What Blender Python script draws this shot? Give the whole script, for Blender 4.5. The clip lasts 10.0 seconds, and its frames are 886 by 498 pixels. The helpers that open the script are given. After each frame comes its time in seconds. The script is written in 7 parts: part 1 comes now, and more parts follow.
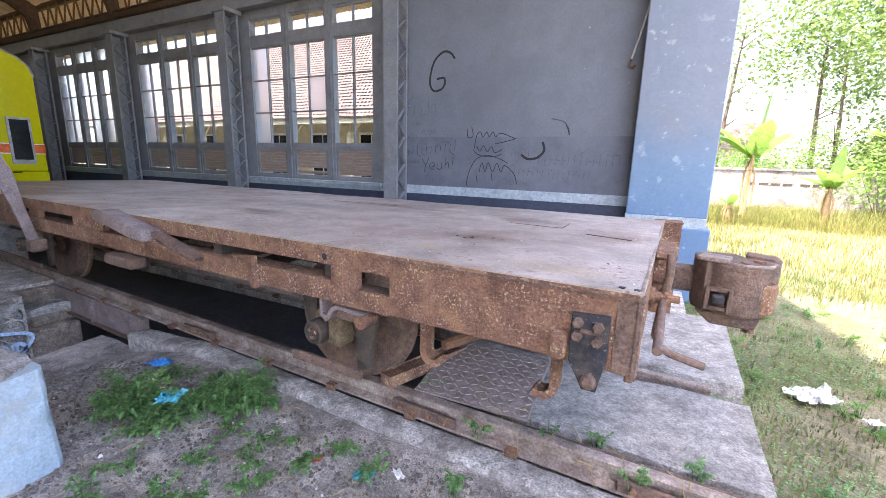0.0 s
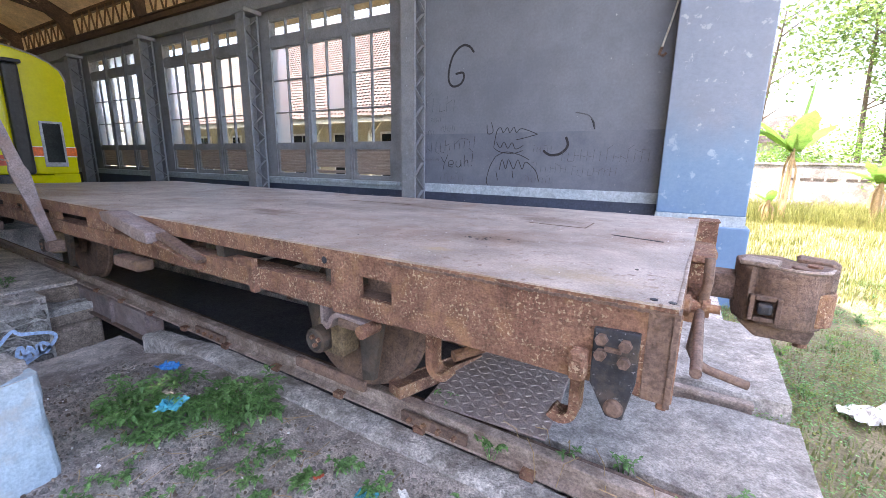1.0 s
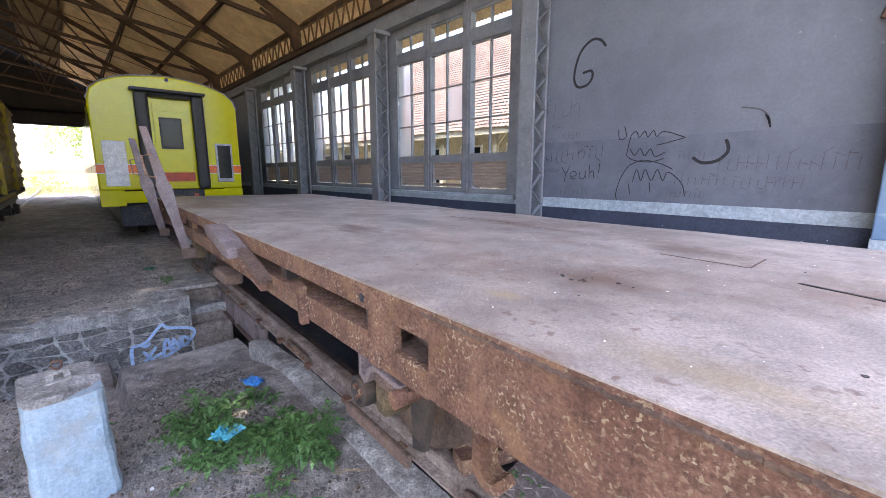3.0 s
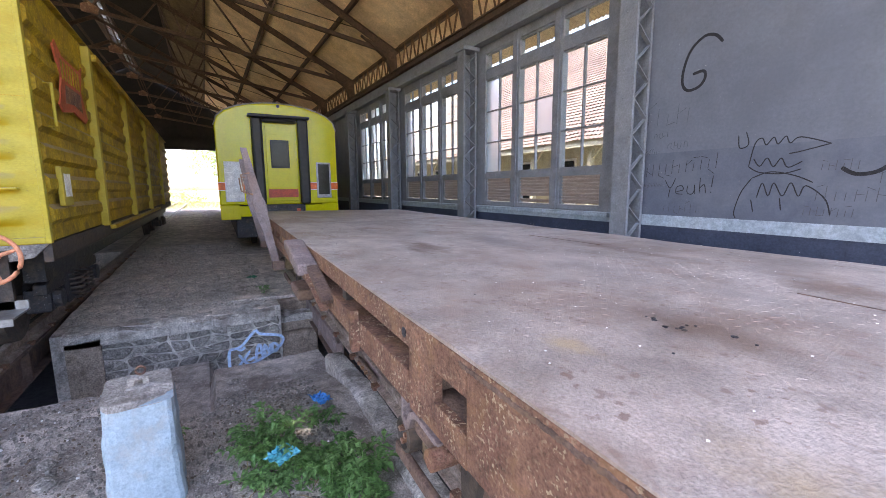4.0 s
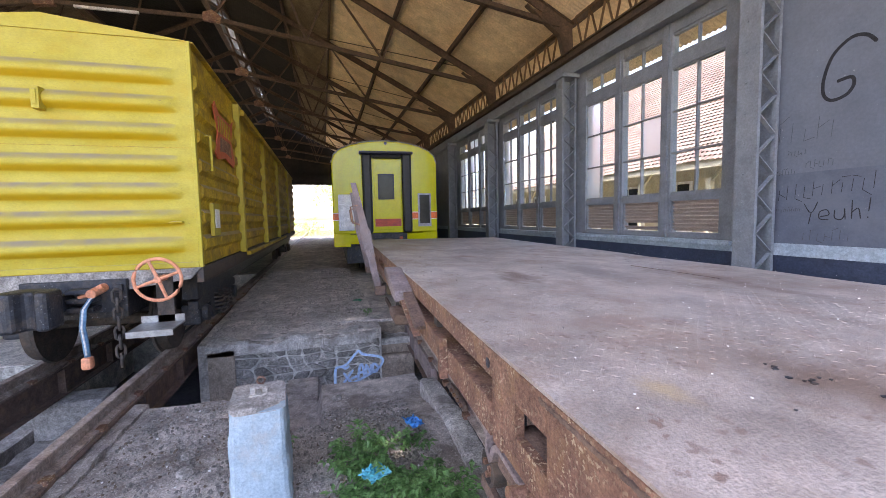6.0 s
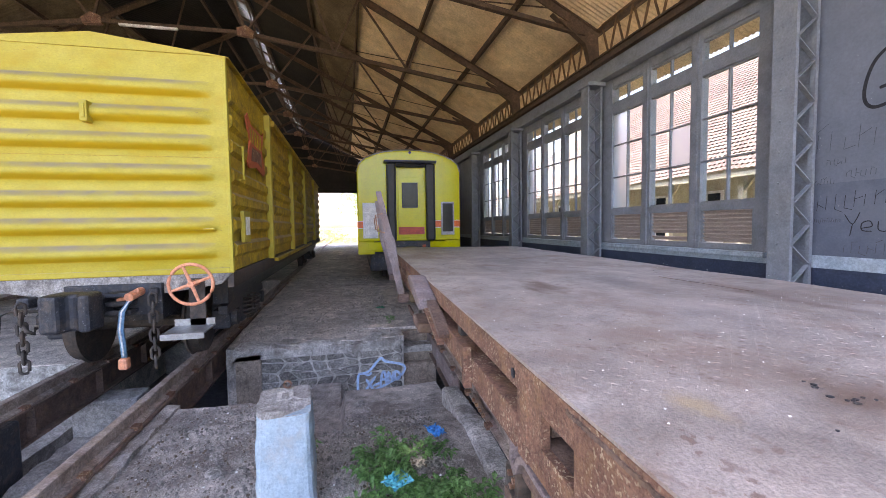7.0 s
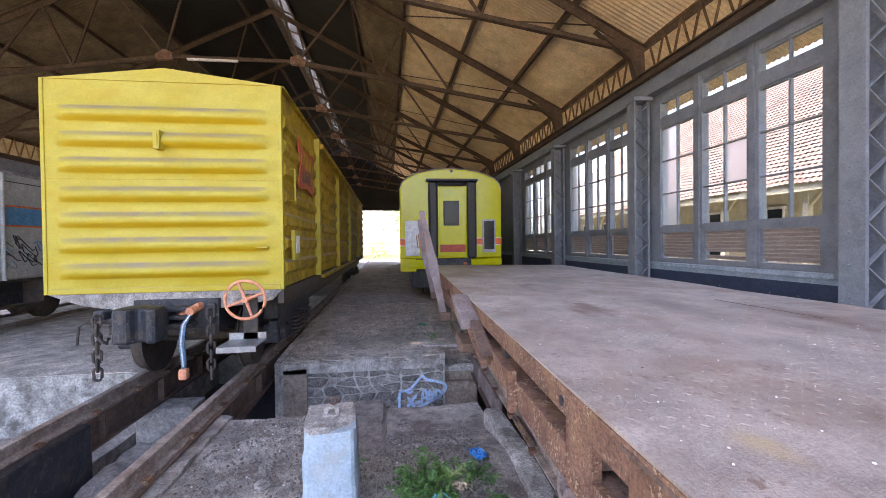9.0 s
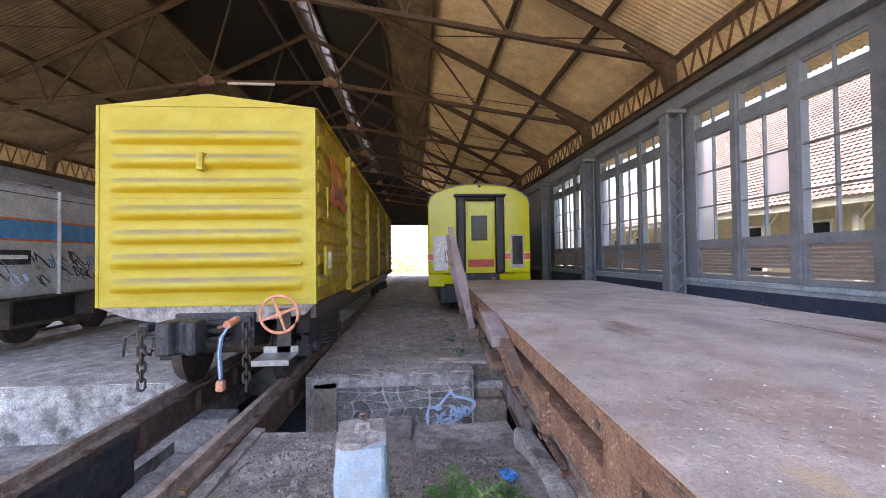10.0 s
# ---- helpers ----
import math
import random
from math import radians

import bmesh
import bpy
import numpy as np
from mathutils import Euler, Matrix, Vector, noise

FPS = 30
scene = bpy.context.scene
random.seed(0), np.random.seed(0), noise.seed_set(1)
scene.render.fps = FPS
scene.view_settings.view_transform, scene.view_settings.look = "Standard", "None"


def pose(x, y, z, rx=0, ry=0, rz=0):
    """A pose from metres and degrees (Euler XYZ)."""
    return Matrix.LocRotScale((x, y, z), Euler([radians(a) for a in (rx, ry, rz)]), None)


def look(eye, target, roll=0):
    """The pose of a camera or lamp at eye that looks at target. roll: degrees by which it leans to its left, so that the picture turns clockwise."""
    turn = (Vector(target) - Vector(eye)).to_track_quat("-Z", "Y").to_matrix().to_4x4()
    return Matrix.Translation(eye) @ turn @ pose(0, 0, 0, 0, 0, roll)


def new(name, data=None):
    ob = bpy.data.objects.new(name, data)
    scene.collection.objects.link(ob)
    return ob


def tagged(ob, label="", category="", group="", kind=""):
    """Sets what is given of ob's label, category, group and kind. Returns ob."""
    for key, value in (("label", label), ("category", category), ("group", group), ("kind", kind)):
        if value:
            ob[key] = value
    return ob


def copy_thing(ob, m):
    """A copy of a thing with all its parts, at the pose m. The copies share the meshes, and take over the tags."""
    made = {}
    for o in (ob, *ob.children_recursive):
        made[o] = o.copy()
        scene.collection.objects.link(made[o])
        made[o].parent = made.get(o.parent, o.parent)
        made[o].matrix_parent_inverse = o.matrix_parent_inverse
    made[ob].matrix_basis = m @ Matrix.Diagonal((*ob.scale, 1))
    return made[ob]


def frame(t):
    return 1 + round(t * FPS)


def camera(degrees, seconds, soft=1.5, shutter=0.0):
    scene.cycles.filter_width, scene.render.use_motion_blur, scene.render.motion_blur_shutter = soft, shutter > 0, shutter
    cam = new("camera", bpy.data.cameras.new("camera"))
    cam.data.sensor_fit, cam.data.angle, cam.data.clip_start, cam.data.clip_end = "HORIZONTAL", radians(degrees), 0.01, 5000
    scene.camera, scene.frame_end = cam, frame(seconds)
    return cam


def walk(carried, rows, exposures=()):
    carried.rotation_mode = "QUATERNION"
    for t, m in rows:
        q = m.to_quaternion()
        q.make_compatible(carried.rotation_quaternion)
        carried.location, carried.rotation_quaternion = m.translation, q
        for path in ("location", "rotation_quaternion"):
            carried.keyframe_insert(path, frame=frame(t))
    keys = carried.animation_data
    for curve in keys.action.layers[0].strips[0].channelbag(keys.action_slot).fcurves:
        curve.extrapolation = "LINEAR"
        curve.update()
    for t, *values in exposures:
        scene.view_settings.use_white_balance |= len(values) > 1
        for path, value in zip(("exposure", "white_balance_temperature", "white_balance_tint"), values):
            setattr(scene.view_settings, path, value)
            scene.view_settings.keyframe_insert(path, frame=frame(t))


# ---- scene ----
# ---- camera ----
cam = camera(93.9, 10.0, soft=0.8)
PATH = [
    (0, (-0.016, -1.501, 1.425), (-0.883, 0.254, 1.017), 1.5),
    (0.5, (-0.008, -1.415, 1.422), (-0.932, 0.309, 1.009), 1.1),
    (1, (-0.035, -1.308, 1.409), (-1.002, 0.393, 0.993), 0.8),
    (1.5, (-0.097, -1.154, 1.414), (-1.151, 0.493, 0.996), 0.2),
    (2, (-0.109, -1.009, 1.417), (-1.262, 0.572, 1.003), -0.2),
    (2.5, (-0.103, -0.834, 1.411), (-1.39, 0.643, 1.007), -0.2),
    (2.7, (-0.114, -0.788, 1.405), (-1.468, 0.632, 1.017), -0.1),
    (4, (-0.259, -0.469, 1.413), (-1.978, 0.511, 1.121), -0.4),
    (4.5, (-0.238, -0.419, 1.415), (-2.038, 0.415, 1.158), -0.8),
    (5, (-0.231, -0.409, 1.421), (-2.088, 0.298, 1.198), -1.3),
    (5.5, (-0.223, -0.424, 1.425), (-2.117, 0.193, 1.241), -1.4),
    (7, (-0.205, -0.457, 1.433), (-2.15, -0.006, 1.32), -0.8),
    (7.5, (-0.2, -0.462, 1.434), (-2.159, -0.068, 1.346), -0.9),
    (8, (-0.192, -0.465, 1.444), (-2.16, -0.118, 1.378), -0.8),
    (8.5, (-0.188, -0.476, 1.452), (-2.164, -0.172, 1.4), -0.6),
    (9, (-0.193, -0.48, 1.457), (-2.175, -0.219, 1.427), -0.7),
    (9.5, (-0.185, -0.489, 1.475), (-2.176, -0.307, 1.476), -0.7),
    (10, (-0.179, -0.499, 1.476), (-2.175, -0.368, 1.516), -0.7),
]
walk(cam, [(t, look(eye, target, roll)) for t, eye, target, roll in PATH], exposures=[(0.0, 3.17, 6850, 19), (4.0, 3.17, 6950, 20), (10.0, 3.24, 7000, 23)])

# ---- world and sun ----
SUN_DIR = Vector((-0.15, -0.36, 0.92)).normalized()
world = bpy.data.worlds.new("world")
scene.world = world
world.use_nodes = True
wn = world.node_tree.nodes
sky = wn.new("ShaderNodeTexSky")
sky.sky_type = "NISHITA"
sky.sun_disc = False
sky.sun_elevation = math.asin(SUN_DIR.z)
sky.sun_rotation = math.atan2(SUN_DIR.x, SUN_DIR.y)
sky.dust_density = 3.0
wn["Background"].inputs["Strength"].default_value = 0.15
world.node_tree.links.new(sky.outputs[0], wn["Background"].inputs["Color"])
sun_data = bpy.data.lights.new("sun", "SUN")
sun_data.energy, sun_data.angle, sun_data.color = 2.2, radians(0.6), (1.0, 0.95, 0.87)
sun = new("sun", sun_data)
sun.matrix_world = look(SUN_DIR * 60, (0, 0, 0))


# ---- materials ----
def mat(name, a, b, rough=0.8, metal=0.0, scale=3.0, fine=40.0, bump=0.15, stain=None, stain_scale=1.2, stain_amount=0.5, fleck=None, fleck_scale=60.0, fleck_amount=0.1, stretch=(1, 1, 1), wave=None, vary=0.0, spec=0.4, mottle=0.22, dust=None, deep=None):
    """Painted, rusty, stony or earthy surface: two colours in a broad noise, a fine grain, stains and flecks."""
    m = bpy.data.materials.new(name)
    m.use_nodes = True
    nt = m.node_tree
    nd, ln = nt.nodes, nt.links
    bs = nd["Principled BSDF"]
    tc = nd.new("ShaderNodeTexCoord")
    mp = nd.new("ShaderNodeMapping")
    mp.inputs["Scale"].default_value = stretch
    ln.new(tc.outputs["Object"], mp.inputs[0])
    vec = mp.outputs[0]

    def noise_at(sc, detail=5.0, rg=0.6):
        n = nd.new("ShaderNodeTexNoise")
        n.inputs["Scale"].default_value, n.inputs["Detail"].default_value, n.inputs["Roughness"].default_value = sc, detail, rg
        ln.new(vec, n.inputs["Vector"])
        return n.outputs["Fac"]

    def ramp(fac, lo, hi):
        r = nd.new("ShaderNodeMapRange")
        r.inputs["From Min"].default_value, r.inputs["From Max"].default_value = lo, hi
        ln.new(fac, r.inputs["Value"])
        return r.outputs["Result"]

    def mix(fac, c0, c1):
        x = nd.new("ShaderNodeMix")
        x.data_type = "RGBA"
        for sock, c in ((x.inputs["A"], c0), (x.inputs["B"], c1)):
            if isinstance(c, tuple):
                sock.default_value = (*c, 1)
            else:
                ln.new(c, sock)
        if isinstance(fac, float):
            x.inputs["Factor"].default_value = fac
        else:
            ln.new(fac, x.inputs["Factor"])
        return x.outputs["Result"]

    def times(fac, k):
        q = nd.new("ShaderNodeMath")
        q.operation = "MULTIPLY"
        ln.new(fac, q.inputs[0])
        q.inputs[1].default_value = k
        return q.outputs[0]

    broad, mid, grain = noise_at(scale), noise_at(scale * 5.0, 9.0, 0.68), noise_at(fine, 4.0, 0.7)
    col = mix(ramp(broad, 0.35, 0.65), a, b)
    shade = nd.new("ShaderNodeMapRange")
    shade.inputs["From Min"].default_value, shade.inputs["From Max"].default_value = 0.3, 0.7
    shade.inputs["To Min"].default_value, shade.inputs["To Max"].default_value = 1 - mottle, 1 + mottle
    ln.new(mid, shade.inputs["Value"])
    speck = nd.new("ShaderNodeMapRange")
    speck.inputs["From Min"].default_value, speck.inputs["From Max"].default_value = 0.3, 0.7
    speck.inputs["To Min"].default_value, speck.inputs["To Max"].default_value = 1 - mottle * 1.1, 1 + mottle * 1.1
    ln.new(grain, speck.inputs["Value"])
    both = nd.new("ShaderNodeMath")
    both.operation = "MULTIPLY"
    ln.new(shade.outputs["Result"], both.inputs[0])
    ln.new(speck.outputs["Result"], both.inputs[1])
    hv = nd.new("ShaderNodeHueSaturation")
    ln.new(both.outputs[0], hv.inputs["Value"])
    ln.new(col, hv.inputs["Color"])
    col = hv.outputs["Color"]
    if stain:
        col = mix(times(ramp(noise_at(stain_scale, 9.0, 0.7), 0.5, 0.64), stain_amount), col, stain)
    if fleck:
        spots = times(ramp(noise_at(fleck_scale, 4.0, 0.6), 0.66 - fleck_amount * 0.3, 0.70 - fleck_amount * 0.3), 0.8)
        where = nd.new("ShaderNodeMath")
        where.operation = "MULTIPLY"
        ln.new(spots, where.inputs[0])
        ln.new(ramp(noise_at(fleck_scale * 0.12, 4.0, 0.6), 0.42, 0.62), where.inputs[1])
        col = mix(where.outputs[0], col, fleck)
    if dust:
        geo = nd.new("ShaderNodeNewGeometry")
        sep = nd.new("ShaderNodeSeparateXYZ")
        ln.new(geo.outputs["Normal"], sep.inputs[0])
        up = nd.new("ShaderNodeMath")
        up.operation = "MULTIPLY"
        ln.new(ramp(sep.outputs["Z"], 0.25, 0.7), up.inputs[0])
        ln.new(ramp(mid, 0.25, 0.6), up.inputs[1])
        # deep: painted shade, a deeper colour on faces that look down
        if deep:
            col = mix(times(ramp(sep.outputs["Z"], -0.15, -0.6), 0.9), col, deep)
        col = mix(times(up.outputs[0], 0.9), col, dust)
    if vary:
        oi = nd.new("ShaderNodeObjectInfo")
        hs = nd.new("ShaderNodeHueSaturation")
        ln.new(ramp(oi.outputs["Random"], 0.0, 1.0), hs.inputs["Value"])
        hs.inputs["Value"].default_value = 1.0
        q = nd.new("ShaderNodeMapRange")
        q.inputs["To Min"].default_value, q.inputs["To Max"].default_value = 1 - vary, 1 + vary
        ln.new(oi.outputs["Random"], q.inputs["Value"])
        ln.new(q.outputs["Result"], hs.inputs["Value"])
        ln.new(col, hs.inputs["Color"])
        col = hs.outputs["Color"]
    ln.new(col, bs.inputs["Base Color"])
    rr = nd.new("ShaderNodeMapRange")
    rr.inputs["To Min"].default_value, rr.inputs["To Max"].default_value = max(0.05, rough - 0.12), min(1.0, rough + 0.12)
    ln.new(broad, rr.inputs["Value"])
    ln.new(rr.outputs["Result"], bs.inputs["Roughness"])
    bs.inputs["Metallic"].default_value = metal
    bs.inputs["Specular IOR Level"].default_value = spec
    bp = nd.new("ShaderNodeBump")
    bp.inputs["Strength"].default_value, bp.inputs["Distance"].default_value = bump, 0.02
    height = nd.new("ShaderNodeMath")
    height.operation = "ADD"
    ln.new(grain, height.inputs[0])
    ln.new(times(mid, 2.0), height.inputs[1])
    ln.new(height.outputs[0], bp.inputs["Height"])
    ln.new(bp.outputs[0], bs.inputs["Normal"])
    return m


def glass(name, rough=0.02, tint=(0.9, 0.95, 0.95), see=1.0):
    m = bpy.data.materials.new(name)
    m.use_nodes = True
    bs = m.node_tree.nodes["Principled BSDF"]
    bs.inputs["Base Color"].default_value = (*tint, 1)
    bs.inputs["Roughness"].default_value = rough
    bs.inputs["Transmission Weight"].default_value = see
    bs.inputs["IOR"].default_value = 1.1
    return m


RUST = mat("rusty_steel", (0.15, 0.073, 0.052), (0.255, 0.14, 0.095), 0.85, scale=2.5, fine=90, bump=0.6, stain=(0.34, 0.19, 0.09), stain_scale=6, stain_amount=0.55, fleck=(0.55, 0.43, 0.29), fleck_scale=75, fleck_amount=0.35, mottle=0.42)
RUST_DARK = mat("dark_rusty_steel", (0.10, 0.068, 0.055), (0.19, 0.125, 0.10), 0.8, scale=5, fine=80, bump=0.5, stain=(0.26, 0.16, 0.10), stain_scale=8, stain_amount=0.5, mottle=0.35)
DECK = mat("worn_deck_steel", (0.31, 0.255, 0.222), (0.47, 0.413, 0.372), 0.45, scale=0.8, fine=120, bump=0.4, stain=(0.25, 0.16, 0.115), stain_scale=1.3, stain_amount=0.7, fleck=(0.17, 0.10, 0.07), fleck_scale=30, fleck_amount=0.25, mottle=0.33)
BLACK = mat("black_paint", (0.014, 0.016, 0.021), (0.032, 0.035, 0.045), 0.5, scale=5, bump=0.25, stain=(0.12, 0.09, 0.07), stain_scale=9, stain_amount=0.5, fleck=(0.34, 0.34, 0.35), fleck_scale=55, fleck_amount=0.12)
IRON = mat("grimy_iron", (0.035, 0.03, 0.028), (0.08, 0.065, 0.055), 0.7, scale=7, bump=0.3, stain=(0.14, 0.09, 0.06), stain_scale=8)
RAIL = mat("rail_steel", (0.26, 0.195, 0.165), (0.42, 0.345, 0.30), 0.55, metal=0.2, scale=3, fine=70, bump=0.5, stain=(0.14, 0.09, 0.06), stain_scale=5, stain_amount=0.6, mottle=0.4)
LILAC = mat("faded_grey_steel", (0.17, 0.135, 0.13), (0.27, 0.215, 0.21), 0.7, scale=4, fine=80, bump=0.35, stain=(0.15, 0.08, 0.05), stain_scale=5, stain_amount=0.5, mottle=0.3)
OCHRE_IRON = mat("ochre_rusty_iron", (0.12, 0.085, 0.05), (0.20, 0.15, 0.09), 0.8, scale=8, fine=80, bump=0.5, stain=(0.09, 0.06, 0.045), stain_scale=7, stain_amount=0.6, mottle=0.3)
CONC = mat("weathered_concrete", (0.35, 0.32, 0.295), (0.51, 0.475, 0.44), 0.9, scale=5, fine=90, bump=0.9, stain=(0.18, 0.155, 0.135), stain_scale=4.5, stain_amount=0.65, mottle=0.4)
CONC_DARK = mat("sooty_concrete", (0.27, 0.245, 0.225), (0.46, 0.42, 0.39), 0.9, scale=2.4, fine=60, bump=0.8, stain=(0.09, 0.083, 0.078), stain_scale=2.2, stain_amount=0.65, mottle=0.45)
PIT_BLACK = mat("black_pit_concrete", (0.035, 0.035, 0.04), (0.075, 0.072, 0.075), 0.6, scale=3, bump=0.5, mottle=0.45)
FLOOR = mat("packed_earth_floor", (0.46, 0.41, 0.37), (0.66, 0.60, 0.545), 0.92, scale=1.1, fine=45, bump=1.0, stain=(0.21, 0.185, 0.17), stain_scale=1.6, stain_amount=0.35, fleck=(0.68, 0.62, 0.56), fleck_scale=40, fleck_amount=0.2, mottle=0.48)
DIRT = mat("gritty_soil", (0.32, 0.28, 0.255), (0.58, 0.52, 0.475), 0.95, scale=1.6, fine=90, bump=1.0, stain=(0.15, 0.12, 0.10), stain_scale=2.2, stain_amount=0.65, fleck=(0.72, 0.67, 0.60), fleck_scale=45, fleck_amount=0.25, mottle=0.5)
BROWN_BLOCK = mat("brown_stained_block", (0.30, 0.235, 0.185), (0.46, 0.37, 0.30), 0.9, scale=3, fine=60, bump=0.7, stain=(0.14, 0.11, 0.09), stain_scale=3, stain_amount=0.7, mottle=0.4)
STONE = mat("rubble_stone", (0.25, 0.23, 0.21), (0.44, 0.405, 0.37), 0.9, scale=6, fine=60, bump=0.9, vary=0.35, mottle=0.45)
MORTAR = mat("lime_mortar", (0.62, 0.59, 0.54), (0.74, 0.71, 0.66), 0.95, scale=4, fine=70, bump=0.8, stain=(0.3, 0.27, 0.24), stain_scale=3.0, stain_amount=0.5, mottle=0.3)
WHITEWASH = mat("whitewashed_stone", (0.64, 0.62, 0.58), (0.34, 0.315, 0.285), 0.9, scale=1.5, fine=40, bump=0.9, stain=(0.13, 0.115, 0.10), stain_scale=3.2, stain_amount=0.9, mottle=0.4)
WALL = mat("grey_painted_plaster", (0.155, 0.172, 0.206), (0.185, 0.203, 0.238), 0.55, scale=0.7, fine=30, bump=0.08, stain=(0.135, 0.15, 0.18), stain_scale=0.9, stain_amount=0.5, fleck=(0.5, 0.5, 0.5), fleck_scale=16, fleck_amount=-0.05, mottle=0.09)
WALL_LOW = mat("dark_blue_grey_dado", (0.108, 0.124, 0.163), (0.14, 0.156, 0.195), 0.55, scale=1.2, bump=0.08, stain=(0.19, 0.205, 0.235), stain_scale=1.6, stain_amount=0.5, fleck=(0.45, 0.45, 0.45), fleck_scale=18, fleck_amount=-0.05, mottle=0.10)
NAVY = mat("navy_skirting_paint", (0.035, 0.045, 0.075), (0.055, 0.07, 0.11), 0.5, scale=2, bump=0.1)
BAND = mat("pale_blue_band_paint", (0.33, 0.40, 0.46), (0.42, 0.48, 0.53), 0.6, scale=3, bump=0.08, stain=(0.2, 0.24, 0.28), stain_scale=4)
FRAME = mat("grey_frame_paint", (0.20, 0.215, 0.24), (0.255, 0.27, 0.295), 0.5, scale=2, bump=0.1, stain=(0.13, 0.13, 0.135), stain_scale=3, mottle=0.12)
LOUVRE = mat("brown_grey_slat", (0.36, 0.29, 0.25), (0.46, 0.39, 0.345), 0.7, scale=4, bump=0.15, stretch=(1, 6, 6))
BEAM = mat("brown_roof_steel", (0.06, 0.037, 0.024), (0.105, 0.066, 0.043), 0.8, scale=2.5, bump=0.25, mottle=0.38)
EAVE_STEEL = mat("rusty_lattice_steel", (0.11, 0.06, 0.03), (0.17, 0.10, 0.05), 0.8, scale=2.5, bump=0.25, mottle=0.38)
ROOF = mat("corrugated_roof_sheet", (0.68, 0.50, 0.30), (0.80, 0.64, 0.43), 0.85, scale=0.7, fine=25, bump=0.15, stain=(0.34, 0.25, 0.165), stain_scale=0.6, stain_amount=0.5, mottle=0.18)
LIME = mat("lime_yellow_gloss", (0.53, 0.50, 0.0), (0.57, 0.54, 0.004), 0.14, scale=1.0, fine=25, bump=0.03, spec=0.4, mottle=0.06)
ORANGE = mat("orange_stripe_paint", (0.72, 0.13, 0.015), (0.76, 0.15, 0.02), 0.3, scale=2, bump=0.03)
REDBAR = mat("red_stripe_paint", (0.42, 0.05, 0.015), (0.46, 0.06, 0.02), 0.4, scale=2, bump=0.03)
WHITE = mat("white_paint", (0.72, 0.72, 0.70), (0.78, 0.78, 0.76), 0.45, scale=2, bump=0.05, stain=(0.45, 0.42, 0.38), stain_scale=3, stain_amount=0.4)
ALU = mat("dull_aluminium", (0.30, 0.30, 0.30), (0.40, 0.40, 0.395), 0.45, metal=0.5, scale=3, bump=0.1, stain=(0.16, 0.14, 0.12), stain_scale=5, stain_amount=0.6)
RUBBER = mat("black_rubber", (0.014, 0.014, 0.015), (0.025, 0.025, 0.026), 0.45, scale=6, bump=0.1)
# deep puts the shade below each rib into the yellow
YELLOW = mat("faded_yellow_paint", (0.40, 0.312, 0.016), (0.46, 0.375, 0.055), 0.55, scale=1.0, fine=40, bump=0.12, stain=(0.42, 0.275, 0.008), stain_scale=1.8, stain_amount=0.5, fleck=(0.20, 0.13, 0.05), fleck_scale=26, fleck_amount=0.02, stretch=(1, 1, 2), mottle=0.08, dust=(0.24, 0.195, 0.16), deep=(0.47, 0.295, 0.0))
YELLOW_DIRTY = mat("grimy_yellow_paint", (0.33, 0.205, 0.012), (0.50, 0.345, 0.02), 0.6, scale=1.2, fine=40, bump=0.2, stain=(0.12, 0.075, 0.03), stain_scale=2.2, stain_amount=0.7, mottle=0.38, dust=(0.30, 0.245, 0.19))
SALMON = mat("salmon_paint", (0.62, 0.24, 0.13), (0.68, 0.30, 0.18), 0.5, scale=6, bump=0.08)
RED_SIGN = mat("faded_red_paint", (0.45, 0.09, 0.04), (0.52, 0.12, 0.06), 0.6, scale=6, bump=0.08)
BLUE_CONC = mat("pale_blue_paint_on_concrete", (0.30, 0.39, 0.455), (0.38, 0.465, 0.52), 0.8, scale=4, fine=60, bump=0.4, stain=(0.40, 0.375, 0.34), stain_scale=3, stain_amount=0.7, mottle=0.16)
SKYBLUE = mat("blue_coach_paint", (0.06, 0.24, 0.46), (0.09, 0.28, 0.50), 0.4, scale=2, bump=0.05)
COACHWHITE = mat("dusty_white_coach_paint", (0.40, 0.41, 0.41), (0.48, 0.48, 0.47), 0.5, scale=1, bump=0.06, stain=(0.28, 0.265, 0.245), stain_scale=1.5)
TILE = mat("terracotta_tile", (0.088, 0.056, 0.050), (0.165, 0.122, 0.110), 0.9, scale=2.5, fine=20, bump=0.3, stain=(0.055, 0.038, 0.034), stain_scale=1.5, stain_amount=0.6, mottle=0.5)
CREAM = mat("cream_wall_paint", (0.40, 0.375, 0.28), (0.46, 0.43, 0.33), 0.8, scale=1, bump=0.05)
DARKWIN = mat("dark_window_glass", (0.012, 0.015, 0.015), (0.022, 0.026, 0.026), 0.1, scale=2, bump=0.02, spec=0.25)
GRASSY = mat("grassy_ground", (0.21, 0.18, 0.11), (0.30, 0.255, 0.16), 0.95, scale=0.9, fine=50, bump=0.9, stain=(0.17, 0.175, 0.07), stain_scale=0.9, stain_amount=0.7, mottle=0.4)
GRASS = mat("grass_blades", (0.13, 0.165, 0.06), (0.26, 0.245, 0.115), 0.7, scale=0.8, fine=10, bump=0.05, mottle=0.35)
DRY_GRASS = mat("yellow_green_grass", (0.15, 0.17, 0.045), (0.27, 0.255, 0.09), 0.7, scale=0.8, fine=10, bump=0.05, mottle=0.35)
LEAF = mat("green_leaf", (0.085, 0.19, 0.06), (0.19, 0.33, 0.13), 0.4, scale=9, fine=40, bump=0.05, mottle=0.5)
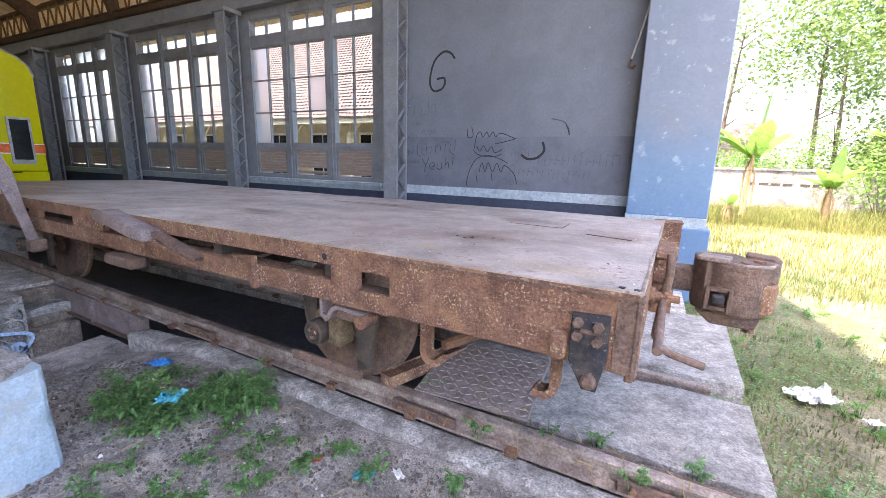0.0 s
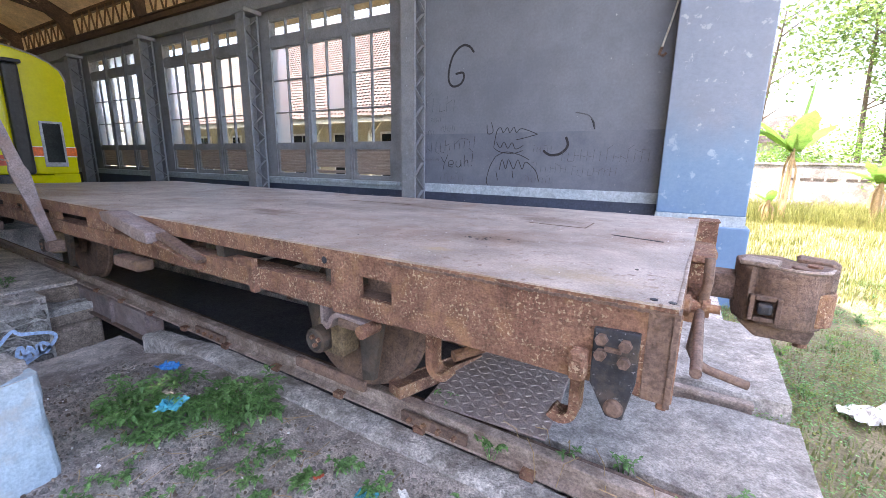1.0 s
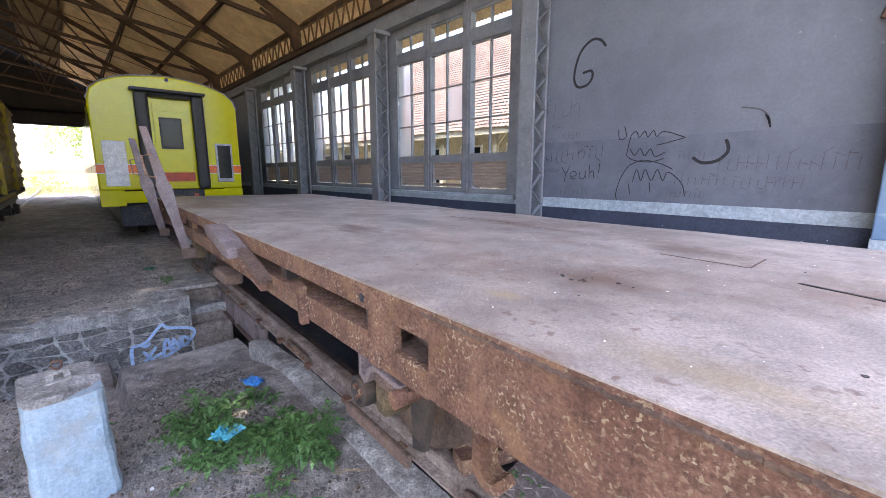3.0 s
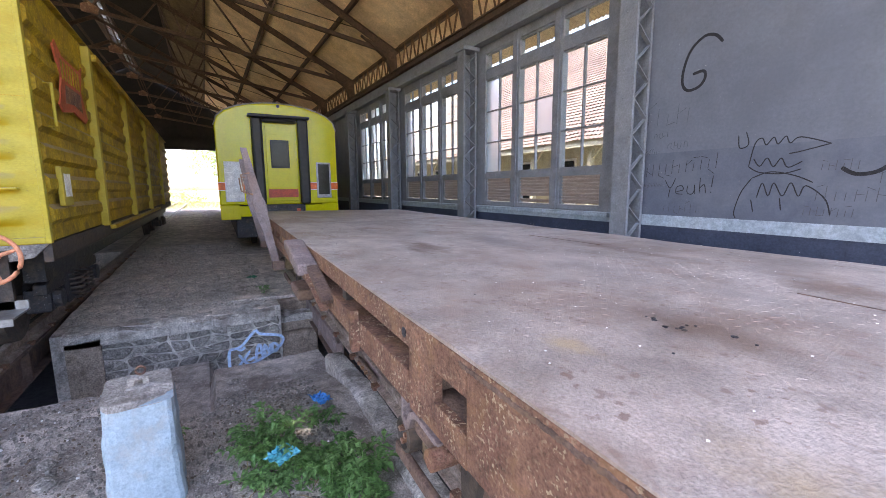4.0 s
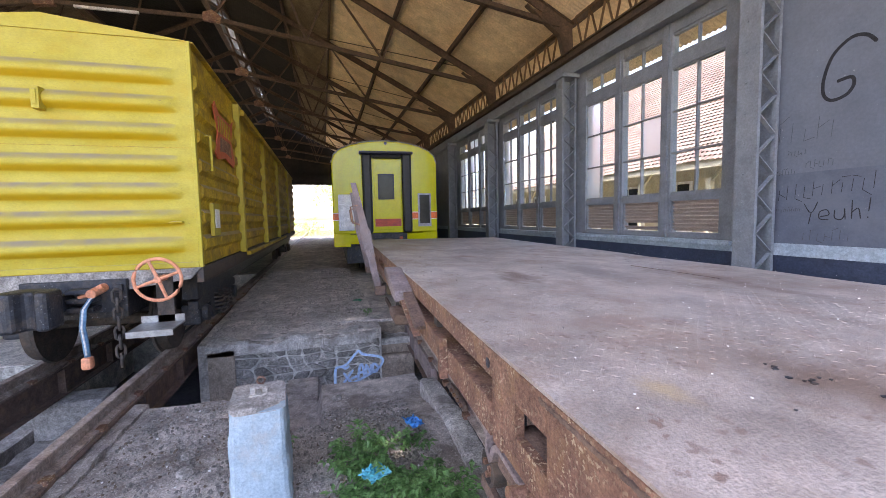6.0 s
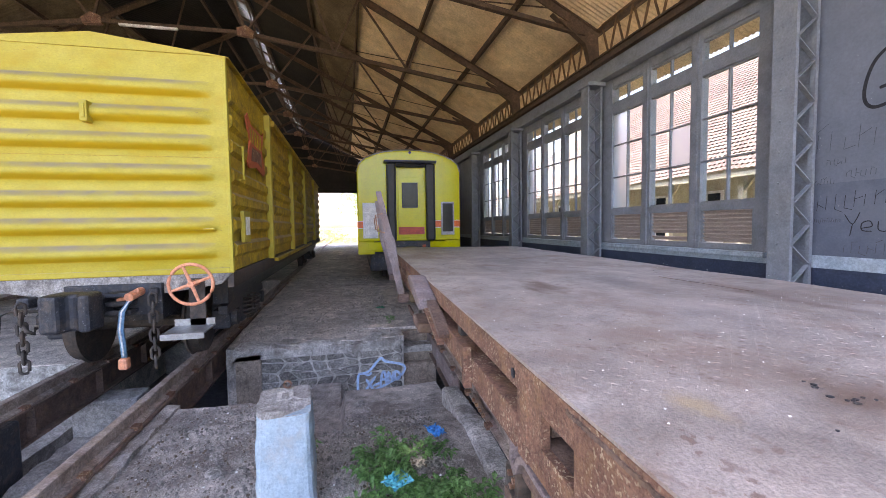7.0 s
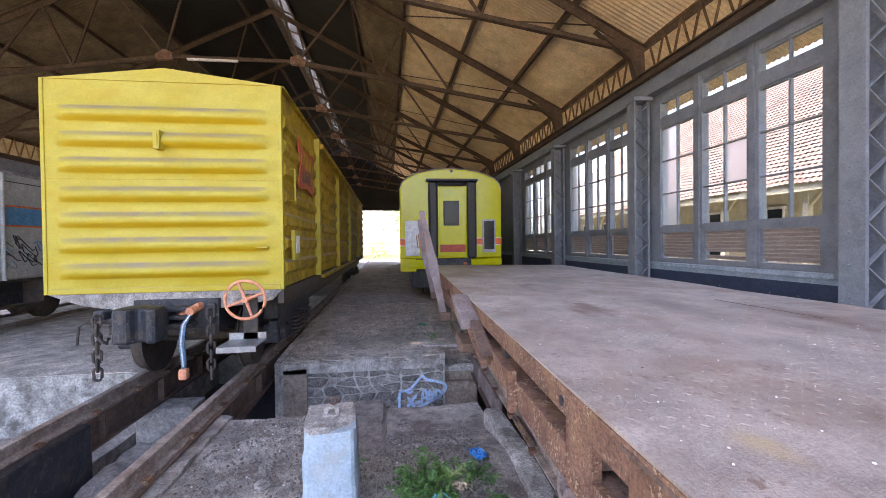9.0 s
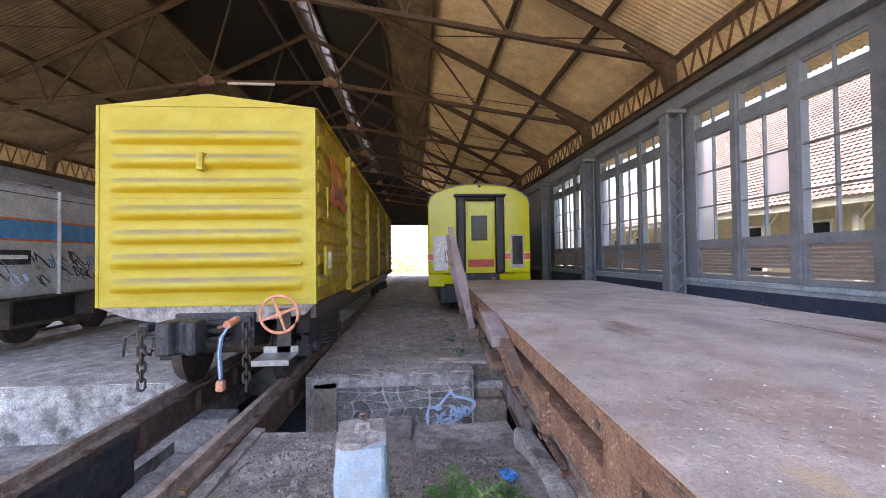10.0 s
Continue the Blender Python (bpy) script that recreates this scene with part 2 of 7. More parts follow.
LEAF_TREE = mat("tree_leaf", (0.10, 0.16, 0.05), (0.20, 0.27, 0.09), 0.5, scale=0.6, fine=20, bump=0.05, mottle=0.35)
BANANA = mat("banana_leaf", (0.11, 0.22, 0.045), (0.19, 0.29, 0.065), 0.45, scale=2, fine=30, bump=0.05, mottle=0.25)
BARK = mat("grey_brown_bark", (0.12, 0.09, 0.065), (0.2, 0.155, 0.12), 0.9, scale=6, bump=0.5, stretch=(1, 1, 0.2))
STRAW = mat("dry_leaf", (0.30, 0.20, 0.10), (0.40, 0.29, 0.16), 0.9, scale=6, bump=0.2)
INK = mat("black_marker", (0.018, 0.018, 0.022), (0.03, 0.03, 0.035), 0.7, scale=20, bump=0.02)
PENCIL = mat("faint_dark_scribble", (0.075, 0.08, 0.095), (0.10, 0.105, 0.12), 0.7, scale=20, bump=0.02)
SPRAY = mat("light_blue_spray_paint", (0.44, 0.62, 0.86), (0.55, 0.70, 0.90), 0.7, scale=10, bump=0.02)
BLUE_PLASTIC = mat("blue_plastic_wrapper", (0.02, 0.18, 0.55), (0.05, 0.30, 0.65), 0.3, scale=10, bump=0.1)
TEAL_PLASTIC = mat("teal_plastic_wrapper", (0.02, 0.22, 0.30), (0.07, 0.36, 0.42), 0.3, scale=14, bump=0.1)
PALE_PLASTIC = mat("clear_white_plastic", (0.6, 0.6, 0.58), (0.7, 0.7, 0.68), 0.25, scale=8, bump=0.2)
KERB = mat("dirty_kerb_concrete", (0.37, 0.34, 0.315), (0.60, 0.57, 0.535), 0.9, scale=4, fine=70, bump=0.9, stain=(0.17, 0.145, 0.125), stain_scale=3.5, stain_amount=0.75, mottle=0.45)
# darker copies of the roof sheet, with the shade under the roof in their colour
ROOF_SHADED = mat("shaded_brown_roof_sheet", (0.13, 0.095, 0.055), (0.20, 0.15, 0.09), 0.85, scale=0.7, fine=25, bump=0.15, stain=(0.07, 0.055, 0.04), stain_scale=0.6, stain_amount=0.6, mottle=0.3)
SHADE_GRIME_BLACK = mat("shade_grime_black_sheet", (0.012, 0.011, 0.010), (0.026, 0.022, 0.018), 0.85, scale=0.9, fine=25, bump=0.15, mottle=0.3)
TREAD = mat("rusty_chequer_plate", (0.26, 0.20, 0.185), (0.38, 0.31, 0.29), 0.6, scale=4, fine=90, bump=0.4, stain=(0.15, 0.09, 0.065), stain_scale=4, stain_amount=0.6, mottle=0.35)
GLASS = glass("window_glass")
DUSTY = glass("dusty_window_glass", 0.6, (0.88, 0.94, 0.98), 0.75)
GRIMY = glass("grimy_skylight_sheet", 0.9, (0.20, 0.195, 0.185), 0.6)


def deck_stains(m, spots):
    """Rust-worn patches of the deck: (x, y, rx, ry, amount) in the deck's own plane, with ragged rims."""
    nt = m.node_tree
    nd, ln = nt.nodes, nt.links
    bs = nd["Principled BSDF"]
    col = bs.inputs["Base Color"].links[0].from_socket
    tc = nd.new("ShaderNodeTexCoord")
    n = nd.new("ShaderNodeTexNoise")
    n.inputs["Scale"].default_value, n.inputs["Detail"].default_value, n.inputs["Roughness"].default_value = 11.0, 8.0, 0.7
    ln.new(tc.outputs["Object"], n.inputs["Vector"])
    for x, y, rx, ry, amount, tint in spots:
        mp = nd.new("ShaderNodeMapping")
        mp.vector_type = "TEXTURE"
        mp.inputs["Location"].default_value, mp.inputs["Scale"].default_value = (x, y, 1.03), (rx, ry, 5.0)
        ln.new(tc.outputs["Object"], mp.inputs[0])
        le = nd.new("ShaderNodeVectorMath")
        le.operation = "LENGTH"
        ln.new(mp.outputs[0], le.inputs[0])
        su = nd.new("ShaderNodeMath")
        su.operation = "MULTIPLY_ADD"
        ln.new(n.outputs["Fac"], su.inputs[0])
        su.inputs[1].default_value = 2.2
        ln.new(le.outputs["Value"], su.inputs[2])
        mr = nd.new("ShaderNodeMapRange")
        mr.inputs["From Min"].default_value, mr.inputs["From Max"].default_value = 2.15, 1.35
        mr.inputs["To Max"].default_value = amount
        ln.new(su.outputs[0], mr.inputs["Value"])
        mx = nd.new("ShaderNodeMix")
        mx.data_type = "RGBA"
        ln.new(mr.outputs["Result"], mx.inputs["Factor"])
        ln.new(col, mx.inputs["A"])
        mx.inputs["B"].default_value = (*tint, 1)
        col = mx.outputs["Result"]
    ln.new(col, bs.inputs["Base Color"])


BROWN, GREYISH, OCHRE = (0.16, 0.10, 0.07), (0.20, 0.165, 0.15), (0.42, 0.30, 0.14)
deck_stains(DECK, [(-0.95, 0.72, 0.32, 0.13, 0.75, BROWN), (-2.9, 0.75, 0.45, 0.13, 0.9, BROWN), (-2.75, 0.62, 0.22, 0.05, 0.9, BROWN), (-2.1, 1.9, 0.5, 0.10, 0.7, BROWN), (-4.3, 0.7, 0.5, 0.06, 0.6, GREYISH), (-3.1, 1.4, 0.55, 0.22, 0.75, GREYISH), (-2.6, 1.95, 0.5, 0.18, 0.6, BROWN), (-0.95, 1.75, 0.35, 0.2, 0.7, BROWN), (-1.0, 0.28, 0.10, 0.06, 0.6, OCHRE), (-0.35, 0.2, 0.3, 0.1, 0.4, OCHRE), (-5.0, 1.2, 0.6, 0.4, 0.5, GREYISH), (-1.7, 1.2, 0.5, 0.3, 0.25, GREYISH)])


def leafy(m, share=0.45):
    """Lets part of the light through a leaf."""
    nt = m.node_tree
    nd, ln = nt.nodes, nt.links
    bs = nd["Principled BSDF"]
    tr = nd.new("ShaderNodeBsdfTranslucent")
    hs = nd.new("ShaderNodeHueSaturation")
    hs.inputs["Value"].default_value = 1.7
    ln.new(bs.inputs["Base Color"].links[0].from_socket, hs.inputs["Color"])
    ln.new(hs.outputs["Color"], tr.inputs["Color"])
    mx = nd.new("ShaderNodeMixShader")
    mx.inputs[0].default_value = share
    ln.new(bs.outputs[0], mx.inputs[1])
    ln.new(tr.outputs[0], mx.inputs[2])
    ln.new(mx.outputs[0], nd["Material Output"].inputs["Surface"])


for green in (GRASS, DRY_GRASS, LEAF, LEAF_TREE, BANANA):
    leafy(green)


# ---- mesh helpers ----
def part(name, bm, material, parent=None, label="", smooth=False, bevel=0.0):
    me = bpy.data.meshes.new(name)
    bm.normal_update()
    bm.to_mesh(me)
    bm.free()
    me.materials.append(material)
    if smooth:
        me.shade_smooth()
    ob = new(name, me)
    if parent:
        ob.parent = parent
    if label:
        ob["label"] = label
    if bevel:
        mod = ob.modifiers.new("bevel", "BEVEL")
        mod.width, mod.segments, mod.limit_method, mod.angle_limit = bevel, 2, "ANGLE", radians(40)
    return ob


def thing(name, m, label, category, group="", kind=""):
    ob = new(name)
    ob.matrix_basis = m
    ob.empty_display_size = 0.1
    return tagged(ob, label, category, group, kind)


def structure(name, bm, material, label, category, **kw):
    return tagged(part(name, bm, material, **kw), label, category, "", "structure")


def box(bm, x0, x1, y0, y1, z0, z1, m=None):
    vs = [bm.verts.new((x, y, z)) for z in (z0, z1) for y in (y0, y1) for x in (x0, x1)]
    if m is not None:
        for v in vs:
            v.co = m @ v.co
    for f in ((0, 2, 3, 1), (4, 5, 7, 6), (0, 1, 5, 4), (2, 6, 7, 3), (0, 4, 6, 2), (1, 3, 7, 5)):
        bm.faces.new([vs[i] for i in f])
    return bm


def boxes(*rows):
    bm = bmesh.new()
    for r in rows:
        box(bm, *r)
    return bm


def frame_of(a, b, up=(0, 0, 1)):
    a, b = Vector(a), Vector(b)
    d = (b - a).normalized()
    u = Vector(up)
    if abs(d.dot(u)) > 0.98:
        u = Vector((1, 0, 0))
    s = d.cross(u).normalized()
    return a, b, d, s, s.cross(d)


def bar(bm, a, b, w, h, up=(0, 0, 1)):
    """A square bar from a to b, w wide and h high."""
    a, b, d, s, u = frame_of(a, b, up)
    vs = [bm.verts.new(p + s * i * w / 2 + u * j * h / 2) for p in (a, b) for i, j in ((-1, -1), (1, -1), (1, 1), (-1, 1))]
    for f in ((3, 2, 1, 0), (4, 5, 6, 7), (0, 1, 5, 4), (1, 2, 6, 5), (2, 3, 7, 6), (3, 0, 4, 7)):
        bm.faces.new([vs[i] for i in f])
    return bm


def rod(bm, a, b, r, r2=None, n=12):
    a, b, d, s, u = frame_of(a, b)
    r2 = r if r2 is None else r2
    rings = [[bm.verts.new(p + (s * math.cos(t) + u * math.sin(t)) * q) for t in [2 * math.pi * k / n for k in range(n)]] for p, q in ((a, r), (b, r2))]
    for k in range(n):
        bm.faces.new((rings[0][k], rings[0][(k + 1) % n], rings[1][(k + 1) % n], rings[1][k]))
    bm.faces.new(rings[0][::-1])
    bm.faces.new(rings[1])
    return bm


def tube(bm, pts, r, n=8, closed=False):
    pts = [Vector(p) for p in pts]
    rings = []
    for i, p in enumerate(pts):
        if closed:
            d = pts[(i + 1) % len(pts)] - pts[i - 1]
        else:
            d = pts[min(i + 1, len(pts) - 1)] - pts[max(i - 1, 0)]
        d.normalize()
        ref = Vector((0, 0, 1)) if abs(d.z) < 0.9 else Vector((0, 1, 0))
        s = d.cross(ref).normalized()
        u = s.cross(d)
        rings.append([bm.verts.new(p + (s * math.cos(2 * math.pi * k / n) + u * math.sin(2 * math.pi * k / n)) * r) for k in range(n)])
    for i in range(len(rings) if closed else len(rings) - 1):
        q0, q1 = rings[i], rings[(i + 1) % len(rings)]
        for k in range(n):
            bm.faces.new((q0[k], q0[(k + 1) % n], q1[(k + 1) % n], q1[k]))
    if not closed:
        bm.faces.new(rings[0][::-1])
        bm.faces.new(rings[-1])
    return bm


def prism(bm, outline, axis, lo, hi, m=None):
    """A plate: outline of (p, q) in the plane across axis, from lo to hi along it."""
    put = {"x": lambda p, q, t: (t, p, q), "y": lambda p, q, t: (p, t, q), "z": lambda p, q, t: (p, q, t)}[axis]
    ends = [[bm.verts.new(put(p, q, t)) for p, q in outline] for t in (lo, hi)]
    if m is not None:
        for v in ends[0] + ends[1]:
            v.co = m @ v.co
    n = len(outline)
    bm.faces.new(ends[0][::-1])
    bm.faces.new(ends[1])
    for k in range(n):
        bm.faces.new((ends[0][k], ends[0][(k + 1) % n], ends[1][(k + 1) % n], ends[1][k]))
    bmesh.ops.recalc_face_normals(bm, faces=bm.faces)
    return bm


def lathe(bm, rings, axis_a, axis_d, n=28):
    """Turned body: rings of (distance along, radius) on the axis from axis_a along axis_d."""
    a, _, d, s, u = frame_of(axis_a, Vector(axis_a) + Vector(axis_d))
    loops = [[bm.verts.new(a + d * t + (s * math.cos(2 * math.pi * k / n) + u * math.sin(2 * math.pi * k / n)) * r) for k in range(n)] for t, r in rings]
    for q0, q1 in zip(loops, loops[1:]):
        for k in range(n):
            bm.faces.new((q0[k], q0[(k + 1) % n], q1[(k + 1) % n], q1[k]))
    bm.faces.new(loops[0][::-1])
    bm.faces.new(loops[-1])
    bmesh.ops.recalc_face_normals(bm, faces=bm.faces)
    return bm


def sheet(xs, ys, height):
    """An uneven sheet of ground over the grid xs, ys."""
    bm = bmesh.new()
    vs = [[bm.verts.new((x, y, height(x, y))) for y in ys] for x in xs]
    for i in range(len(xs) - 1):
        for j in range(len(ys) - 1):
            bm.faces.new((vs[i][j], vs[i + 1][j], vs[i + 1][j + 1], vs[i][j + 1]))
    return bm


def span(a, b, n):
    return [a + (b - a) * k / n for k in range(n + 1)]


def rough(x, y, k=1.0, seed=0.0):
    return noise.noise(Vector((x * k, y * k, seed)))


# ---- ground, floors and pits ----
W = pose(0, 0, 0, 0, 0, -2.6)
RAIL_Z = 0.02
BAY, COL_X = 3.79, -3.85
WIN_BAY = 3.79
DROP = 0.11
EAVE_Y, EAVE_Z, RIDGE_Y, PITCH = 4.5, 5.28, -4.35, 0.505
SOUTH_Y = 2 * RIDGE_Y - EAVE_Y
END_X = -37.0


def roof_z(y):
    return EAVE_Z + (EAVE_Y - RIDGE_Y - abs(y - RIDGE_Y)) * PITCH


def slab(name, x0, x1, y0, y1, height, z0, material, label, category, step=0.12):
    """A floor or ground with an uneven top and straight sides down to z0."""
    xs, ys = span(x0, x1, max(2, int((x1 - x0) / step))), span(y0, y1, max(2, int((y1 - y0) / step)))
    bm = sheet(xs, ys, height)
    bm.verts.ensure_lookup_table()
    edges = [e for e in bm.edges if e.is_boundary]
    out = bmesh.ops.extrude_edge_only(bm, edges=edges)
    for g in out["geom"]:
        if isinstance(g, bmesh.types.BMVert):
            g.co.z = z0
    bmesh.ops.recalc_face_normals(bm, faces=bm.faces)
    return structure(name, bm, material, label, category)


# outdoor ground: one sheet round the shed that reaches the horizon
def yard_z(x, y):
    return -0.17 + 0.05 * rough(x, y, 0.8) + 0.03 * rough(x, y, 3.0, 5.0)


bm = bmesh.new()
far = 900.0
for xs, ys in (([0.5, 1.2, 2, 3, 4.5, 7, 12, 25, 60, far], [-far, -80, -30, -10, -5, -3, -2, -1, 0, 0.6, 1.2, 2, 3, 4.5, 6, 8, 11, 15, 22, 40, 100, far]),
               ([-far, -100, END_X - 0.2], [-far, -80, -13.4, -8, -4, 0, 4.75, 20, 100, far]),
               ([END_X - 0.2, -30, -20, -12, -6, -3, 0.5], [4.75, 6, 9, 13, 20, 60, far]),
               ([END_X - 0.2, -20, 0.5], [-far, -60, -13.4])):
    vs = [[bm.verts.new((x, y, yard_z(x, y) if x != 0.5 else -0.17)) for y in ys] for x in xs]
    for i in range(len(xs) - 1):
        for j in range(len(ys) - 1):
            bm.faces.new((vs[i][j], vs[i + 1][j], vs[i + 1][j + 1], vs[i][j + 1]))
structure("ground", bm, GRASSY, "sunlit yard of grass, dry soil and weeds", "ground")

structure("pit_floor", boxes((-16.0, 0.5, -13.2, 4.5, -1.1, -0.92)), PIT_BLACK, "black bottom of the inspection pit", "floor")
slab("floor_south", END_X, -5.6, -13.2, -3.42, lambda x, y: -0.05 + 0.015 * rough(x, y, 1.5), -0.95, FLOOR, "dark packed earth floor of the shed", "floor", 0.4)
slab("floor_middle", END_X, -5.9, -2.0, 0.28, lambda x, y: -0.05 + 0.03 * rough(x * 0.5, y, 2.2) + 0.015 * rough(x * 0.6, y, 7.0) - 0.05 * max(0, (x + 8) / 2), -0.95, FLOOR, "dark packed earth floor between two tracks", "floor", 0.09)
slab("floor_track", END_X, -13.0, -3.42, -2.0, lambda x, y: -0.09, -0.95, FLOOR, "earth floor between the rails", "floor", 0.6)
slab("floor_north", END_X, 0.45, 3.15, 4.5, lambda x, y: -0.03, -0.95, FLOOR, "earth floor beside the window wall", "floor", 0.6)
slab("floor_far_track", END_X, -12.0, 0.28, 2.35, lambda x, y: -0.10, -0.95, FLOOR, "earth floor under the parked coach", "floor", 0.6)


def near_z(x, y):
    z = -0.17 + 0.025 * rough(x, y, 2.5) + 0.012 * rough(x, y, 9.0, 3.0)
    edge = -4.25 + 0.16 * rough(x * 0.3, y, 3.0, 2.0)
    if y < -0.95:
        return z if x > edge else -0.85
    if y < -0.52:
        return z if x > -3.5 + 0.1 * rough(x, y, 6.0) else -0.62
    slope = max(0.0, min(1.0, (-3.3 - x) / 1.0))
    return z - 0.24 * slope if x > -4.95 else -0.85


slab("ground_near", -5.75, 0.5, -1.98, 0.52, near_z, -1.0, DIRT, "gritty soil and broken concrete beside the track", "ground", 0.06)
slab("ground_behind", -4.25, 0.5, -13.2, -3.5, lambda x, y: -0.55 + 0.03 * rough(x, y, 2.0), -1.0, CONC_DARK, "lower sooty ground beside the far track", "ground", 0.3)
slab("ground_side", -2.6, 0.5, -3.5, -1.98, lambda x, y: -0.2 + 0.03 * rough(x, y, 2.0), -1.0, DIRT, "soil at the open end of the track", "ground", 0.15)
slab("ground_low", -5.6, -4.25, -13.2, -3.5, lambda x, y: -0.75 + 0.03 * rough(x, y, 2.0), -1.0, CONC_DARK, "sooty bottom of the cross pit", "ground", 0.3)


def wagon_slab(name, x0, x1, y0, y1, height, z0, material, label, category, step=0.1):
    ob = slab(name, x0, x1, y0, y1, height, z0, material, label, category, step)
    ob.matrix_basis = W
    return ob


wagon_slab("concrete_kerb", -4.3, 0.62, 0.26, 0.42, lambda x, y: -0.13 + 0.008 * rough(x, y, 6.0) + 0.008 * rough(x, y, 19.0) - max(0.0, 0.30 - y) * (0.5 + 1.2 * max(0.0, rough(x, 0.0, 5.0))) - 0.10 * max(0.0, min(1.0, -3.3 - x)), -1.0, KERB, "worn concrete kerb along the rail", "kerb", 0.03)
wagon_slab("concrete_apron", -1.25, 0.62, 0.62, 3.2, lambda x, y: (-0.012 if abs(y - 1.61) > 0.09 else -0.16) + 0.02 * rough(x, y, 3.0) + 0.008 * rough(x, y, 11.0), -1.0, CONC, "rough concrete slab at the end of the track", "slab", 0.05)


wagon_slab("floor_beside_rail", -12.5, -6.35, -0.55, 0.42, lambda x, y: -0.075 + 0.02 * rough(x, y, 1.5) + 0.01 * rough(x, y, 5.0), -0.95, FLOOR, "dark packed earth floor beside the rail", "floor", 0.16)


# ---- rails ----
RAIL_OUTLINE = [(-0.06, -0.13), (0.06, -0.13), (0.06, -0.115), (0.012, -0.10), (0.012, -0.035), (0.034, -0.028), (0.034, -0.004), (0.024, 0), (-0.024, 0), (-0.034, -0.004), (-0.034, -0.028), (-0.012, -0.035), (-0.012, -0.10), (-0.06, -0.115)]


def rail(x0, x1, y, z, m, label):
    bm = prism(bmesh.new(), [(y + p, z + q) for p, q in RAIL_OUTLINE], "x", x0, x1)
    ob = tagged(part("rail", bm, RAIL), label, "rail", "rails of the tracks")
    ob.matrix_basis = m
    n = int((min(x1, 0.3) - max(x0, -14.0)) / 0.65)
    for i in range(n):
        x = min(x1, 0.3) - 0.2 - i * 0.65
        for s in (-1, 1):
            part("rail_clip", boxes((x - 0.035, x + 0.035, y + s * 0.06 - 0.025, y + s * 0.06 + 0.025, z - 0.135, z - 0.10)), RUST, ob)
    return ob


rail(-12.0, 0.75, 0.475, RAIL_Z, W, "rusty steel rail on a concrete kerb")
rail(-12.0, 0.42, 1.61, RAIL_Z - 0.02, W, "rusty steel rail under the flat wagon")
rail(-60.0, 3.0, -2.15, RAIL_Z, pose(0, 0, 0), "worn steel rail over the open pit")
rail(-60.0, 3.0, -3.28, RAIL_Z, pose(0, 0, 0), "worn steel rail over the open pit")
rail(-60.0, -4.9, -7.7, RAIL_Z, pose(0, 0, 0), "rusty rail of the track beside the old coach")
rail(-60.0, -4.9, -8.8, RAIL_Z, pose(0, 0, 0), "rusty rail of the track beside the old coach")

# second bar beside the running rail, and the beams that carry the far track
for y0, y1 in ((0.545, 0.58),):
    ob = tagged(part("guard_bar", boxes((-11.5, 0.6, y0, y1, -0.11, -0.02)), RUST_DARK), "rusty guard bar beside the rail", "rail")
    ob.matrix_basis = W
ng = thing("rail_girder", W, "rusty brown steel girder under the rail over the pit", "girder", "girders of the pit")
part("web", boxes((-7.4, -4.28, 0.425, 0.445, -0.40, -0.135)), LILAC, ng)
part("top_flange", boxes((-7.4, -4.28, 0.385, 0.56, -0.135, -0.112)), LILAC, ng)
part("bottom_flange", boxes((-7.4, -4.28, 0.385, 0.56, -0.42, -0.40)), RUST_DARK, ng)
for i in range(4):
    part("stiffener", boxes((-7.1 + i * 0.85, -7.08 + i * 0.85, 0.39, 0.425, -0.40, -0.135)), LILAC, ng)
for y in (-2.15, -3.28):
    rg = thing("rail_girder", pose(-8.0, y, -0.42), "rusty steel girder under the rail", "girder", "girders of the pit")
    part("top_flange", boxes((-4, 5.5, -0.09, 0.09, 0.29, 0.31)), RUST_DARK, rg)
    part("web", boxes((-4, 3.7, -0.012, 0.012, 0.02, 0.29)), RUST_DARK, rg)
    part("bottom_flange", boxes((-4, 3.7, -0.09, 0.09, 0.0, 0.02)), RUST_DARK, rg)
    for i in range(8):
        part("stiffener", boxes((-3.9 + i * 1.05, -3.88 + i * 1.05, -0.08, 0.08, 0.02, 0.29)), RUST_DARK, rg)
for row in ((-4.25, 0.5, -3.48, -3.12, -1.0, -0.11), (-2.6, 0.5, -2.30, -1.985, -1.0, -0.11)):
    tagged(part("rail_plinth", boxes(row), BLACK, bevel=0.03), "soot-black concrete plinth under the rail", "plinth", "plinths of the track")
for x, y in ((-5.55, -2.9), (-7.9, -2.9)):
    tagged(part("pit_pier", boxes((x - 0.16, x + 0.2, y - 0.5, y + 0.12, -0.95, -0.43)), CONC, bevel=0.02), "stained concrete pier in the pit", "pier", "piers of the pit")
slab("plinth_edge", -4.3, 0.5, -2.14, -1.96, lambda x, y: -0.14 + 0.03 * rough(x, y, 8.0), -1.0, DIRT, "crumbling edge of the track bed", "kerb", 0.05)

slab("pit_rubble", -4.9, -2.62, -3.10, -2.32, lambda x, y: -0.60 + 0.10 * rough(x, y, 2.0) + 0.04 * rough(x, y, 6.0), -1.0, CONC, "pale rubble and broken concrete in the pit", "rubble", 0.06)

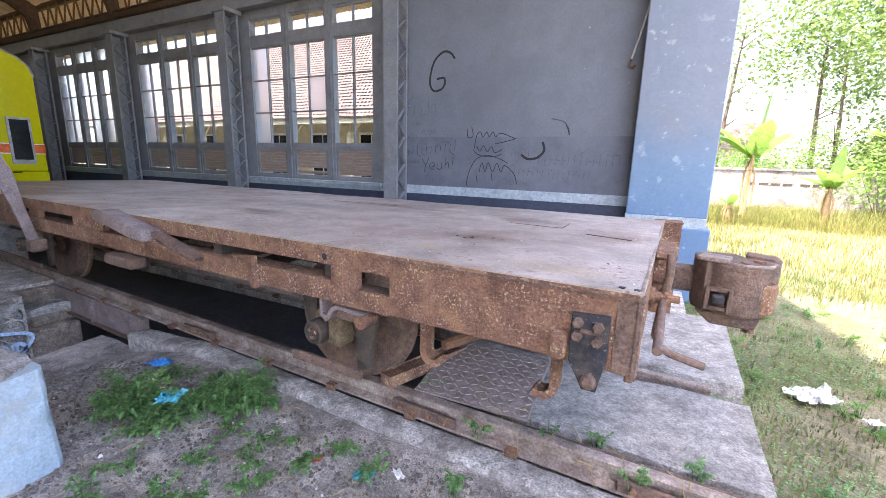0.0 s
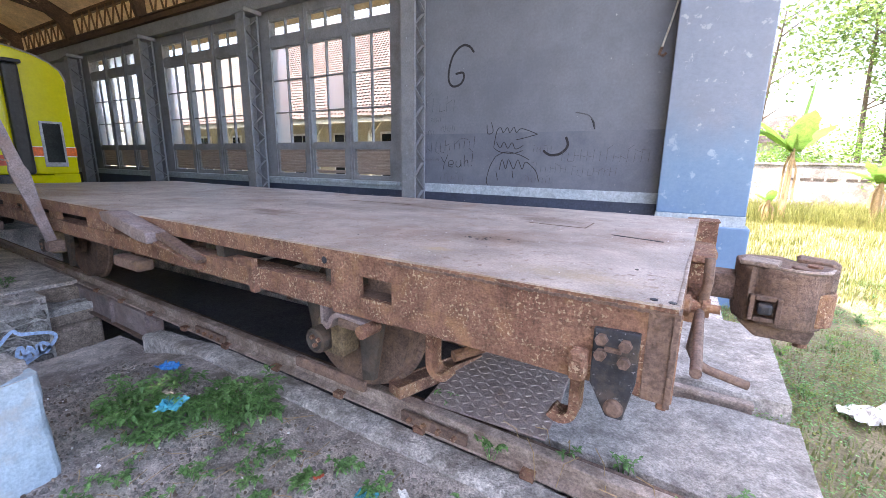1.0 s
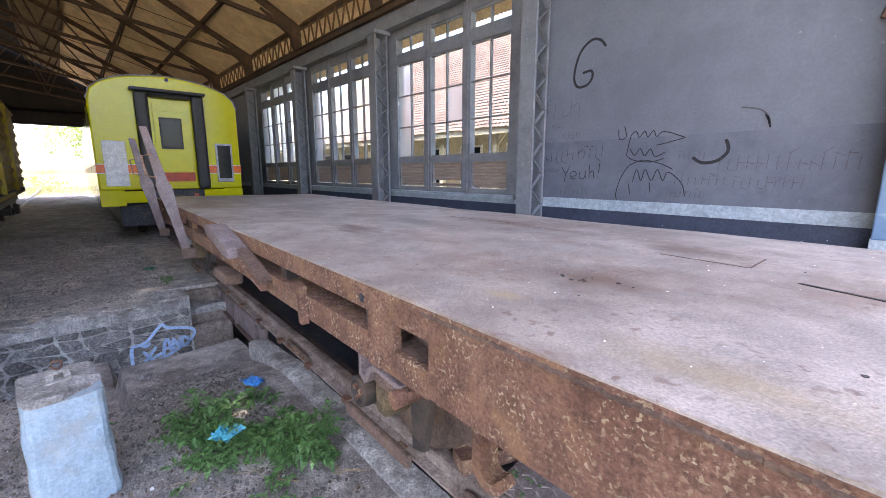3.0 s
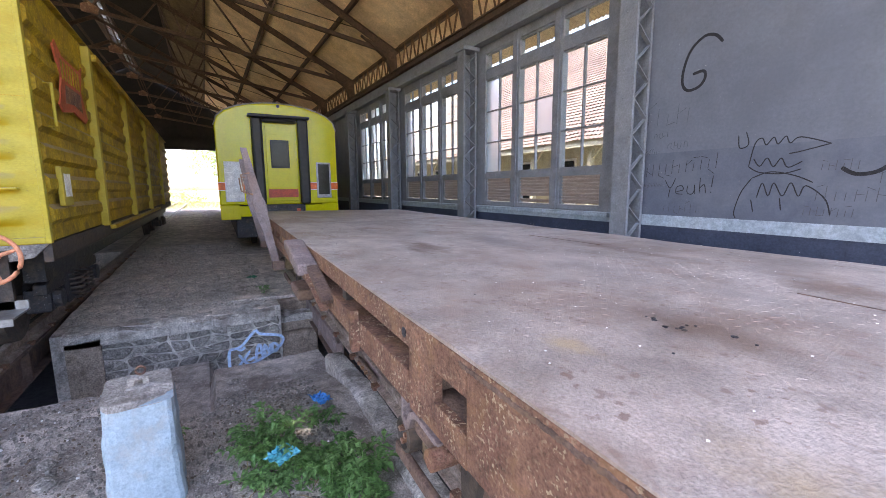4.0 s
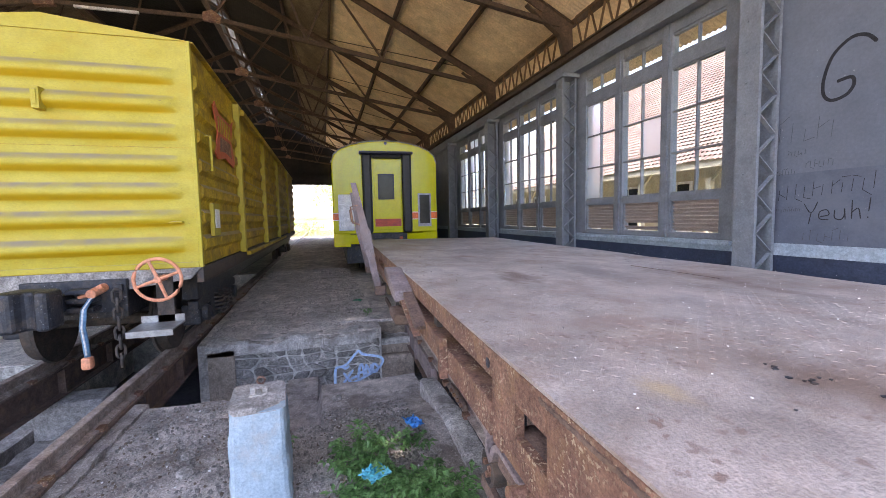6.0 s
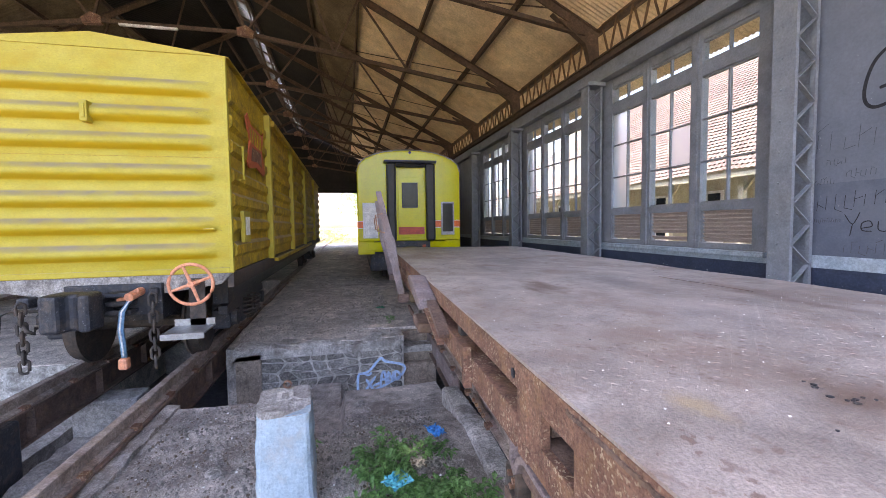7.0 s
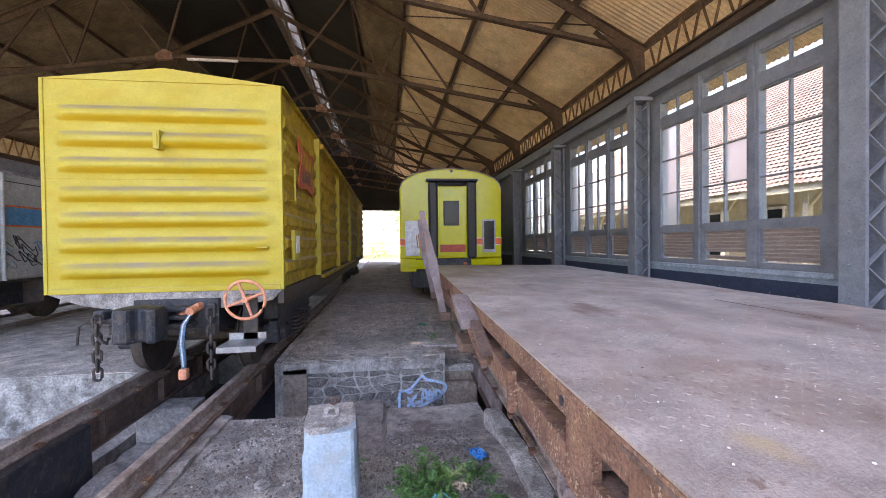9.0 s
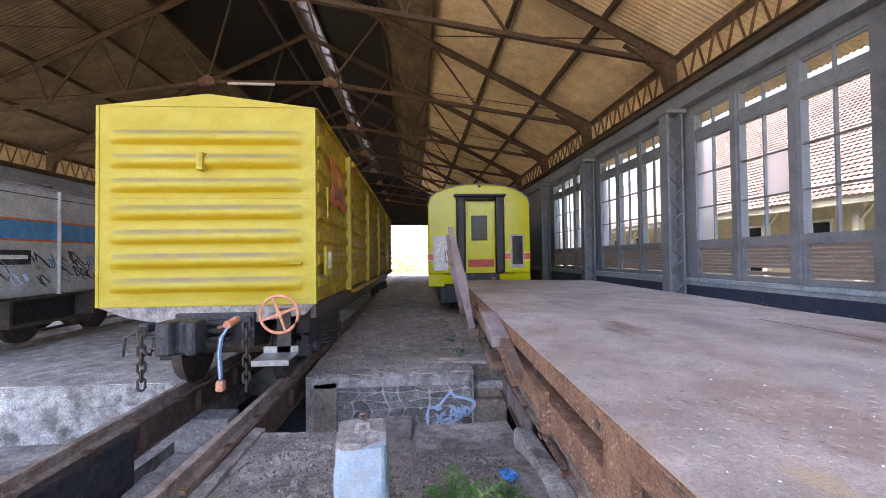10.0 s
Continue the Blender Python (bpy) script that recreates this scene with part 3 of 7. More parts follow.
# ---- walls ----
before_walls = set(bpy.data.objects)
structure("wall_north_base", boxes((-21.0, -3.9, 4.5, 4.72, -0.1, 1.03), (-3.9, -0.27, 4.5, 4.72, -0.1, 1.03)), NAVY, "navy painted base of the window wall", "wall")
structure("wall_north_band", boxes((-21.0, -0.27, 4.485, 4.72, 1.03, 1.165)), BAND, "pale blue painted band on the wall", "wall")
structure("wall_north_low", boxes((-3.88, -0.27, 4.5, 4.72, 1.165, 1.93)), WALL_LOW, "dark blue-grey lower wall with scribbles", "wall")
structure("wall_north", boxes((-3.88, -0.27, 4.5, 4.72, 1.93, 4.95)), WALL, "grey painted plaster wall with graffiti", "wall")
piers = []
WIN_W, WIN_R = 3.05, -4.28
for k in range(3):
    xr = WIN_R - WIN_BAY * k
    piers.append((xr, xr + (0.46 if k == 0 else WIN_BAY - WIN_W), 4.5, 4.72, 1.165, 4.25))
piers.append((-21.0, WIN_R - 2 * WIN_BAY - WIN_W, 4.5, 4.72, 1.165, 4.25))
for row in piers:
    structure("wall_pier", boxes(row), FRAME, "grey painted wall between the windows", "wall")
structure("wall_north_far", boxes((END_X, -21.0, 4.5, 4.72, -0.1, 4.95)), FRAME, "dim grey wall at the far end of the shed", "wall")
structure("wall_north_head", boxes((-21.0, -3.88, 4.5, 4.72, 4.25, 4.60)), FRAME, "grey wall strip above the windows", "wall")
# unseen openings behind the old coach, added to let daylight reach the north slope
south = [(END_X, 0.5, SOUTH_Y - 0.2, SOUTH_Y, -0.1, 0.9), (END_X, 0.5, SOUTH_Y - 0.2, SOUTH_Y, 3.4, 4.45)]
for k in range(10):
    south.append((COL_X - BAY * k - 0.35, COL_X - BAY * k + 0.35, SOUTH_Y - 0.2, SOUTH_Y, 0.9, 3.4))
structure("wall_south", boxes(*south), FRAME, "dim grey wall of the shed with added unseen openings", "wall")
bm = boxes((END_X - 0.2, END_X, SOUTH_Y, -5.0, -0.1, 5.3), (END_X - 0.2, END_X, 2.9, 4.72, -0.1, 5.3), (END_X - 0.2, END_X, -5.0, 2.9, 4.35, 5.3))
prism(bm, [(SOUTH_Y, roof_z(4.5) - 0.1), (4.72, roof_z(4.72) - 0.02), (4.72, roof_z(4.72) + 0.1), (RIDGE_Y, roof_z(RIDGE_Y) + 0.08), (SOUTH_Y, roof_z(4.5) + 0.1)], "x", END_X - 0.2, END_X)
structure("wall_west", bm, SHADE_GRIME_BLACK, "dark boarded end wall with a tall open gateway", "wall")

# end pillar, with its blue paint
def pillar_paint():
    m = mat("blue_pillar_paint", (0.20, 0.235, 0.295), (0.235, 0.27, 0.33), 0.6, scale=1.0, fine=25, bump=0.12, stain=(0.20, 0.215, 0.24), stain_scale=2.0, stain_amount=0.5, fleck=(0.62, 0.64, 0.65), fleck_scale=9, fleck_amount=0.12, mottle=0.12)
    nt = m.node_tree
    nd, ln = nt.nodes, nt.links
    bs = nd["Principled BSDF"]
    old = bs.inputs["Base Color"].links[0].from_socket
    tc = nd.new("ShaderNodeTexCoord")
    sep = nd.new("ShaderNodeSeparateXYZ")
    ln.new(tc.outputs["Object"], sep.inputs[0])
    n = nd.new("ShaderNodeTexNoise")
    n.inputs["Scale"].default_value, n.inputs["Detail"].default_value = 2.2, 6
    ln.new(tc.outputs["Object"], n.inputs["Vector"])
    add = nd.new("ShaderNodeMath")
    add.operation = "MULTIPLY_ADD"
    ln.new(n.outputs["Fac"], add.inputs[0])
    add.inputs[1].default_value = 1.1
    ln.new(sep.outputs["Z"], add.inputs[2])
    r = nd.new("ShaderNodeValToRGB")
    e = r.color_ramp.elements
    e[0].position, e[0].color = 0.36, (0.05, 0.19, 0.40, 1)
    e[1].position, e[1].color = 0.68, (0.20, 0.235, 0.30, 1)
    k = r.color_ramp.elements.new(0.50)
    k.color = (0.10, 0.24, 0.41, 1)
    mr = nd.new("ShaderNodeMapRange")
    mr.inputs["From Max"].default_value = 4.0
    ln.new(add.outputs[0], mr.inputs["Value"])
    ln.new(mr.outputs["Result"], r.inputs["Fac"])
    mx = nd.new("ShaderNodeMix")
    mx.data_type, mx.blend_type = "RGBA", "MIX"
    mx.inputs["Factor"].default_value = 0.55
    ln.new(old, mx.inputs["A"])
    ln.new(r.outputs["Color"], mx.inputs["B"])
    ln.new(mx.outputs["Result"], bs.inputs["Base Color"])
    return m


PILLAR = pillar_paint()
pillar = thing("end_pillar", pose(0, 0, 0), "blue and grey painted pillar at the end of the wall", "pillar", kind="structure")
part("shaft", boxes((-0.27, 0.60, 4.15, 4.95, 0.98, 5.6)), PILLAR, pillar, bevel=0.012)
part("band", boxes((-0.275, 0.605, 4.145, 4.955, 0.86, 0.98)), BAND, pillar, "pale band")
part("plinth", boxes((-0.32, 0.65, 4.10, 5.0, -0.2, 0.86)), PILLAR, pillar, "darker blue plinth", bevel=0.015)


# ---- windows ----
def window(k):
    xr = WIN_R - WIN_BAY * k
    xl = xr - WIN_W
    root = thing(f"window_{k + 1}", pose(0, 0, 0), "tall grey three-sash window with louvred lower panels", "window", "windows of the shed", "structure")
    fr = bmesh.new()
    y0, y1 = 4.52, 4.60
    sash, post = 0.83, 0.19
    edge = (WIN_W - 3 * sash - 2 * post) / 2
    starts = [xl + edge + i * (sash + post) for i in range(3)]
    for a, b in [(xl, xl + edge)] + [(a + sash, a + sash + post) for a in starts[:2]] + [(xr - edge, xr)]:
        box(fr, a, b, y0 - 0.02, y1 + 0.02, 1.165, 4.25)
        if b - a > 0.15:
            box(fr, (a + b) / 2 - 0.045, (a + b) / 2 + 0.045, y0 - 0.045, y0 - 0.02, 1.165, 4.25)
    box(fr, xl, xr, y0 - 0.015, y1 + 0.015, 1.165, 1.25)
    box(fr, xl, xr, y0 - 0.015, y1 + 0.015, 1.70, 1.81)
    box(fr, xl, xr, y0 - 0.015, y1 + 0.015, 3.60, 3.78)
    box(fr, xl, xr, y0 - 0.015, y1 + 0.015, 4.10, 4.25)
    part("window_frame", fr, FRAME, root)
    bars = bmesh.new()
    for i in range(3):
        a = starts[i]
        box(bars, a + sash / 2 - 0.012, a + sash / 2 + 0.012, y0, y1 - 0.03, 1.81, 3.60)
        box(bars, a + sash / 2 - 0.012, a + sash / 2 + 0.012, y0, y1 - 0.03, 3.78, 4.10)
        for z in (2.405, 3.0):
            box(bars, a, a + sash, y0, y1 - 0.03, z - 0.012, z + 0.012)
        for z0, z1 in ((1.81, 1.835), (3.575, 3.60), (3.78, 3.815), (4.065, 4.10)):
            box(bars, a, a + sash, y0 + 0.005, y1 - 0.02, z0, z1)
    part("glazing_bars", bars, FRAME, root)
    rnd = random.Random(40 + k)
    for i in range(3):
        a = starts[i]
        for c in (0, 1):
            for z0, z1 in ((1.835, 2.393), (2.417, 2.988), (3.012, 3.575), (3.815, 4.065)):
                x0 = a + c * (sash / 2 + 0.012)
                bm = boxes((x0, x0 + sash / 2 - 0.012, 4.545, 4.549, z0, z1))
                milky = c == 0 and i == 0 and z0 < 3.7 or rnd.random() < (0.45 if k == 2 else 0.03)
                p = part("pane", bm, DUSTY if milky else GLASS, root, "dusty milky pane" if milky else "")
                p.visible_shadow = False
    for i in range(3):
        a = starts[i]
        lv = part("louvre_panel", boxes((a, a + 0.04, y0, y1, 1.25, 1.70), (a + sash - 0.04, a + sash, y0, y1, 1.25, 1.70)), FRAME, root)
        for j in range(8):
            z = 1.275 + j * 0.054
            if k == 0 and i == 1 and j in (1,):
                continue
            bm = bmesh.new()
            bar(bm, (a + 0.04, 4.56, z + 0.02), (a + sash - 0.04, 4.56, z + 0.02), 0.009, 0.062, up=(0, -0.8, 1))
            bar(bm, (a + 0.04, 4.538, z + 0.046), (a + sash - 0.04, 4.538, z + 0.046), 0.014, 0.014)
            part("slat", bm, LOUVRE, lv)
    part("window_sill", boxes((xl - 0.1, xr + 0.1, 4.42, 4.60, 1.10, 1.165)), BAND, root, "pale painted sill", bevel=0.006)
    return root


for k in range(3):
    window(k)


# the wall and its windows are drawn from a datum DROP above the floor of the shed
WALL_NAMES = ("wall_west", "wall_south")
for ob in set(bpy.data.objects) - before_walls:
    if ob.parent is None and ob.name not in WALL_NAMES:
        ob.location.z -= DROP if ob.name != "end_pillar" else 0.12


# ---- lattice columns, girder, eaves and roof ----
def lattice_column(x, y, s):
    root = thing("lattice_column", pose(x, y, -DROP), "grey riveted lattice steel column beside the wall", "column", "columns of the shed")
    bm = boxes((-0.14, 0.06, -0.16 * s - 0.012, -0.16 * s + 0.012, 0, 4.18), (-0.14, 0.06, 0.13 * s - 0.012, 0.13 * s + 0.012, 0, 4.18), (-0.14, -0.11, -0.15, 0.12, 0, 4.18))
    part("flange", bm, FRAME, root)
    bm = boxes((0.06, 0.11, -0.16 * s - 0.02, -0.16 * s + 0.02, 0, 4.18), (0.06, 0.11, 0.11 * s - 0.02, 0.11 * s + 0.02, 0, 4.18))
    part("angle_bar", bm, FRAME, root)
    bm = bmesh.new()
    n = 18
    for i in range(n):
        z0, z1 = 0.2 + i * 3.9 / n, 0.2 + (i + 1) * 3.9 / n
        ya, yb = (-0.15 * s, 0.11 * s) if i % 2 else (0.11 * s, -0.15 * s)
        bar(bm, (0.085, ya, z0), (0.085, yb, z1), 0.012, 0.05, up=(1, 0, 0))
        bar(bm, (0.085, yb, z1), (0.085, yb, z1 + 0.01), 0.03, 0.03)
    part("lacing", bm, FRAME, root)
    part("cap_plate", boxes((-0.2, 0.18, -0.22, 0.16, 4.17, 4.24)), FRAME, root)
    rv = bmesh.new()
    for i in range(12):
        z = 0.3 + i * 0.33
        rod(rv, (-0.04, -0.172 * s, z), (-0.04, -0.182 * s, z), 0.014, 0.008, 6)
    part("rivets", rv, FRAME, root)
    return root


for k in range(8):
    lattice_column(COL_X + 0.10 - BAY * k, 4.29, 1)
    lattice_column(COL_X - BAY * k, SOUTH_Y + 0.2, -1)

for y, s in ((4.42, 1), (SOUTH_Y + 0.08, -1)):
    g = thing("eaves_girder", pose(0, y, -DROP), "long grey-brown steel girder along the eaves", "girder", "girders under the roof")
    part("web", boxes((END_X, -0.3, -0.06, 0.06, 4.30, 4.54)), FRAME, g, "grey painted web")
    part("flange", boxes((END_X, -0.3, -0.11, 0.06, 4.25, 4.30)), FRAME, g)
    part("ledge", boxes((END_X, -0.3, -0.16, 0.08, 4.54, 4.585), (END_X, -0.3, -0.10, 0.06, 4.585, 4.68), (END_X, -0.3, -0.14, 0.08, 4.68, 4.71)), BEAM, g, "rusty brown ledge")

for k in range(-1, 8):
    for y, s in ((4.47, 1), (SOUTH_Y + 0.03, -1)):
        x1 = COL_X - BAY * k - 0.12
        x0 = x1 - BAY + 0.24
        bm = boxes((x0, x1, y - 0.02, y + 0.02, 4.56, 4.60), (x0, x1, y - 0.025, y + 0.025, 5.22, 5.27))
        n = 16
        for i in range(n):
            a, b = x0 + (x1 - x0) * i / n, x0 + (x1 - x0) * (i + 1) / n
            za, zb = (4.58, 5.23) if i % 2 else (5.23, 4.58)
            bar(bm, (a, y, za), (b, y, zb), 0.014, 0.042, up=(0, 1, 0))
        tagged(part("eaves_lattice", bm, EAVE_STEEL), "rusty zigzag lattice strut under the roof edge", "lattice", "lattices under the eaves")


def truss(x):
    root = thing("roof_truss", pose(x, 0, 0), "brown riveted steel roof truss", "truss", "trusses of the roof")
    ry, top = RIDGE_Y, roof_z(RIDGE_Y) - 0.22
    for s in (1, -1):
        def at(d, dz=-0.22):
            return (0, ry + s * d, roof_z(ry + d) + dz)
        half = EAVE_Y - RIDGE_Y
        part("rafter", bar(bar(bmesh.new(), at(half - 0.05), at(0.0), 0.03, 0.17), at(half - 0.05, -0.14), at(0.0, -0.14), 0.13, 0.02), BEAM, root)
        mid = (0, ry + s * 1.6, 6.21)
        heel = (0, ry + s * (half - 0.35), 5.13)
        part("tie", bar(bar(bmesh.new(), heel, mid, 0.02, 0.10), (heel[0], heel[1], heel[2] - 0.05), (mid[0], mid[1], mid[2] - 0.05), 0.10, 0.015), BEAM, root)
        part("tie", bar(bmesh.new(), mid, (0, ry, 6.21), 0.06, 0.08), BEAM, root)
        part("knee_bracket", prism(bmesh.new(), [(ry + s * (half - 0.02), 4.54), (ry + s * (half - 0.24), 4.54), (ry + s * (half - 0.34), 4.92), (ry + s * (half - 1.05), 5.42), (ry + s * (half - 0.05), roof_z(ry + half - 0.05) - 0.2)], "x", -0.012, 0.012), BEAM, root)
        part("knee_flange", bar(bar(bmesh.new(), (0, ry + s * (half - 0.24), 4.54), (0, ry + s * (half - 0.34), 4.92), 0.12, 0.02, up=(0, 1, 0)), (0, ry + s * (half - 0.34), 4.92), (0, ry + s * (half - 1.05), 5.42), 0.12, 0.02), BEAM, root)
        for d0, d1 in ((1.6, 0.8), (1.6, 2.95), (3.7, 2.95), (3.7, 4.35), (5.6, 4.35), (5.6, 5.95)):
            foot = (0, ry + s * d0, 6.21 - (d0 - 1.6) * 1.08 / 6.9)
            part("strut", bar(bmesh.new(), foot, at(d1), 0.045, 0.05), BEAM, root)
        part("gusset", prism(bmesh.new(), [(ry + s * 1.42, 6.13), (ry + s * 1.78, 6.10), (ry + s * 1.82, 6.24), (ry + s * 1.62, 6.38), (ry + s * 1.42, 6.30)], "x", -0.05, 0.05), RUST, root, "rusty gusset plate")
    return root


first = truss(COL_X)
for k in range(-1, 9):
    if k != 0:
        copy_thing(first, pose(COL_X - BAY * k + (0.15 if k == -1 else 0), 0, 0))

purlins = tagged(new("purlins"), "brown purlins and wind braces under the roof", "purlin", "", "structure")
for s in (1, -1):
    for d in (0.75, 2.95, 4.35, 5.95, 7.42, 8.85):
        y = RIDGE_Y + s * d
        part("purlin", bar(bmesh.new(), (END_X, y, roof_z(y) - 0.08), (0.6, y, roof_z(y) - 0.08), 0.08, 0.12), BEAM, purlins)
for k in range(-1, 8):
    x0 = COL_X - BAY * k
    for s in (1, -1):
        part("wind_brace", bar(bmesh.new(), (x0, RIDGE_Y + s * 8.0, roof_z(RIDGE_Y + 8.0) - 0.17), (x0 - BAY, RIDGE_Y + s * 4.0, roof_z(RIDGE_Y + 4.0) - 0.17), 0.022, 0.022), BEAM, purlins)

# corrugated roof sheets, lapped in rows down each slope
pitch_x, nx = 0.10, int((0.65 - END_X) / 0.025)
xs = [0.65 - i * 0.025 for i in range(nx)]
rows = [(0.12, 0.75), (0.75, 3.00), (2.95, 4.40), (4.35, 6.0), (5.95, 7.47), (7.42, 8.9), (8.85, 10.47)]


def roof_sheets(name, side, chosen, material, label):
    bm = bmesh.new()
    for r in chosen:
        d0, d1 = rows[r]
        loops = []
        for d, lift in ((d0, 0.0), (d1, 0.03)):
            y = RIDGE_Y + side * d
            loops.append([bm.verts.new((x, y, EAVE_Z + (8.85 - d) * PITCH + lift + 0.013 * math.sin(2 * math.pi * x / pitch_x))) for x in xs])
        for i in range(nx - 1):
            bm.faces.new((loops[0][i], loops[0][i + 1], loops[1][i + 1], loops[1][i]))
    structure(name, bm, material, label, "roof", smooth=True)


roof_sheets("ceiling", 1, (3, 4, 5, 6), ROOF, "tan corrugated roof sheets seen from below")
# shade towards the ridge and over the south slope is coloured into these sheets
roof_sheets("ceiling_ridge", 1, (1,), SHADE_GRIME_BLACK, "corrugated roof sheets beside the ridge, coloured black for shade")
roof_sheets("ceiling_upper", 1, (2,), ROOF_SHADED, "corrugated roof sheets coloured brown for shade")
roof_sheets("ceiling_south", -1, (2, 3, 4, 5, 6), ROOF_SHADED, "corrugated roof sheets coloured brown for shade")
roof_sheets("ceiling_south_ridge", -1, (0, 1), SHADE_GRIME_BLACK, "corrugated roof sheets beside the ridge, coloured black for shade")
sk = structure("skylight", bar(bmesh.new(), (END_X, RIDGE_Y + 0.78, roof_z(RIDGE_Y + 0.78) - 0.02), (0.6, RIDGE_Y + 0.78, roof_z(RIDGE_Y + 0.78) - 0.02), 0.06, 0.05), BEAM, "cracked dusty skylight strip along the ridge", "skylight")
rnd = random.Random(5)
for i in range(52):
    x0 = 0.2 - i * 0.72
    drop = rnd.uniform(-0.03, 0.05)
    bm = bar(bmesh.new(), (x0, RIDGE_Y + 0.10, roof_z(RIDGE_Y + 0.1) + 0.02 - drop), (x0 + rnd.uniform(-0.06, 0.06), RIDGE_Y + 0.80, roof_z(RIDGE_Y + 0.8) + 0.03), 0.74, 0.012)
    dark = rnd.random() < 0.3
    part("skylight_sheet", bm, SHADE_GRIME_BLACK if dark else GRIMY, sk, "blackened sheet" if dark else "")
    if i % 2 == 0:
        part("skylight_bar", bar(bmesh.new(), (x0 + 0.36, RIDGE_Y + 0.1, roof_z(RIDGE_Y + 0.1) - 0.02), (x0 + 0.36 + rnd.uniform(-0.2, 0.2), RIDGE_Y + 0.8, roof_z(RIDGE_Y + 0.8) - 0.02), 0.10, 0.05), BEAM, sk)
bm = bmesh.new()
for s in (1, -1):
    bar(bm, (END_X, RIDGE_Y + s * 0.1, roof_z(RIDGE_Y) + 0.02), (0.6, RIDGE_Y + s * 0.1, roof_z(RIDGE_Y) + 0.02), 0.25, 0.03)
structure("ridge_cap", bm, BEAM, "dark ridge capping", "roof")
tl = thing("tube_lamp", pose(COL_X - 2 * BAY + 0.08, -4.80, 6.10), "unlit white fluorescent tube fitting hung from a truss", "lamp")
part("housing", boxes((-0.03, 0.03, -0.6, 0.6, 0, 0.05)), WHITE, tl)
rd = bmesh.new()
rod(rd, (0, -0.3, 0.05), (0, -0.3, 0.11), 0.006, n=6)
rod(rd, (0, 0.3, 0.05), (0, 0.3, 0.11), 0.006, n=6)
part("hanger_wire", rd, BLACK, tl)

# ---- flat wagon ----
wagon = thing("flat_wagon", W, "rusty flat railway wagon with a worn steel deck", "wagon")
DL, DW = 8.5, 2.66


def deck_z(x, y):
    return 1.010 - 0.014 * y + 0.006 * rough(x, y, 1.2) + 0.003 * rough(x, y, 4.0, 2.0)


def deck_mesh():
    bm = sheet(span(-DL, 0.0, 70), span(0.0, DW, 30), deck_z)
    out = bmesh.ops.extrude_edge_only(bm, edges=[e for e in bm.edges if e.is_boundary])
    for g in out["geom"]:
        if isinstance(g, bmesh.types.BMVert):
            g.co.z -= 0.022
    bmesh.ops.recalc_face_normals(bm, faces=bm.faces)
    return bm


deck = part("deck", deck_mesh(), DECK, wagon, "pinkish worn steel deck plate", smooth=False)
# deep front sill, post, slotted middle sill
part("side_sill", prism(bmesh.new(), [(0.0, 0.985), (-1.06, 0.985), (-1.06, 0.71), (-0.10, 0.705), (-0.09, 0.70), (0.0, 0.70)], "y", 0.0, 0.03), RUST, wagon, "rust-brown deep side sill", bevel=0.006)
part("sill_web", boxes((-1.34, -1.06, 0.002, 0.03, 0.90, 0.985)), RUST, wagon)
part("sill_web", boxes((-1.34, -1.06, 0.002, 0.03, 0.705, 0.80)), RUST, wagon)
part("sill_web", boxes((-1.34, -1.245, 0.002, 0.03, 0.80, 0.90)), RUST, wagon)
part("sill_post", boxes((-1.42, -1.34, -0.003, 0.035, 0.70, 0.985)), RUST, wagon, bevel=0.004)
part("pocket_back", boxes((-1.3, -1.05, 0.12, 0.13, 0.72, 0.97), (-1.3, -1.05, 0.03, 0.13, 0.78, 0.80)), RUST_DARK, wagon)
part("bolt_hole", lathe(bmesh.new(), [(0, 0.016), (-0.003, 0.018)], (-1.46, 0.0, 0.945), (0, 1, 0), 12), BLACK, wagon)
part("upper_rail", boxes((-DL, -1.42, 0.0, 0.03, 0.905, 0.985)), RUST, wagon, "rusty upper side rail", bevel=0.005)
part("lower_rail", prism(bmesh.new(), [(-0.01, 0.715), (0.12, 0.715), (0.12, 0.725), (0.01, 0.725), (0.01, 0.82), (0.12, 0.82), (0.12, 0.83), (-0.01, 0.83)], "x", -DL, -1.42), RUST, wagon, "rusty channel of the lower side", bevel=0.004)
part("side_sill", boxes((-DL, 0.0, DW - 0.04, DW - 0.01, 0.68, 0.945)), RUST, wagon)
for x, wd in ((-4.08, 0.26), (-5.15, 0.1), (-5.9, 0.16), (-6.6, 0.16), (-7.7, 0.16), (-8.6, 0.1)):
    part("side_post", boxes((x - wd, x + wd, 0.004, 0.05, 0.72, 0.95)), RUST, wagon)
part("end_sill", boxes((-0.03, 0.0, 0.03, DW - 0.04, 0.66, 0.94), (-0.012, 0.012, 0.005, 0.02, 0.70, 0.985)), RUST, wagon, "rusty headstock at the wagon's end", bevel=0.005)
part("end_sill", boxes((-DL, -DL + 0.03, 0.03, DW - 0.04, 0.66, 0.94)), RUST, wagon)
part("centre_sill", boxes((-DL + 0.05, -0.05, 1.0, 1.05, 0.55, 0.95), (-DL + 0.05, -0.05, 1.5, 1.55, 0.55, 0.95)), IRON, wagon)
for i in range(9):
    x = -0.5 - i * 0.95
    part("cross_member", boxes((x - 0.04, x + 0.04, 0.03, DW - 0.05, 0.78, 0.94)), IRON, wagon)
part("deck_edge", boxes((-DL, 0.0, -0.004, 0.0, 0.982, 1.001)), RUST, wagon, "rusty rolled edge of the deck plate")
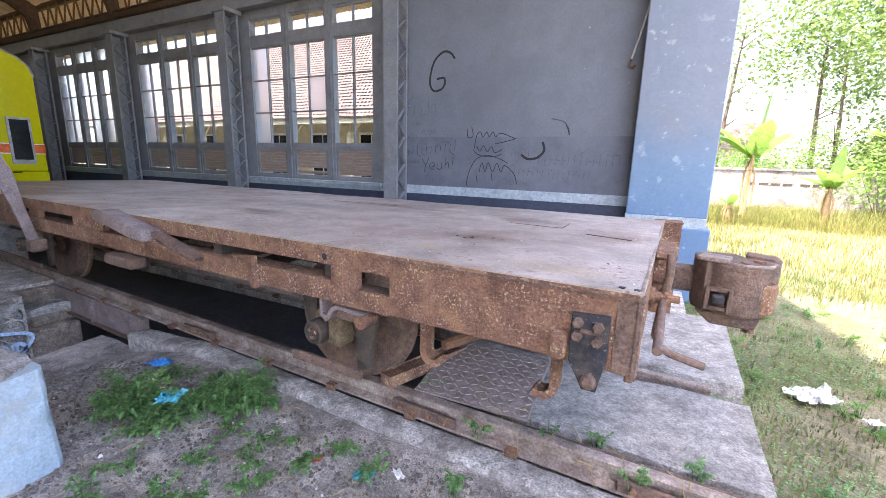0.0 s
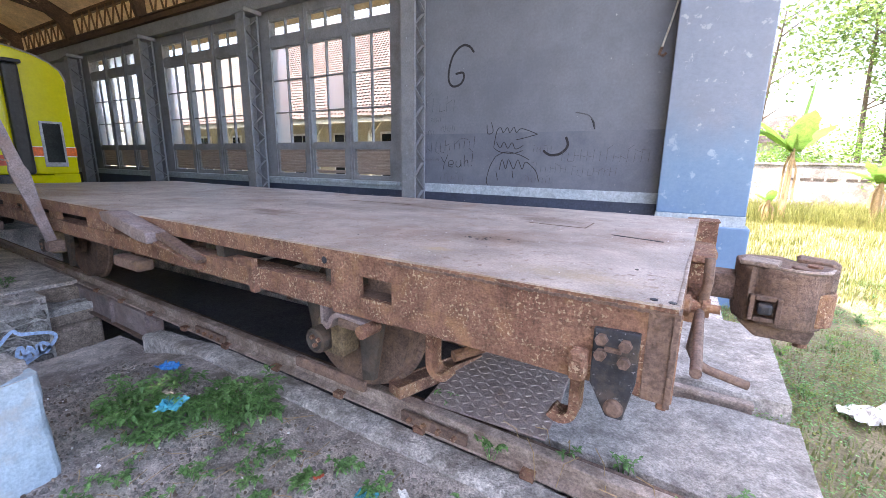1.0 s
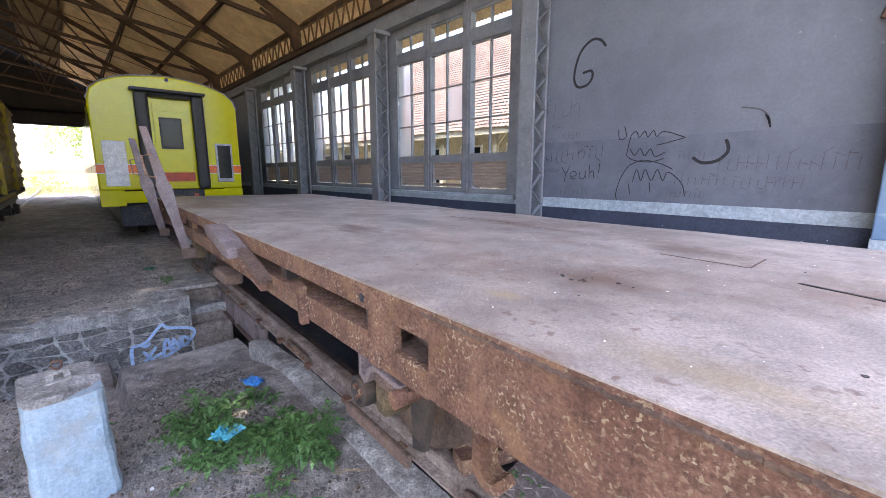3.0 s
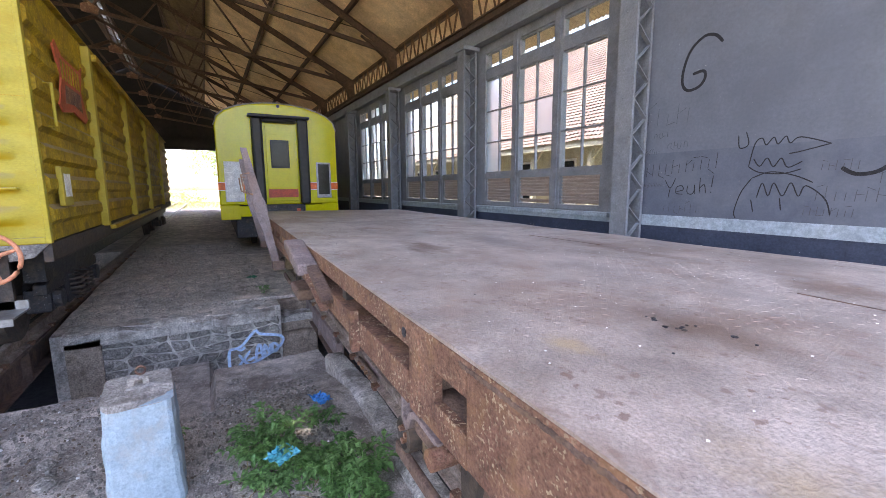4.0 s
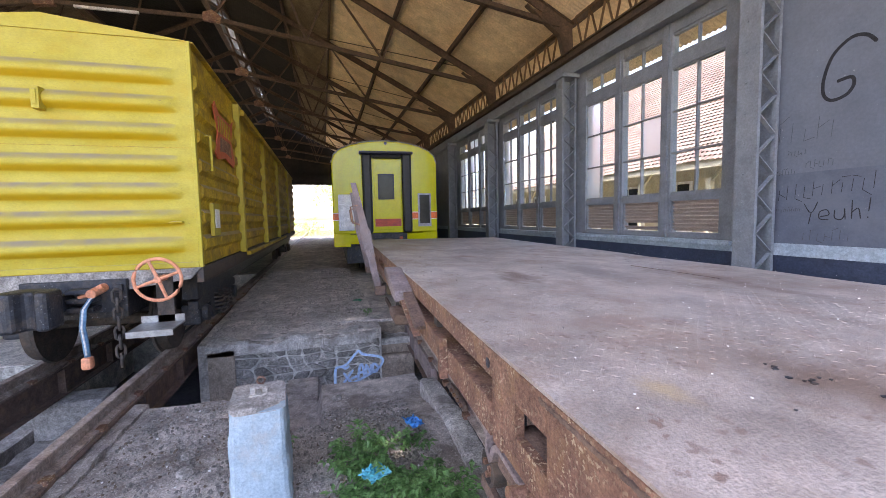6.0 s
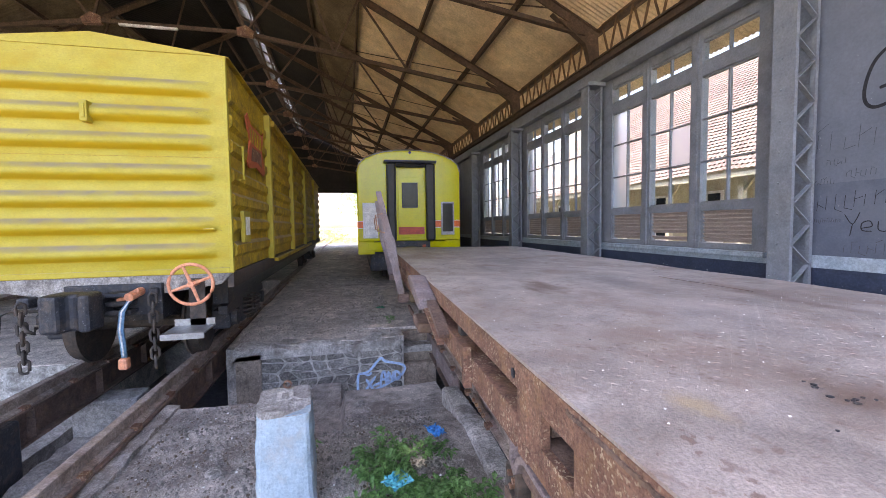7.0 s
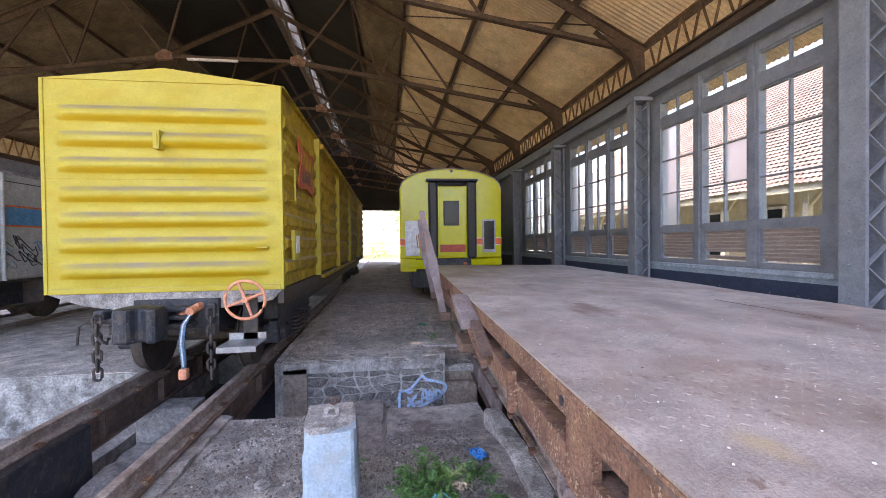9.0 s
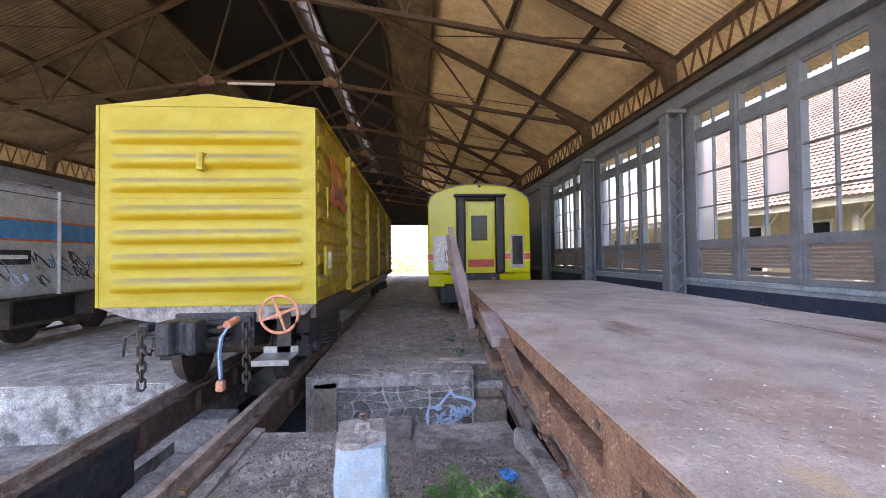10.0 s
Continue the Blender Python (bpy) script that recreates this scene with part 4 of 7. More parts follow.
part("worn_edge", boxes((-0.010, 0.004, 0.0, DW, 0.985, 1.0)), RAIL, wagon, "pale worn steel edge of the deck's end", bevel=0.003).matrix_basis = Matrix.Translation((0, 0, 0.012)) @ Matrix.Rotation(-0.014, 4, "X")
bm = bmesh.new()
rnd = random.Random(9)
for i in range(60):
    x = -i * 0.018
    bar(bm, (x, -0.004, 0.985 + rnd.uniform(-0.003, 0.003)), (x - 0.017, -0.004, 0.985 + rnd.uniform(-0.003, 0.003)), 0.010, 0.010)
part("weld_bead", bm, RUST_DARK, wagon, "dark ragged weld bead")["kind"] = "stuff"


def wheelset(x):
    ax = part("axle", rod(bmesh.new(), (x, 0.22, 0.44), (x, 1.9, 0.44), 0.06), IRON, wagon)
    for y, s in ((0.44, 1), (1.645, -1)):
        bm = lathe(bmesh.new(), [(0, 0.20), (0.0, 0.36), (-0.005, 0.41), (0.09, 0.42), (0.095, 0.45), (0.125, 0.45), (0.125, 0.36), (0.10, 0.20)], (x, y, 0.44), (0, s, 0), 40)
        w = part("wheel", bm, RUST_DARK, wagon, "rusty flanged wheel")
        part("hub", lathe(bmesh.new(), [(-0.05, 0.06), (-0.05, 0.11), (0.0, 0.13), (0.0, 0.2)], (x, y, 0.44), (0, s, 0), 24), RUST_DARK, w)


wheelset(-1.70)
wheelset(-6.02)


def axle_box(x):
    bm = bmesh.new()
    box(bm, x + 0.11, x + 0.20, 0.09, 0.22, 0.40, 0.63)
    box(bm, x - 0.02, x + 0.12, 0.12, 0.22, 0.38, 0.58)
    ab = part("axle_box", bm, OCHRE_IRON, wagon, "ochre rusty axle box", bevel=0.02)
    part("cover", lathe(bmesh.new(), [(0.10, 0.07), (0.0, 0.072), (-0.03, 0.068), (-0.035, 0.054), (-0.02, 0.048), (-0.02, 0.025)], (x + 0.04, 0.08, 0.475), (0, 1, 0), 24), IRON, ab, "dark greasy round axle cap")
    for k in range(3):
        bt = bmesh.new()
        t = k * 2.1 + 0.4
        rod(bt, (x + 0.04 + 0.026 * math.cos(t), 0.07, 0.475 + 0.026 * math.sin(t)), (x + 0.04 + 0.026 * math.cos(t), 0.042, 0.475 + 0.026 * math.sin(t)), 0.012, n=6)
        part("bolt", bt, RUST, ab, "worn bolt head")
    hg = bmesh.new()
    prism(hg, [(x + 0.21, 0.72), (x + 0.40, 0.72), (x + 0.31, 0.26), (x + 0.23, 0.24)], "y", 0.20, 0.23)
    part("axle_guard", hg, IRON, wagon, "dark axle guard plate")
    hg = bmesh.new()
    prism(hg, [(x - 0.22, 0.72), (x - 0.06, 0.72), (x - 0.10, 0.40), (x - 0.14, 0.40)], "y", 0.20, 0.23)
    part("axle_guard", hg, IRON, wagon, "dark axle guard plate")
    part("guard_stay", boxes((x - 0.20, x + 0.33, 0.10, 0.13, 0.24, 0.30)), RUST_DARK, wagon, bevel=0.01)


axle_box(-1.66)
axle_box(-5.9)

# bent bracket and pin under the sill, plate hangers of the step
part("spring_bracket", prism(bmesh.new(), [(-1.51, 0.71), (-1.51, 0.62), (-1.47, 0.59), (-1.44, 0.615), (-1.42, 0.655), (-1.38, 0.675), (-1.22, 0.665), (-1.22, 0.682), (-1.40, 0.695), (-1.44, 0.67), (-1.465, 0.625), (-1.49, 0.635), (-1.49, 0.71)], "y", 0.0, 0.08), LILAC, wagon, "bent grey bracket", bevel=0.003)
part("spring_block", boxes((-1.40, -1.23, 0.0, 0.08, 0.62, 0.672)), RUST_DARK, wagon, bevel=0.018)
part("bracket_pin", rod(bmesh.new(), (-1.215, -0.03, 0.645), (-1.215, 0.08, 0.645), 0.032, n=16), RUST, wagon, "rusty pin")


def hook_plate(x, s, r=0.05):
    """A flat bar that hangs down and curls round at its foot."""
    pts = [(x, 0.72), (x, 0.56)]
    for k in range(9):
        t = math.pi + k * math.pi * 0.75 / 8
        pts.append((x + s * (r + r * math.cos(t)), 0.545 + r * math.sin(t)))
    left, right = [], []
    for i, p in enumerate(pts):
        q0, q1 = pts[max(i - 1, 0)], pts[min(i + 1, len(pts) - 1)]
        d = Vector((q1[0] - q0[0], q1[1] - q0[1])).normalized()
        left.append((p[0] - d.y * 0.017, p[1] + d.x * 0.017))
        right.append((p[0] + d.y * 0.017, p[1] - d.x * 0.017))
    return prism(bmesh.new(), left + right[::-1], "y", 0.06, 0.14)


part("step_hanger", hook_plate(-0.905, 1), RUST, wagon, "rusty curled step hanger", bevel=0.003)
part("step_hanger", hook_plate(-0.285, -1), RUST, wagon, "rusty curled step hanger", bevel=0.003)
brake = part("brake_rigging", tube(bmesh.new(), [(-0.95, 0.35, 0.45), (-0.6, 0.9, 0.52), (-0.4, 1.5, 0.55)], 0.03, 8), RUST, wagon)
tube_b = bmesh.new()
for x in (-2.6, -3.3, -4.2):
    bar(tube_b, (x, 0.3, 0.62), (x - 0.5, 1.9, 0.58), 0.10, 0.08)
part("brake_beam", tube_b, IRON, wagon)

# bolted black plate and rubbing block at the corner
plate = part("corner_plate", prism(bmesh.new(), [(-0.222, 0.905), (-0.088, 0.912), (-0.088, 0.75), (-0.115, 0.615), (-0.165, 0.615), (-0.222, 0.72)], "y", -0.022, 0.0), BLACK, wagon, "black bolted corner plate with chipped paint", bevel=0.004)
for x, z in ((-0.195, 0.875), (-0.125, 0.87), (-0.195, 0.825), (-0.125, 0.815)):
    part("bolt", rod(bmesh.new(), (x, -0.045, z), (x, -0.02, z), 0.019, n=6), RUST_DARK, plate)
part("bolt", lathe(bmesh.new(), [(0, 0.028), (-0.012, 0.03), (-0.02, 0.018)], (-0.142, -0.022, 0.655), (0, 1, 0), 16), RUST_DARK, plate)
part("bolt_strip", boxes((-0.185, -0.135, -0.032, -0.022, 0.838, 0.852)), RUST_DARK, plate)
part("rubbing_block", boxes((-0.285, -0.232, -0.06, 0.0, 0.725, 0.825)), RUST, wagon, bevel=0.012)
part("end_flange", boxes((-0.075, -0.005, -0.004, 0.0, 0.70, 0.985), (-0.01, 0.008, -0.01, 0.06, 0.69, 0.99)), RUST_DARK, wagon, bevel=0.003)

# bent lever lying on the side, stakes folded up, wedge block, strap
lev = part("drop_lever", prism(bmesh.new(), [(-3.66, 1.02), (-3.50, 1.03), (-2.96, 0.935), (-2.96, 0.86), (-3.10, 0.865), (-3.62, 0.955)], "y", -0.13, 0.0), LILAC, wagon, "bent faded grey side flap", bevel=0.012)
part("flap_edge", prism(bmesh.new(), [(-2.98, 0.93), (-2.48, 0.81), (-2.50, 0.785), (-2.98, 0.90)], "y", -0.07, 0.0), RUST_DARK, lev, "torn rusty tongue")
part("flap_edge", prism(bmesh.new(), [(-2.98, 0.875), (-2.44, 0.78), (-2.44, 0.765), (-2.98, 0.86)], "y", -0.09, -0.05), RUST, lev, "torn rusty tongue")
part("strap", prism(bmesh.new(), [(-2.14, 0.875), (-1.97, 0.885), (-1.96, 0.70), (-2.0, 0.70), (-2.02, 0.84), (-2.13, 0.83)], "y", -0.05, -0.012), RUST, wagon, "bent rusty strap", bevel=0.004)
part("wedge_block", boxes((-3.62, -3.24, -0.10, 0.02, 0.62, 0.70)), RUST_DARK, wagon, bevel=0.02)


def stake(x, lean, top, w):
    base, tip = Vector((-0.07, 0.58)), Vector((-0.07 - lean, top))
    knots = [base.lerp(tip, t) for t in (0.0, 0.30, 0.52, 0.56, 0.60, 1.0)]
    wd = [w * 0.8, w * 0.9, w * 1.35, w * 1.35, w, w * 0.62]
    outline = [(p.x - q / 2, p.y) for p, q in zip(knots, wd)] + [(p.x + q / 2, p.y) for p, q in list(zip(knots, wd))[::-1]]
    s = part("stake", prism(bmesh.new(), outline, "x", x - 0.02, x + 0.02), LILAC, wagon, "faded grey folding side stake standing up", bevel=0.005)
    part("stake_hinge", boxes((x - 0.07, x + 0.06, -0.12, 0.0, 0.55, 0.65)), RUST_DARK, s, bevel=0.012)
    p = base.lerp(tip, 0.72)
    part("handle", tube(bmesh.new(), [(x + 0.02, p.x - 0.03, p.y + 0.10), (x + 0.03, p.x - 0.11, p.y + 0.08), (x + 0.03, p.x - 0.09, p.y - 0.10), (x + 0.02, p.x - 0.01, p.y - 0.12)], 0.010, 6), RUST, s)


stake(-4.98, 0.25, 1.83, 0.095)
stake(-6.95, 0.22, 1.84, 0.105)

# coupler
cp = part("coupler", boxes((0.0, 0.24, 1.17, 1.33, 0.74, 0.87)), RUST_DARK, wagon, "dark rusty knuckle coupler", bevel=0.012)
def arc(cx, cy, r, a0, a1, n=10):
    return [(cx + r * math.cos(a0 + (a1 - a0) * k / n), cy + r * math.sin(a0 + (a1 - a0) * k / n)) for k in range(n + 1)]


part("head", prism(bmesh.new(), [(0.20, 1.16), (0.25, 1.06)] + arc(0.40, 1.18, 0.155, math.radians(215), math.radians(345), 10) + [(0.47, 1.24), (0.46, 1.32), (0.40, 1.44), (0.24, 1.40), (0.20, 1.34)], "z", 0.67, 0.945), RUST_DARK, cp, bevel=0.014)
part("chin", prism(bmesh.new(), [(0.22, 0.67), (0.30, 0.60), (0.50, 0.60), (0.52, 0.67)], "y", 1.08, 1.30), RUST_DARK, cp, bevel=0.012)
part("knuckle", prism(bmesh.new(), arc(0.485, 1.16, 0.095, math.radians(-150), math.radians(80), 12) + [(0.50, 1.22), (0.46, 1.19)], "z", 0.69, 0.85), RUST, cp, "worn rusty knuckle", bevel=0.01)
part("knuckle_cap", prism(bmesh.new(), arc(0.485, 1.16, 0.088, math.radians(-170), math.radians(120), 12), "z", 0.86, 0.955), RUST_DARK, cp, bevel=0.008)
part("guard_arm", prism(bmesh.new(), [(0.44, 1.30), (0.56, 1.22), (0.60, 1.26), (0.60, 1.36), (0.46, 1.44)], "z", 0.66, 0.965), RUST_DARK, cp, bevel=0.014)
part("pin", rod(bmesh.new(), (0.485, 1.15, 0.57), (0.485, 1.15, 0.965), 0.028, n=16), RUST, cp)
part("top_plate", prism(bmesh.new(), [(0.20, 1.10), (0.34, 1.05), (0.37, 1.18), (0.24, 1.24)], "z", 0.945, 0.968), RAIL, cp, "worn bright top plate", bevel=0.006)
part("rim", tube(bmesh.new(), [(p, q, 0.948) for p, q in arc(0.42, 1.17, 0.135, math.radians(200), math.radians(350), 12)], 0.010, 6), RAIL, cp)
part("lug_frame", boxes((0.255, 0.275, 1.015, 1.06, 0.70, 0.82), (0.355, 0.375, 1.0, 1.04, 0.70, 0.82), (0.275, 0.355, 1.01, 1.05, 0.80, 0.82), (0.275, 0.355, 1.01, 1.05, 0.70, 0.72)), RUST_DARK, cp, bevel=0.004)
part("lug_pin", boxes((0.285, 0.345, 0.995, 1.05, 0.735, 0.79)), BLACK, cp, bevel=0.015)
bf = part("buffer_casting", prism(bmesh.new(), [(0.0, 0.98), (0.07, 0.99), (0.10, 1.03), (0.11, 1.12), (0.10, 1.38), (0.0, 1.44)], "z", 0.945, 0.985), RUST, wagon, "rusty coupler striking casting", bevel=0.01)
part("buffer_rib", boxes((0.0, 0.07, 1.05, 1.08, 0.62, 0.93), (0.0, 0.07, 1.37, 1.40, 0.62, 0.93), (0.0, 0.06, 1.05, 1.40, 0.78, 0.81)), RUST, bf, bevel=0.005)
part("release_rod", tube(bmesh.new(), [(0.075, 0.85, 1.0), (0.08, 0.85, 0.90), (0.055, 0.85, 0.62), (0.05, 0.85, 0.56), (0.08, 0.85, 0.50), (0.13, 0.86, 0.47), (0.29, 0.88, 0.43)], 0.021, 10), RUST_DARK, wagon, "bent rusty uncoupling rod", smooth=True)
part("release_rod", rod(bmesh.new(), (0.065, 0.15, 0.755), (0.065, 1.3, 0.755), 0.018), RUST_DARK, wagon)
part("rod_bearing", lathe(bmesh.new(), [(0, 0.05), (0.02, 0.05), (0.03, 0.03), (0.07, 0.03), (0.07, 0.045), (0.10, 0.045), (0.10, 0.02), (0.14, 0.02)], (0.0, 0.85, 0.77), (1, 0, 0), 16), RUST, wagon)

# things lying by the track at the wagon's end
tr = thing("step_plate", W @ pose(-0.90, 0.86, 0.05, 7, 0, 4), "rusty chequered steel step plate leaning on the slab", "step")
part("sheet", boxes((-0.36, 0.36, -0.33, 0.33, 0, 0.012)), TREAD, tr, bevel=0.003)
for i in range(14):
    for j in range(12):
        x, y = -0.335 + i * 0.0515, -0.30 + j * 0.0535
        a = 0.6 if (i + j) % 2 else -0.6
        part("tread_bar", rod(bmesh.new(), (x - 0.016 * math.cos(a), y - 0.016 * math.sin(a), 0.012), (x + 0.016 * math.cos(a), y + 0.016 * math.sin(a), 0.012), 0.006, 0.004, 6), DECK, tr)
tie = tagged(part("steel_channel", prism(bmesh.new(), [(-0.06, 0.0), (0.06, 0.0), (0.06, 0.08), (0.05, 0.08), (0.05, 0.068), (-0.05, 0.068), (-0.05, 0.08), (-0.06, 0.08)], "y", -0.18, 0.5), RUST, bevel=0.002), "short rusty steel channel lying across the rail", "channel")
tie.matrix_basis = W @ pose(-1.36, 0.62, 0.022, 0, 0, -18)


# ---- yellow covered wagon ----
BX, BY, BW, BH0, BH1, BL = -4.72, -2.70, 2.26, 1.0, 3.11, 14.0
van = thing("covered_wagon", pose(BX, BY, 0), "yellow corrugated steel covered goods wagon", "wagon")
h = BW / 2


def ribbed_end():
    """End panel with pressed horizontal ribs, drawn as rows of depth over height."""
    bm = bmesh.new()
    prof = [(0.0, 0.0)]
    for i in range(7):
        z = 0.13 + i * 0.255 + (0.035 if i > 3 else 0.0)
        prof += [(z, 0.0), (z + 0.018, 0.012), (z + 0.045, 0.060), (z + 0.09, 0.068), (z + 0.13, 0.052), (z + 0.155, 0.012), (z + 0.172, 0.0)]
    prof += [(2.11, 0.0)]
    ys = [-h + 0.03, -h + 0.13, -h + 0.17, -h + 0.27, -h + 0.5, 0.0, h - 0.5, h - 0.27, h - 0.17, h - 0.13, h - 0.03]
    amp = [0, 0, 0.45, 0.9, 1, 1, 1, 0.9, 0.45, 0, 0]
    vs = [[bm.verts.new((d * a, y, BH0 + z)) for y, a in zip(ys, amp)] for z, d in prof]
    for i in range(len(prof) - 1):
        for j in range(len(ys) - 1):
            bm.faces.new((vs[i][j], vs[i][j + 1], vs[i + 1][j + 1], vs[i + 1][j]))
    return bm


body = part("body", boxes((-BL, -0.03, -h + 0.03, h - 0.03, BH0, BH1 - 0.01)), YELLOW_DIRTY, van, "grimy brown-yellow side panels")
part("end_panel", ribbed_end(), YELLOW, van, "faded yellow ribbed end panel", smooth=True)
part("panel_seam", boxes((0.0, 0.003, -h + 0.035, h - 0.035, 2.128, 2.133)), YELLOW_DIRTY, van, "dark seam of the end panels")
part("gable", prism(bmesh.new(), [(-h, BH1), (h, BH1), (0, BH1 + 0.14)], "x", -0.03, 0.01), YELLOW, van)
part("corner_post", boxes((-0.05, 0.012, h - 0.035, h, BH0 - 0.01, BH1 + 0.005)), YELLOW, van, bevel=0.006)
part("corner_post", boxes((-0.05, 0.012, -h, -h + 0.035, BH0 - 0.01, BH1 + 0.005)), YELLOW, van, bevel=0.006)
part("bottom_rail", boxes((-0.04, 0.010, -h + 0.035, h - 0.035, BH0 - 0.01, BH0 + 0.045)), YELLOW, van, bevel=0.006)
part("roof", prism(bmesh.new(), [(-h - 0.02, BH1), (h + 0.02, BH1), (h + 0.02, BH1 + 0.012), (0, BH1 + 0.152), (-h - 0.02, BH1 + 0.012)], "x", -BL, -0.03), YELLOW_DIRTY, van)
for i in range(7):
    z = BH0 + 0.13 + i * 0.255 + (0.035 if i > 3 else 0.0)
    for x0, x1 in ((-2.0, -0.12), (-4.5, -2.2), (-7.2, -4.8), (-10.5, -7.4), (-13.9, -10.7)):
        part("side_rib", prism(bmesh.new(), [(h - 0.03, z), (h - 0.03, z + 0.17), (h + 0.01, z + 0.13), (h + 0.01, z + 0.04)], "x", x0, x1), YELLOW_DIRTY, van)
for x in (-2.1, -4.65, -7.3, -10.6):
    part("side_post", boxes((x - 0.07, x + 0.05, h - 0.03, h + 0.05, BH0 - 0.02, BH1 - 0.03)), YELLOW, van, "yellow side post", bevel=0.01)
part("door_rail", boxes((-8.5, -2.2, h + 0.03, h + 0.09, BH1 - 0.16, BH1 - 0.08), (-8.5, -2.2, h + 0.03, h + 0.09, BH0 - 0.07, BH0 - 0.02)), YELLOW_DIRTY, van)
part("side_sill", boxes((-BL, -0.02, h - 0.07, h - 0.01, BH0 - 0.16, BH0 - 0.01)), IRON, van)
part("lamp_bracket", boxes((0.0, 0.10, -0.07, -0.01, 2.42, 2.61), (0.10, 0.11, -0.055, -0.025, 2.45, 2.58)), YELLOW, van, bevel=0.006)
part("grab_rail", tube(bmesh.new(), [(0.0, 0.20, 1.43), (0.04, 0.20, 1.43), (0.04, 0.98, 1.43), (0.0, 0.98, 1.43)], 0.012, 8), YELLOW, van)
tag = part("label_holder", boxes((-0.62, -0.34, h + 0.0, h + 0.04, 1.28, 1.62)), YELLOW, van, bevel=0.006)
part("label_plate", boxes((-0.57, -0.39, h + 0.04, h + 0.046, 1.36, 1.56)), WHITE, tag, "white notice plate")
part("grab_handle", tube(bmesh.new(), [(-0.3, h, 1.95), (-0.3, h + 0.06, 1.95), (-0.3, h + 0.06, 2.3), (-0.3, h, 2.3)], 0.012, 8), YELLOW, van)
sg = part("emblem_board", prism(bmesh.new(), [(-1.75, 2.76), (-1.62, 2.68), (-0.95, 2.68), (-0.78, 2.78), (-0.70, 2.72), (-0.86, 2.46), (-0.70, 2.20), (-0.80, 2.14), (-1.20, 2.20), (-1.64, 2.14), (-1.75, 2.20), (-1.58, 2.46)], "y", h + 0.004, h + 0.02), RED_SIGN, van, "red painted emblem shape")
for i in range(7):
    x = -1.52 + i * 0.10
    part("bar", boxes((x, x + 0.045, h + 0.02, h + 0.024, 2.46, 2.64)), YELLOW_DIRTY, sg)
part("emblem_field", prism(bmesh.new(), [(-1.50, 2.42), (-0.96, 2.42), (-0.90, 2.24), (-1.2, 2.27), (-1.54, 2.24)], "y", h + 0.02, h + 0.023), RUST, sg, "darker red field")
# end sill, underframe, coupler
part("end_sill", prism(bmesh.new(), [(-h + 0.02, BH0 - 0.01), (h - 0.02, BH0 - 0.01), (h - 0.12, BH0 - 0.12), (0.42, BH0 - 0.20), (-0.42, BH0 - 0.20), (-h + 0.30, BH0 - 0.12)], "x", -0.05, 0.0), CONC_DARK, van, "grey dusty end sill", bevel=0.006)
part("underframe", boxes((-BL + 0.1, -0.06, -0.45, 0.45, 0.55, 0.95), (-BL, -0.5, h - 0.35, h - 0.2, 0.6, 0.94), (-BL, -0.5, -h + 0.2, -h + 0.35, 0.6, 0.94)), BLACK, van)
ck = part("coupler", boxes((0.0, 0.30, -0.09, 0.09, 0.68, 0.82)), BLACK, van, "black knuckle coupler", bevel=0.015)
part("head", prism(bmesh.new(), [(0.22, -0.20), (0.40, -0.24), (0.54, -0.22), (0.56, -0.08), (0.46, -0.04), (0.46, 0.02), (0.54, 0.06), (0.52, 0.14), (0.30, 0.14)], "z", 0.58, 0.90), BLACK, ck, bevel=0.03)
part("yoke_rib", boxes((0.06, 0.22, 0.10, 0.30, 0.66, 0.70), (0.06, 0.22, 0.10, 0.30, 0.74, 0.78), (0.06, 0.22, 0.10, 0.30, 0.82, 0.86), (0.0, 0.06, -0.3, 0.5, 0.62, 0.92)), BLACK, ck, bevel=0.008)


def ring_link(c, r, length, turn, wire=0.016):
    pts = []
    for k in range(16):
        t = 2 * math.pi * k / 16
        q = Vector((0, r * math.cos(t), r * math.sin(t) + (length if math.sin(t) >= 0 else -length)))
        pts.append(Matrix.Translation(c) @ Matrix.Rotation(turn, 4, "Z") @ q)
    return pts


def chain(x, y, top, n, step, parent):
    for i in range(n):
        bm = tube(bmesh.new(), ring_link(Vector((x, y, top - i * step)), 0.032, 0.028, (i % 2) * math.pi / 2 + 0.4), 0.013, 6, True)
        part("chain_link", bm, IRON, parent, smooth=True)


c1 = part("safety_chain_bracket", boxes((0.0, 0.14, -0.62, -0.52, 0.74, 0.84)), BLACK, van, bevel=0.02)
chain(0.16, -0.57, 0.74, 7, 0.085, c1)
c2 = part("safety_chain_bracket", boxes((0.0, 0.10, 0.40, 0.48, 0.80, 0.88)), BLACK, van, bevel=0.02)
chain(0.14, 0.45, 0.78, 8, 0.085, c2)
part("chain_hook", tube(bmesh.new(), [(0.16, -0.57, 0.62), (0.18, -0.52, 0.55), (0.18, -0.47, 0.53), (0.18, -0.45, 0.58)], 0.018, 8), IRON, c1, smooth=True)
part("uncoupling_rod", tube(bmesh.new(), [(0.08, -0.80, 0.50), (0.08, -0.78, 0.68), (0.08, -0.70, 0.72), (0.08, -0.20, 0.70)], 0.012, 6), IRON, van)
hose = part("brake_hose", tube(bmesh.new(), [(0.20, 0.30, 0.80), (0.28, 0.26, 0.70), (0.30, 0.25, 0.55), (0.28, 0.255, 0.38), (0.26, 0.25, 0.28)], 0.024, 10), mat("blue_hose", (0.10, 0.22, 0.36), (0.14, 0.27, 0.42), 0.4, scale=8), van, "pale blue brake hose", smooth=True)
